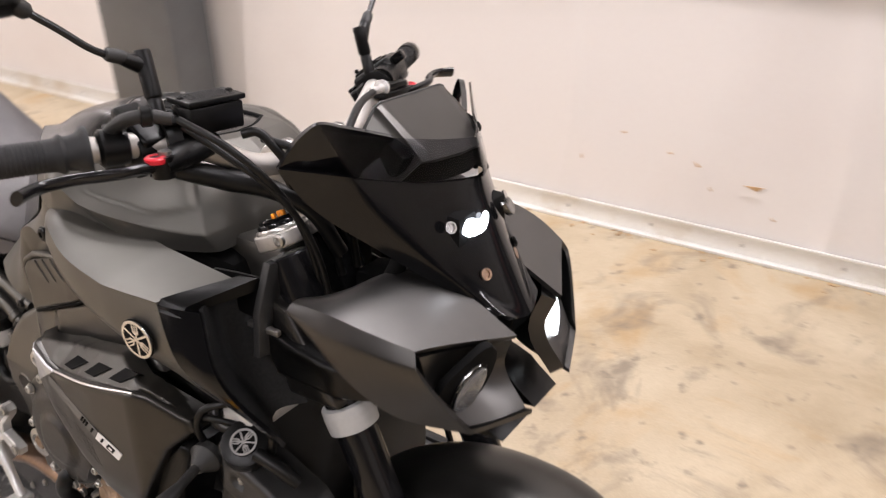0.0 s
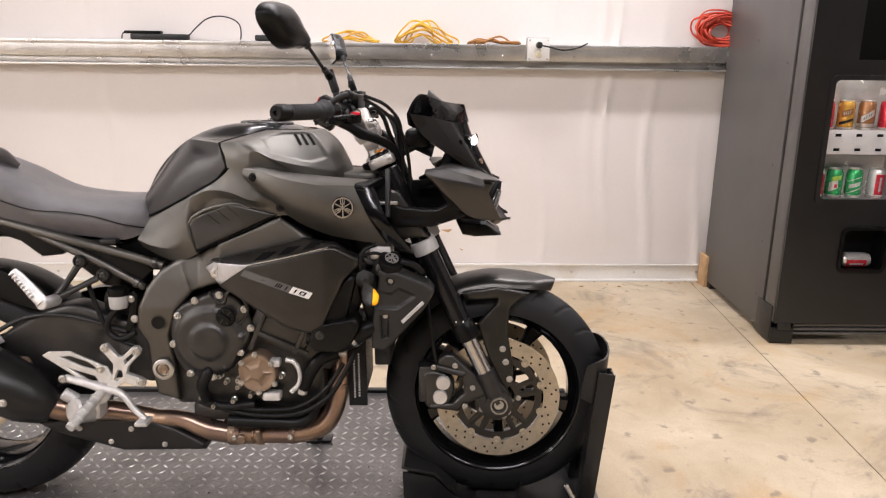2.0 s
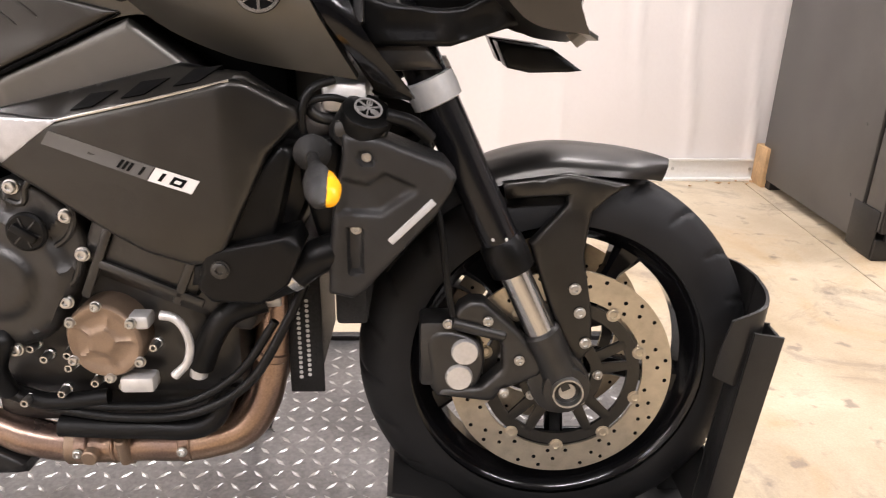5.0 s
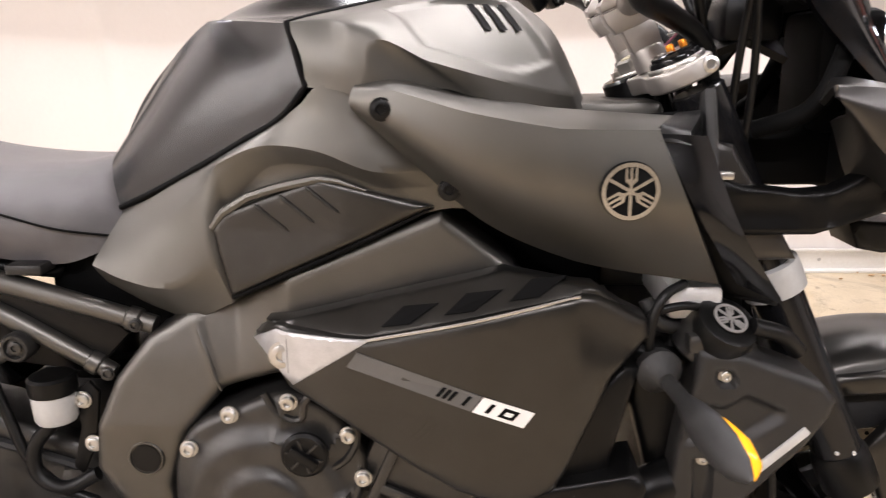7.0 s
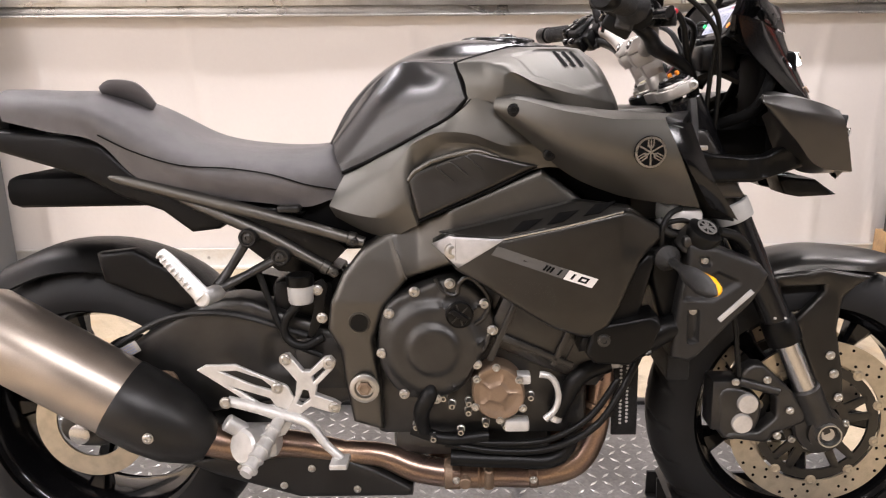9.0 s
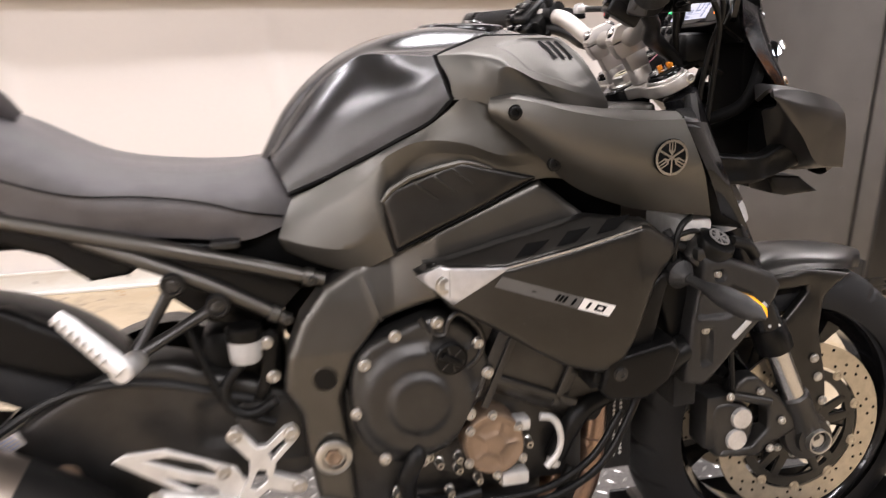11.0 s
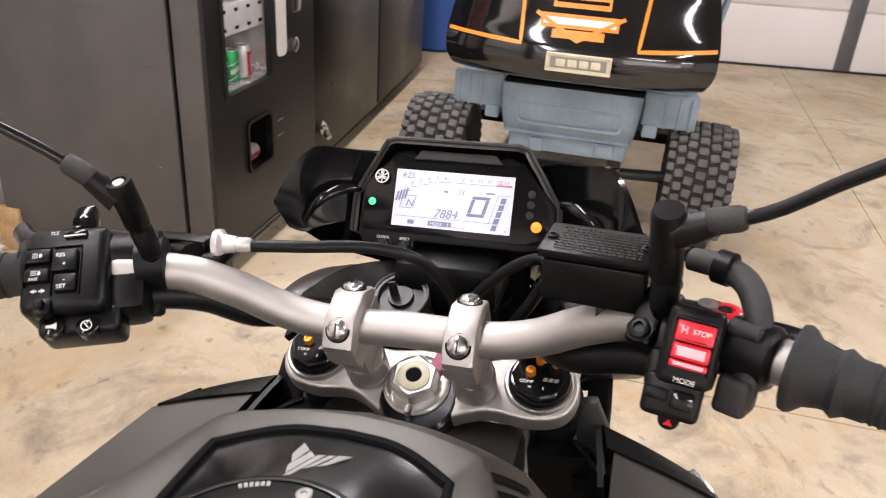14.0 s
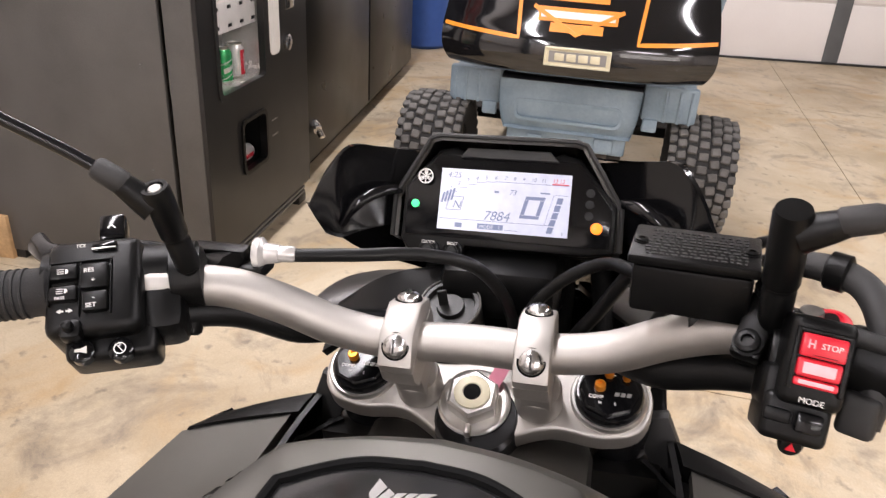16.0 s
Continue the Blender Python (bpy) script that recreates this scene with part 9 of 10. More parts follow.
part("switch_surround", skin([[(-0.262, 0.150, 0.925), (-0.240, 0.105, 0.952), (-0.232, 0.051, 0.966), (-0.232, 0.0, 0.964), (-0.240, -0.05, 0.950)], [(-0.215, 0.150, 0.948), (-0.210, 0.105, 0.978), (-0.205, 0.051, 0.990), (-0.205, 0.0, 0.986), (-0.210, -0.05, 0.960)], [(-0.170, 0.150, 0.930), (-0.165, 0.105, 0.955), (-0.160, 0.051, 0.962), (-0.160, 0.0, 0.960), (-0.165, -0.05, 0.940)]], 6, 6, 0.008, 0, {1: 0.8}), M_PLASTIC, bike, "black plastic switch surround")

# dash
DU, DV = Vector((0, -1, 0)), Vector((0.503, 0, 0.864))
DN = DU.cross(DV)
DO = Vector((-0.190, 0.002, 1.048))


def dash(u, v, n=0.0):
    return DO + DU * u + DV * v + DN * n


DM = basis(DO, DU, DV)


def dash_plate(outline, n0, n1, bevel=0.002):
    """A plate on the dash: outline in dash u, v."""
    return moved(prism(outline, -n1, -n0, bevel), DM @ pose(0, 0, 0, -90, 0, 0))


ds = part("dash", dash_plate([(-0.088, -0.036), (-0.088, 0.010), (-0.060, 0.043), (-0.045, 0.046), (-0.036, 0.041), (0.036, 0.041), (0.046, 0.045), (0.062, 0.041), (0.094, 0.002), (0.094, -0.036), (0.070, -0.040), (-0.030, -0.040), (-0.036, -0.050), (-0.080, -0.048)], -0.022, 0.0, 0.004), M_PLASTIC, bike, "black digital instrument panel, switched on")
part("dash_glass", dash_plate([(-0.084, -0.033), (-0.084, 0.009), (-0.058, 0.038), (0.060, 0.037), (0.090, 0.0), (0.090, -0.033)], 0.0002, 0.0012, 0.0006), M_GLOSS, ds, "gloss black dash glass")
lcd = part("display", dash_plate([(-0.0555, -0.0262), (-0.0555, 0.0262), (0.0555, 0.0262), (0.0555, -0.0262)], 0.0013, 0.0020, 0), M_LCD, ds, "backlit pale display with dark segments", smooth=False)


def ink(rects, material=None, name="segment", n=0.0021, h=0.0003):
    bm = bmesh.new()
    for u0, v0, u1, v1, sk in rects:
        q = [dash(u0 + sk * v0, v0, n), dash(u1 + sk * v0, v0, n), dash(u1 + sk * v1, v1, n), dash(u0 + sk * v1, v1, n)]
        lo, hi = [bm.verts.new(p) for p in q], [bm.verts.new(p + DN * h) for p in q]
        bm.faces.new(hi)
        for i in range(4):
            bm.faces.new((lo[i], lo[(i + 1) % 4], hi[(i + 1) % 4], hi[i]))
    return part(name, bm, material or M_LCDINK, ds, smooth=False)


def word(text, u, v, size, material=None, shear=0.25, n=0.0021, parent=None):
    return part("print", lettering(text, size, DM @ pose(u, v, n), 0.0002, shear=shear), material or M_LCDINK, parent or ds)


word("4:25", -0.0505, 0.0185, 0.0072)
arc = [(-0.0475, 0.0085, "1"), (-0.041, 0.0125, "2"), (-0.0335, 0.0155, "3"), (-0.0255, 0.0175, "4"), (-0.0175, 0.0185, "5"), (-0.0095, 0.0190, "6"), (-0.001, 0.0190, "7"), (0.0065, 0.0190, "8"), (0.014, 0.0190, "9"), (0.0215, 0.0190, "10"), (0.030, 0.0190, "11")]
for u, v, t in arc:
    word(t, u, v, 0.0044)
word("12 13", 0.0395, 0.0190, 0.0044, M_LCDRED)
ink([(0.0395, 0.0172, 0.0535, 0.0182, 0)], M_LCDRED)
ink([(a[0] + 0.001, a[1] - 0.0022, b[0] + 0.001, a[1] - 0.0018, 0) for a, b in zip(arc, arc[1:])] + [(0.031, 0.0168, 0.0535, 0.0172, 0)])
ink([(-0.0535 + 0.0026 * k, -0.0035 + 0.0008 * k, -0.0517 + 0.0026 * k, 0.0055 + 0.0012 * k, 0.2) for k in range(4)])
word("73", 0.004, 0.0065, 0.0062)
ink([(-0.0085, 0.0075, -0.0045, 0.0090, 0), (0.0305, 0.0090, 0.0385, 0.0103, 0)])
ink([(0.0172, 0.0035, 0.0335, 0.0062, 0.25), (0.0172, -0.0125, 0.0335, -0.0098, 0.25), (0.0172, -0.0095, 0.0204, 0.0032, 0.25), (0.0303, -0.0095, 0.0335, 0.0032, 0.25)], name="speed_digit")
ink([(0.0435, -0.0235 + 0.0062 * k, 0.0483, -0.0182 + 0.0062 * k, 0.25) for k in range(5)], name="fuel_bar")
ink([(0.0395, -0.0165, 0.0399, 0.0085, 0.25), (0.042, 0.0085, 0.0535, 0.0088, 0.0)])
word("N", -0.044, -0.0075, 0.0095)
ink([(-0.0475, -0.0095, -0.0345, -0.0090, 0.2), (-0.0475, 0.0020, -0.0345, 0.0025, 0.2), (-0.0475, -0.0095, -0.0470, 0.0025, 0.2), (-0.0350, -0.0095, -0.0345, 0.0025, 0.2)])
word("7884", -0.0165, -0.0160, 0.0112)
ink([(-0.0535, -0.0172, 0.041, -0.0168, 0), (-0.0205, -0.0240, 0.0015, -0.0195, 0), (-0.040, -0.0238, -0.034, -0.0200, 0), (0.003, -0.0238, 0.014, -0.0234, 0)])
word("MODE", -0.0188, -0.0234, 0.0042, M_LCD, 0.0, 0.0025)
word("1", -0.0028, -0.0234, 0.0042, M_LCD, 0.0, 0.0025)
word("E", 0.0500, -0.0240, 0.0030)
emblem(ds, dash(-0.069, 0.018, 0.0012), DU, DV, 0.0066, M_WHITE)
part("neutral_lamp", moved(lathe([(0.0035, 0), (0.0035, 0.0008), (0.0026, 0.0014), (0, 0.0015)], (0, 0, 0), (0, 0, 1), 20), DM @ pose(-0.0765, -0.006, 0.0012)), M_GREENLED, ds, "lit green neutral lamp")
part("warning_lamp", moved(lathe([(0.0048, 0), (0.0048, 0.0008), (0.003, 0.0014), (0, 0.0015)], (0, 0, 0), (0, 0, 1), 20), DM @ pose(0.0785, -0.0165, 0.0012)), M_AMBERLED, ds, "lit amber warning lamp")
for u, v in ((0.0715, 0.0125), (0.0715, 0.003), (0.0715, -0.0065)):
    part("unlit_lamp", moved(lathe([(0.0036, 0), (0.0036, 0.0003), (0, 0.0003)], (0, 0, 0), (0, 0, 1), 18), DM @ pose(u, v, 0.0012)), M_PLASTIC, ds)
for u, t in ((-0.0605, "CLOCK"), (-0.0395, "RESET")):
    part("dash_button", moved(join(lathe([(0.0085, -0.01), (0.0085, 0.004), (0.0075, 0.005), (0.006, 0.004), (0.0055, 0.004)], (0, 0, 0), (0, 0, 1), 24), lathe([(0.005, 0.0), (0.005, 0.006), (0.004, 0.007), (0, 0.007)], (0, 0, 0), (0, 0, 1), 20)), DM @ pose(u, -0.0455, 0.001)), M_PLASTIC, ds)
    part("print", lettering(t, 0.0036, DM @ pose(u, -0.0398, 0.0062, 0, 0, 0), 0.0002, "CENTER"), M_WHITE, ds)
def D(u, v, n):
    return tuple(dash(u, v, n))


for s in (-1, 1):
    top = skin([[D(0, 0.0540, 0.010), D(0, 0.049, -0.030), D(0, 0.040, -0.078)], [D(s * 0.058, 0.0540, 0.010), D(s * 0.055, 0.049, -0.030), D(s * 0.050, 0.040, -0.074)], [D(s * 0.066, 0.0515, 0.009), D(s * 0.066, 0.046, -0.030), D(s * 0.062, 0.036, -0.068)], [D(s * 0.098, 0.002, -0.008), D(s * 0.097, -0.002, -0.036), D(s * 0.092, -0.010, -0.062)], [D(s * 0.099, -0.034, -0.012), D(s * 0.098, -0.036, -0.036), D(s * 0.094, -0.036, -0.058)]], 6, 5, 0.006, 0, {1: 0.9, 2: 0.9, 3: 0.9})
    hood = part("dash_hood", top, M_MATTEBLACK, bike, "dark grey instrument hood")
    part("hood_edge", tube([D(0, 0.0528, 0.010), D(s * 0.0575, 0.0528, 0.010), D(s * 0.0655, 0.0505, 0.009), D(s * 0.0975, 0.002, -0.008), D(s * 0.0985, -0.034, -0.012)], 0.0022, 8, smooth=False), M_GRAIN, hood)
part("dash_ledge", dash_plate([(-0.040, 0.036), (-0.034, 0.0445), (0.036, 0.0445), (0.044, 0.036)], -0.01, 0.005, 0.0015), M_GRAIN, ds)
part("dash_back", moved(box(-0.085, 0.085, -0.04, 0.04, -0.06, -0.023, 0.01), DM), M_DARK, bike)
part("dash_foot", box(-0.235, -0.17, -0.05, 0.05, 0.955, 1.005, 0.012), M_PLASTIC, bike)

# switches, grips, levers, mirrors: built for the right, then for the left
for s in (-1, 1):
    def P(x, y, z):
        return Vector((x, s * y, z))

    U = Vector((-0.42, 0.907 * s, 0))
    F = Vector((0.907, 0.42 * s, 0))
    V = (0.80 * F + 0.60 * Vector((0, 0, 1))).normalized()
    O = P(-0.384, 0.212, 1.051) if s < 0 else P(-0.386, 0.246, 1.056)
    SM = basis(O, U if s < 0 else -U, V) @ Matrix.Scale(0.60 if s < 0 else 0.82, 4)
    flip = 1 if s < 0 else -1
    # grip
    g0, g1 = P(-0.405, 0.272, 1.053), P(-0.458, 0.386, 1.053)
    g0 = P(-0.409, 0.280, 1.053) if s < 0 else P(-0.403, 0.270, 1.052)
    grip = part("grip", lathe([(0.0185, 0.0), (0.021, 0.004), (0.0165, 0.012), (0.0168, (g1 - g0).length * 0.5), (0.0162, (g1 - g0).length)], g0, g1 - g0, 28), M_GRIP, hb, "black ribbed rubber grip")
    ribs = bmesh.new()
    for k in range(20):
        ribs = join(ribs, lathe([(0.0164, -0.0012), (0.0174, -0.0006), (0.0174, 0.0006), (0.0164, 0.0012)], g0 + (g1 - g0) * (0.16 + 0.04 * k), g1 - g0, 24))
    part("grip_rib", ribs, M_GRIP, grip)["kind"] = "stuff"
    d = (g1 - g0).normalized()
    part("bar_end", lathe([(0.013, 0), (0.0185, 0.002), (0.0185, 0.030), (0.015, 0.036), (0.006, 0.036), (0.005, 0.030), (0, 0.030)], g1 + d * 0.003, d, 24), M_PLASTIC, hb)
    # lever
    if s < 0:
        lv = [(-0.340, 0.207, 1.036), (-0.340, 0.235, 1.039), (-0.346, 0.267, 1.040), (-0.370, 0.300, 1.038), (-0.380, 0.330, 1.036), (-0.370, 0.358, 1.036)]
    else:
        lv = [(-0.330, 0.207, 1.040), (-0.326, 0.235, 1.043), (-0.328, 0.265, 1.046), (-0.346, 0.297, 1.048), (-0.350, 0.322, 1.048), (-0.336, 0.345, 1.048)]
    lever = part("lever", tube([P(*q) for q in lv], [0.010, 0.009, 0.0085, 0.008, 0.0085, 0.0095], 14, flat=0.66), M_FORK, hb, "black adjustable lever with a red adjuster")
    part("lever_adjuster", lathe([(0.0105, 0), (0.0115, 0.002), (0.0115, 0.005), (0.009, 0.007), (0.006, 0.007), (0.005, 0.005), (0, 0.005)], P(-0.336, 0.226, 1.044), (0, 0, 1), 24), M_RED, lever, "red lever adjuster")
    part("lever_perch", join(tube([P(-0.350, 0.170, 1.046), P(-0.340, 0.195, 1.042), P(-0.334, 0.222, 1.038)], [0.016, 0.014, 0.012], 12), lathe([(0.012, -0.012), (0.012, 0.012)], P(-0.336, 0.218, 1.038), (0, 0, 1), 18)), M_PLASTIC, hb)
    part("perch_bolt", lathe([(0.007, 0), (0.007, 0.004), (0.004, 0.004), (0, 0.002)], P(-0.336, 0.214, 1.050), (0, 0, 1), 14), M_BOLT, hb)
    # mirror
    yb = 0.188
    pr = 0.0100 if s < 0 else 0.0092
    up = Vector((-0.30, 0.07 if s < 0 else 0, 1)).normalized()
    foot = P(-0.374, yb - 0.003, 1.058 if s < 0 else 1.054)
    cap_h = 0.092 if s < 0 else 0.080
    mir = part("mirror", lathe([(pr * 0.80, 0.0), (pr * 0.80, 0.012), (pr * 0.90, 0.013), (pr * 0.90, 0.036), (pr * 0.82, 0.037), (pr * 0.82, 0.040), (pr, 0.042), (pr, cap_h - 0.003), (pr * 0.9, cap_h), (pr * 0.62, cap_h), (pr * 0.60, cap_h - 0.003 * (s > 0)), (0, cap_h - 0.003 * (s > 0))], foot, up, 24), M_PLASTIC, hb, "black rear-view mirror on a thin stem")
    if s > 0:
        part("post_bolt", lathe([(0.0050, 0), (0.0050, 0.002), (0.0038, 0.003), (0, 0.003)], foot + up * (cap_h - 0.0035), up, 16), M_BOLT, mir)
    a1, a2, a3 = foot + up * (cap_h - 0.011) + P(-0.001, 0.004, 0.0), P(-0.4055, 0.2215, 1.1475), P(-0.436, 0.300, 1.208)
    out = (a2 - a1).normalized()
    part("mirror_arm", tube([a1 - Vector((0, 0, 0.004)), a1.lerp(a2, 0.35) - Vector((0, 0, 0.002)), a1.lerp(a2, 0.62)], [0.0105, 0.0085, 0.0068], 14, smooth=False), M_PLASTIC, mir)
    run = (a3 - a2).normalized()
    part("arm_boot", lathe([(0.0062, 0), (0.0078, 0.002), (0.0078, 0.006), (0.0076, 0.018), (0.0064, 0.021), (0.0044, 0.022)], a1.lerp(a2, 0.42), a2 - a1.lerp(a2, 0.42), 20), M_GRAIN, mir, "grey rubber boot")
    part("mirror_stem", tube([a1.lerp(a2, 0.8), a2, a2.lerp(a3, 0.5), a3], 0.0040, 14), M_FORK, mir, "polished black mirror stem")
    part("head_boot", lathe([(0.0045, 0), (0.0085, 0.004), (0.0105, 0.022), (0.012, 0.030)], a3 - run * 0.030, run, 18), M_GRAIN, mir)
    mh = [(-0.465, 1.243), (-0.452, 1.258), (-0.405, 1.270), (-0.350, 1.264), (-0.315, 1.238), (-0.280, 1.200), (-0.285, 1.190), (-0.325, 1.184), (-0.380, 1.180), (-0.430, 1.203)]
    mo = smooth2([(y + 0.375, z - 1.225) for y, z in mh], 4)
    shell = panel(mo, lambda x, z: 0.0, 0.012, 0.03, 0.026, 0.012, side=1)
    shell = moved(shell, pose(-0.462, -0.368, 1.228, 0, 0, -16) @ Matrix(((0, 1, 0, 0), (1, 0, 0, 0), (0, 0, 1, 0), (0, 0, 0, 1))))
    glass = moved(prism([(x * 0.94, z * 0.92) for x, z in mo], -0.0135, -0.0122, 0), pose(-0.462, -0.368, 1.228, 0, 0, -16) @ Matrix(((0, 1, 0, 0), (1, 0, 0, 0), (0, 0, 1, 0), (0, 0, 0, 1))))
    part("mirror_shell", shell if s < 0 else mirrored(shell), M_PLASTIC, mir)
    part("mirror_glass", glass if s < 0 else mirrored(glass), M_MIRROR, mir, "silver mirror glass", smooth=False)

    # switch housings
    if s < 0:
        SM = basis((-0.4066, -0.2017, 1.063), (-0.10, -0.99, -0.10), (0.48, -0.18, 0.86)) @ Matrix.Scale(0.60, 4)
        sw = part("switch_housing", moved(join(box(-0.029, 0.024, -0.040, 0.038, -0.075, 0.030, 0.008, 3), box(-0.036, 0.020, -0.074, -0.032, -0.060, 0.020, 0.007, 3), box(-0.038, -0.020, -0.050, -0.010, -0.060, 0.012, 0.006, 2), lathe([(0.036, -0.034), (0.038, -0.030), (0.038, 0.026), (0.036, 0.030)], (0, -0.006, -0.052), (1, 0, 0), 28)), SM), M_PLASTIC, hb, "black right switch housing with a red stop switch")
        part("switch_bezel", moved(join(box(-0.0245, -0.0205, -0.026, 0.027, 0.028, 0.0335, 0.001), box(0.0165, 0.0205, -0.026, 0.027, 0.028, 0.0335, 0.001), box(-0.0245, 0.0205, 0.0235, 0.027, 0.028, 0.0335, 0.001)), SM), M_PLASTIC, sw)
        rk = part("stop_switch", moved(join(box(-0.020, 0.016, 0.003, 0.023, 0.028, 0.038, 0.002), box(-0.020, 0.016, -0.0145, 0.0022, 0.028, 0.036, 0.003)), SM), M_RED, sw, "red stop and start rocker switch")
        part("rocker_foot", moved(box(-0.020, 0.016, -0.0225, -0.015, 0.028, 0.034, 0.002), SM), M_RED, rk)
        M_PALEPINK = mat("pale_pink_print", (0.75, 0.45, 0.48), 0.4)
        part("switch_print", moved(box(-0.015, 0.011, -0.0110, -0.0015, 0.0355, 0.0364, 0.0004), SM), M_PALEPINK, sw)
        part("switch_print", moved(box(-0.016, 0.012, -0.0205, -0.0168, 0.0338, 0.0344, 0.0003), SM), M_PALEPINK, sw)
        part("switch_print", moved(box(-0.010, 0.010, 0.0050, 0.0056, 0.0378, 0.0382, 0.0002), SM), M_DARK, sw)
        part("switch_print", moved(join(box(-0.015, -0.0095, 0.0135, 0.0150, 0.0378, 0.0382, 0), box(-0.0150, -0.0138, 0.0105, 0.0180, 0.0378, 0.0382, 0), box(-0.0107, -0.0095, 0.0105, 0.0180, 0.0378, 0.0382, 0)), SM), M_PALEPINK, sw)
        part("print", lettering("STOP", 0.0070, SM @ pose(-0.005, 0.0118, 0.0382), 0.0003, shear=0.1), M_WHITE, sw)
        part("print", lettering("MODE", 0.0072, SM @ pose(-0.012, -0.0365, 0.0304), 0.0003), M_WHITE, sw)
        part("mode_button", moved(box(-0.010, 0.012, -0.062, -0.044, 0.014, 0.030, 0.003), SM), M_GLOSS, sw)
        part("housing_step", moved(box(-0.035, -0.012, -0.058, -0.046, 0.014, 0.0235, 0.003), SM), M_PLASTIC, sw)
        part("hazard_button", moved(lathe([(0.0105, 0), (0.0105, 0.006), (0.0085, 0.009), (0, 0.009)], (-0.006, -0.074, 0.004), (0, -0.35, 1), 20), SM), M_PLASTIC, sw)
        part("hazard_mark", moved(prism([(-0.0045, -0.0035), (0.0045, -0.0035), (0.0, 0.004)], -0.0004, 0.0004, 0), SM @ pose(-0.006, -0.0775, 0.0135) @ pose(0, 0, 0, -70, 0, 0)), M_RED, sw)
        part("housing_seam", moved(box(-0.0296, 0.0246, -0.0405, 0.0385, -0.0225, -0.0205, 0.0003), SM), M_DARK, sw)
        part("throttle_tube", lathe([(0.0165, -0.004), (0.0262, -0.003), (0.0268, 0.0), (0.0255, 0.003), (0.0205, 0.008), (0.0182, 0.016), (0.0170, 0.04)], P(-0.401, 0.262, 1.053), d, 32), M_GRIP, hb, "grey rubber throttle flange")
        part("throttle_guide", tube([(-0.335, -0.200, 1.085), (-0.350, -0.217, 1.089), (-0.364, -0.2310, 1.087), (-0.382, -0.2380, 1.076), (-0.400, -0.2370, 1.056), (-0.4135, -0.2300, 1.030)], [0.0080, 0.0090, 0.0085, 0.0085, 0.0090, 0.0085], 14, flat=0.8), M_GRAIN, hb, "grey throttle cable guide")
        part("guide_foot", moved(box(-0.010, 0.010, -0.012, 0.012, -0.016, 0.010, 0.004, 3), basis((-0.408, -0.229, 1.034), d, (0.3, 0, 1))), M_GRAIN, hb)
        part("guide_collar", lathe([(0.0095, -0.006), (0.0112, -0.005), (0.0112, 0.005), (0.0095, 0.006)], (-0.352, -0.2190, 1.0893), (-0.5, -0.85, 0.0), 18), M_PLASTIC, hb)
        part("throttle_drum", lathe([(0.0146, -0.006), (0.0195, -0.004), (0.0205, 0.010), (0.0205, 0.022), (0.017, 0.026)], P(-0.386, 0.228, 1.053), d, 28), M_PLASTIC, hb)
        for off in (-0.012, 0.0, 0.012):
            part("cable_ferrule", rod(Vector((-0.392, -0.2215, 1.060 - off)), Vector((-0.401, -0.2395, 1.058 - off * 1.1)), 0.0052, 12, bevel=0.0015), M_GRAIN, hb)
        # brake fluid reservoir
        rb = part("brake_master", join(moved(box(-0.018, 0.022, -0.034, 0.034, -0.031, 0.0, 0.003), basis((-0.352, -0.140, 1.090), (0.99, -0.12, 0), (0.12, 0.99, 0))), tube([(-0.345, -0.14, 1.045), (-0.342, -0.17, 1.042), (-0.338, -0.205, 1.04)], [0.013, 0.014, 0.013], 12)), M_PLASTIC, hb, "black brake fluid reservoir with embossed lid")
        lid_m = basis((-0.352, -0.140, 1.0905), (0.99, -0.12, 0), (0.12, 0.99, 0)) @ Matrix.Scale(0.94, 4)
        lid = part("reservoir_lid", moved(box(-0.022, 0.026, -0.039, 0.039, 0.001, 0.008, 0.002), lid_m), M_PLASTIC, rb)
        random.seed(21)
        em = bmesh.new()
        for k in range(9):
            v0 = -0.031
            while v0 < 0.027:
                ln = random.uniform(0.0012, 0.0042)
                em = join(em, moved(box(-0.0175 + 0.0043 * k, -0.0153 + 0.0043 * k, v0, min(v0 + ln, 0.03), 0.0078, 0.0086, 0), lid_m))
                v0 += ln + random.uniform(0.0008, 0.0022)
        part("lid_print", em, M_GRAIN, rb)["kind"] = "stuff"
        bolts(rb, [lid_m @ Vector((0.0, -0.033, 0.008)), lid_m @ Vector((0.0, 0.033, 0.008))], (0, 0, 1), 0.004, 0.002, M_PLASTIC)
        part("bar_clamp_ring", join(lathe([(0.0145, -0.009), (0.022, -0.008), (0.022, 0.008), (0.0145, 0.009)], P(-0.362, 0.183, 1.050), U, 24), moved(box(-0.009, 0.009, -0.026, 0.026, 0.012, 0.024, 0.003), basis(P(-0.362, 0.183, 1.050), U, V))), M_PLASTIC, hb)
        bolts(hb, [basis(P(-0.362, 0.183, 1.050), U, V) @ Vector((0, q, 0.024)) for q in (-0.018, 0.018)], tuple(basis(P(-0.362, 0.183, 1.050), U, V).to_3x3() @ Vector((0, 0, 1))), 0.007, 0.005, M_PLASTIC)
        part("hydraulic_line", tube([(-0.315, -0.125, 1.055), (-0.302, -0.115, 1.058), (-0.285, -0.105, 1.040), (-0.272, -0.085, 1.00), (-0.255, -0.06, 0.95), (-0.24, -0.05, 0.87)], 0.0055, 10), M_HOSE, bike)
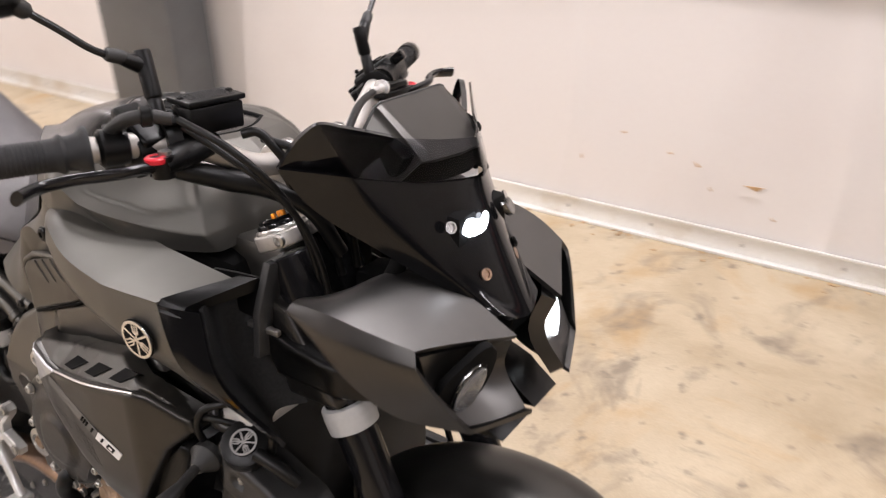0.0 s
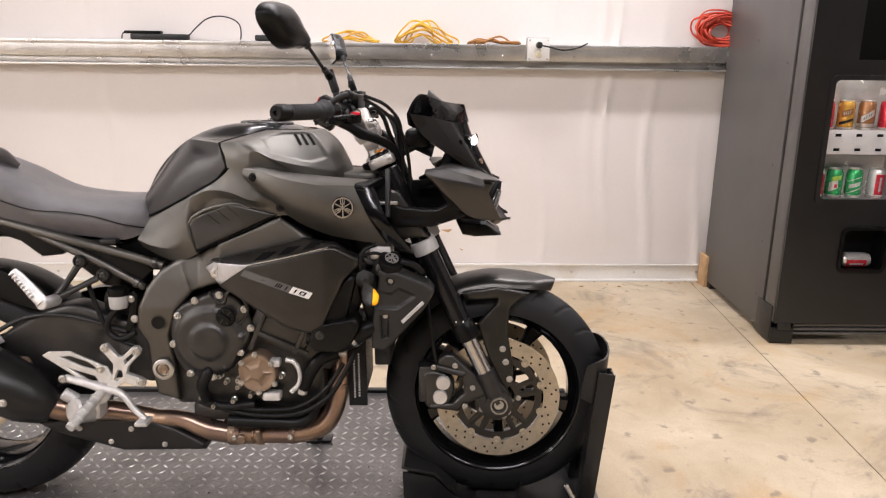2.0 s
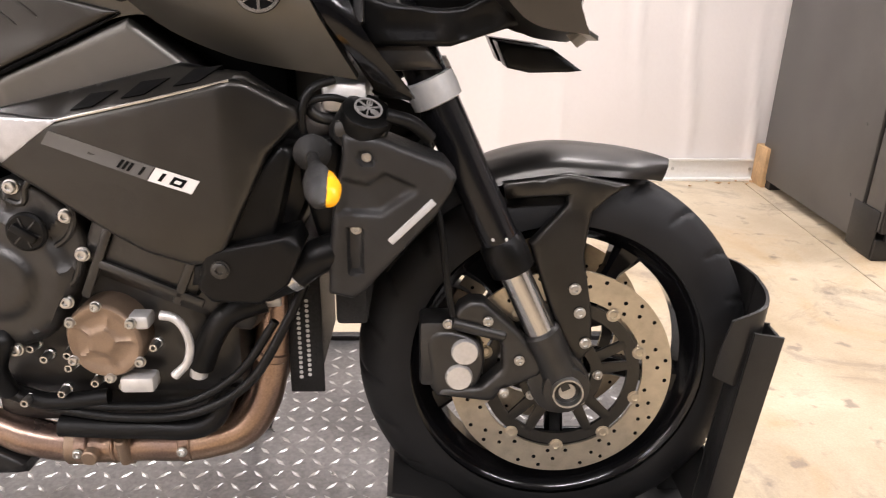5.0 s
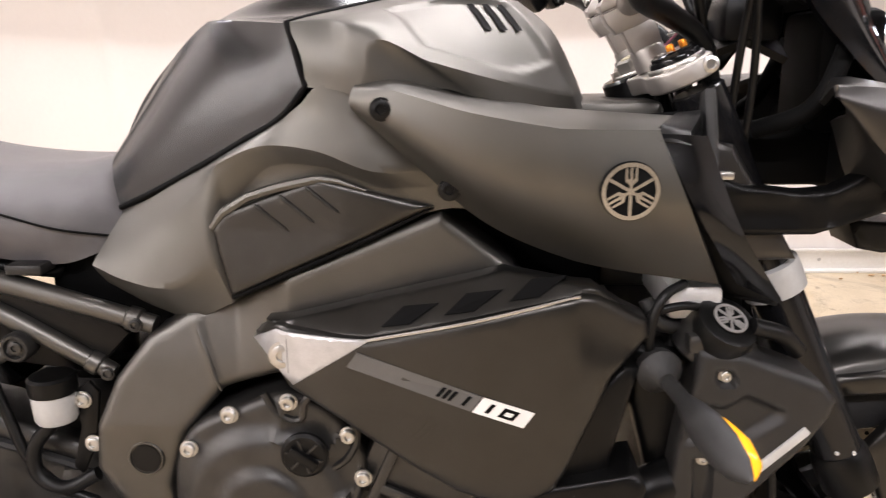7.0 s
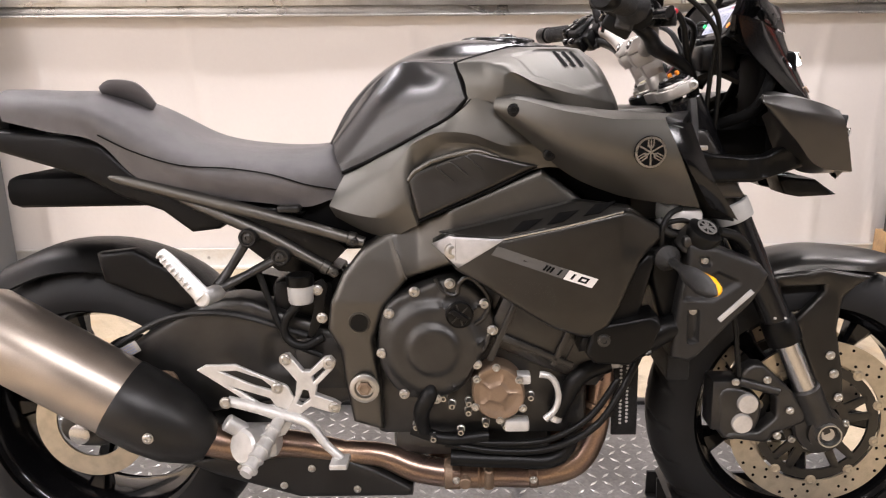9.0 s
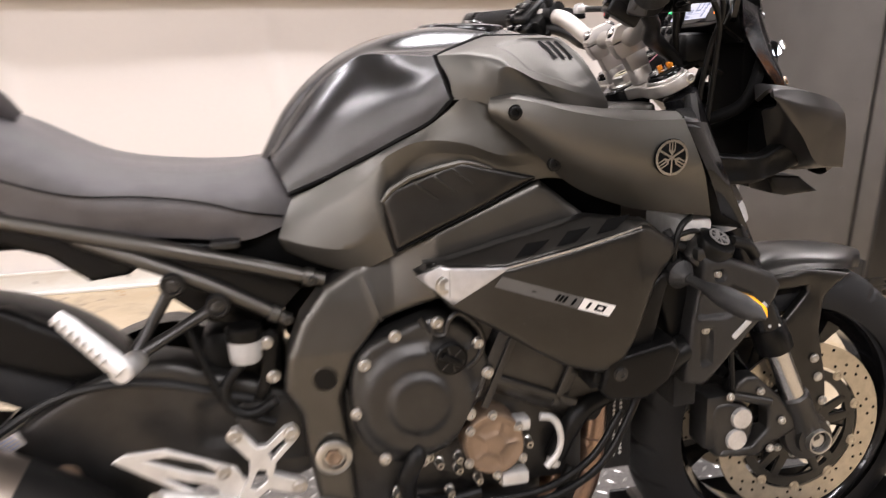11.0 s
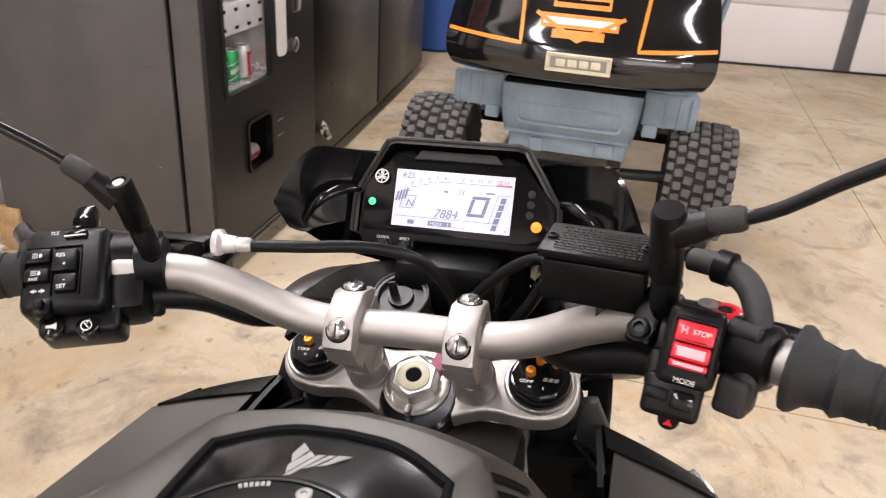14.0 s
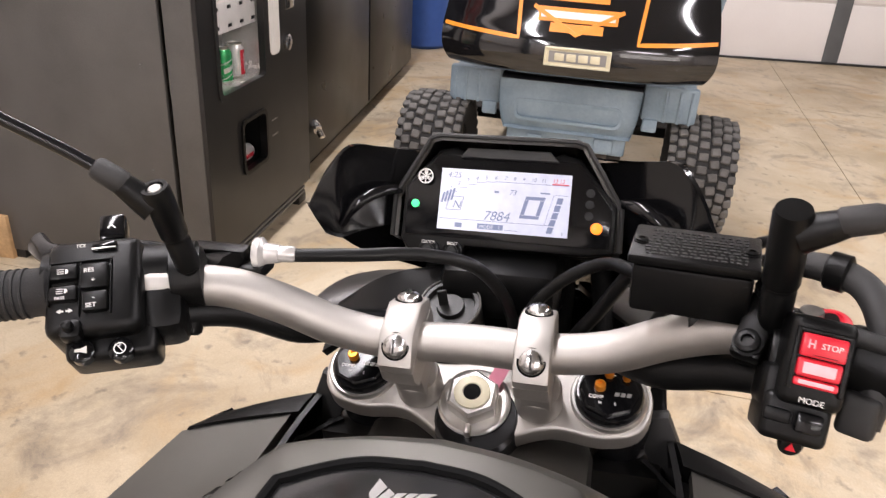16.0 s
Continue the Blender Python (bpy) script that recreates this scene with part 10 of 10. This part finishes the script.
        part("hydraulic_line", tube([(-0.300, -0.11, 1.05), (-0.262, -0.085, 1.035), (-0.252, -0.055, 1.012), (-0.252, -0.03, 0.98), (-0.25, -0.03, 0.92)], 0.005, 10), M_HOSE, bike)
        part("loom", tube([(-0.385, -0.205, 1.03), (-0.355, -0.17, 1.015), (-0.335, -0.13, 0.998), (-0.305, -0.10, 0.985), (-0.265, -0.075, 0.96), (-0.24, -0.05, 0.90)], [0.009, 0.012, 0.014, 0.012, 0.010, 0.010], 12), M_HOSE, bike, "taped black wiring loom")
        part("throttle_cable", tube([(-0.318, -0.205, 1.088), (-0.27, -0.19, 1.066), (-0.242, -0.165, 1.030), (-0.238, -0.13, 0.980), (-0.236, -0.10, 0.90), (-0.235, -0.09, 0.80)], 0.0042, 10), M_HOSE, bike)
        part("throttle_cable", tube([(-0.318, -0.200, 1.080), (-0.28, -0.185, 1.055), (-0.245, -0.16, 1.02), (-0.228, -0.13, 0.97), (-0.22, -0.105, 0.90), (-0.225, -0.09, 0.80)], 0.0042, 10), M_HOSE, bike)
    else:
        sw = part("switch_housing", moved(join(box(-0.038, 0.036, -0.062, 0.022, -0.026, 0.030, 0.010, 3), box(0.020, 0.066, -0.060, 0.014, -0.034, 0.016, 0.012, 2), box(-0.026, 0.044, -0.078, -0.050, -0.024, 0.014, 0.007, 3), lathe([(0.024, -0.044), (0.024, 0.034), (0.0225, 0.040), (0.0225, 0.076)], (0, 0, 0), (1, 0, 0), 24)), SM), M_PLASTIC, hb, "black left switch housing with many buttons")
        for u0, u1, v0, v1, h in ((-0.032, -0.011, -0.017, -0.003, 0.036), (-0.031, -0.012, -0.021, -0.018, 0.032), (-0.032, -0.011, -0.035, -0.022, 0.036), (-0.009, 0.012, -0.027, -0.005, 0.037), (-0.007, 0.012, -0.046, -0.029, 0.036)):
            part("button", moved(box(u0, u1, v0, v1, 0.026, h, 0.0025), SM), M_PLASTIC, sw)
        part("button_frame", moved(join(box(-0.034, -0.0325, -0.037, -0.001, 0.028, 0.0325, 0.0006), box(-0.0105, -0.0095, -0.048, -0.001, 0.028, 0.0325, 0.0004), box(-0.034, 0.014, -0.001, 0.0005, 0.028, 0.0325, 0.0006), box(0.0125, 0.014, -0.048, -0.001, 0.028, 0.0325, 0.0006)), SM), M_PLASTIC, sw)
        part("turn_knob", moved(join(box(-0.024, -0.008, -0.066, -0.050, 0.018, 0.034, 0.004), box(-0.020, -0.012, -0.062, -0.054, 0.030, 0.042, 0.003)), SM), M_PLASTIC, sw)
        part("thumb_paddle", moved(box(0.000, 0.021, 0.022, 0.046, 0.006, 0.024, 0.003), SM), M_GLOSS, sw)
        part("button_rocker", moved(box(-0.003, 0.018, 0.007, 0.016, 0.022, 0.033, 0.003), SM), M_GLOSS, sw)
        part("rocker_trim", moved(box(-0.002, 0.017, 0.0085, 0.0100, 0.0325, 0.0336, 0.0004), SM), M_SILVER, sw)
        part("horn_button", moved(lathe([(0.0095, 0), (0.0095, 0.008), (0.007, 0.010), (0, 0.010)], (0, 0, 0), (0, 0, 1), 20), SM @ pose(-0.011, -0.072, 0.010)), M_GLOSS, sw)
        part("cruise_button", moved(lathe([(0.0095, 0), (0.0095, 0.008), (0.007, 0.010), (0, 0.010)], (0, 0, 0), (0, 0, 1), 20), SM @ pose(0.018, -0.074, 0.010)), M_GLOSS, sw)
        part("print", lettering("RES", 0.0052, SM @ pose(-0.0060, -0.0135, 0.0372), 0.0003), M_WHITE, sw)
        part("print", lettering("+", 0.0058, SM @ pose(-0.0002, -0.0225, 0.0372), 0.0003), M_WHITE, sw)
        part("print", lettering("-", 0.0058, SM @ pose(0.0010, -0.0370, 0.0362), 0.0003), M_WHITE, sw)
        part("print", lettering("SET", 0.0052, SM @ pose(-0.0040, -0.0435, 0.0362), 0.0003), M_WHITE, sw)
        part("print", lettering("PASS", 0.0036, SM @ pose(-0.0270, -0.0345, 0.0364), 0.0003), M_WHITE, sw)
        part("print", lettering("TCS", 0.0042, SM @ pose(-0.0150, 0.0130, 0.0302), 0.0003, shear=0.2), M_WHITE, sw)
        part("symbol", moved(join(prism([(-0.0035, -0.0015), (0.0, 0.0020), (0.0035, -0.0015), (0.0026, -0.0022), (0.0, 0.0004), (-0.0026, -0.0022)], -0.0002, 0.0002, 0)), SM @ pose(0.0105, 0.0340, 0.0243, -90, 0, 0)), M_WHITE, sw)
        for v in (-0.0105, -0.0275):
            half = [(-0.0005, -0.0026), (-0.0005, 0.0026), (0.0012, 0.0022), (0.0026, 0.0), (0.0012, -0.0022)]
            part("symbol", moved(prism(half, -0.0002, 0.0002, 0), SM @ pose(-0.0195, v, 0.0363, -90, 0, 0) @ Matrix.Scale(0.8, 4)), M_WHITE, sw)
            for k in range(3):
                part("symbol", moved(box(-0.0260, -0.0210, v - 0.0020 + 0.0018 * k, v - 0.0014 + 0.0018 * k, 0.0361, 0.0364, 0), SM), M_WHITE, sw)
        for q in (-1, 1):
            arrow = [(0.0008 * q, 0.0007), (0.0030 * q, 0.0007), (0.0030 * q, 0.0020), (0.0062 * q, 0.0), (0.0030 * q, -0.0020), (0.0030 * q, -0.0007), (0.0008 * q, -0.0007)]
            part("symbol", moved(prism(arrow if q > 0 else arrow[::-1], -0.0002, 0.0002, 0), SM @ pose(-0.0210, -0.0420, 0.0303, -90, 0, 0)), M_WHITE, sw)
        part("symbol", moved(prism([(-0.0045, -0.0012), (-0.0045, 0.0012), (0.0, 0.0014), (0.0045, 0.0032), (0.0045, -0.0032), (0.0, -0.0014)], -0.0002, 0.0002, 0), SM @ pose(-0.011, -0.072, 0.0203, -90, 0, 0)), M_WHITE, sw)
        part("symbol", moved(join(lathe([(0.0048, 0), (0.0048, 0.0004), (0.0040, 0.0004), (0.0040, 0)], (0, 0, 0), (0, 0, 1), 24, True), box(-0.0004, 0.0004, -0.003, 0.003, 0, 0.0004, 0)), SM @ pose(0.018, -0.074, 0.0200, 0, 0, 40)), M_WHITE, sw)
        # clutch cable and its adjuster
        ad = part("cable_adjuster", join(lathe([(0.0112, 0), (0.0118, 0.002), (0.0118, 0.005), (0.0078, 0.008), (0.0066, 0.018)], (-0.333, 0.159, 1.056), (0.12, -0.99, 0), 24), lathe([(0.0060, 0.018), (0.0060, 0.028), (0.0045, 0.030)], (-0.333, 0.159, 1.056), (0.12, -0.99, 0), 12)), M_CANWHITE, hb, "white clutch cable adjuster")
        part("clutch_cable", tube([(-0.330, 0.135, 1.055), (-0.315, 0.09, 1.052), (-0.290, 0.04, 1.044), (-0.275, 0.01, 1.03), (-0.262, -0.01, 1.0), (-0.25, -0.02, 0.95), (-0.24, -0.02, 0.87)], 0.0052, 10), M_HOSE, bike, "black clutch cable")
        part("perch_arm", join(box(-0.345, -0.322, 0.150, 0.225, 1.040, 1.050, 0.003), box(-0.340, -0.326, 0.165, 0.21, 1.050, 1.060, 0.003)), M_PLASTIC, hb)
        part("loom", tube([(-0.385, 0.20, 1.03), (-0.352, 0.165, 1.018), (-0.335, 0.13, 1.0), (-0.312, 0.10, 0.99), (-0.27, 0.07, 0.965), (-0.245, 0.04, 0.90)], [0.009, 0.013, 0.014, 0.012, 0.010, 0.010], 12), M_HOSE, bike, "taped black wiring loom")
        part("stem_clamp_bolt", rod(P(-0.376, 0.188, 1.028), P(-0.382, 0.190, 1.014), 0.007, 12, bevel=0.002), M_PLASTIC, hb)
        part("bar_clamp_ring", lathe([(0.0145, -0.012), (0.021, -0.010), (0.021, 0.010), (0.0145, 0.012)], P(-0.368, 0.193, 1.051), U, 24), M_PLASTIC, hb)
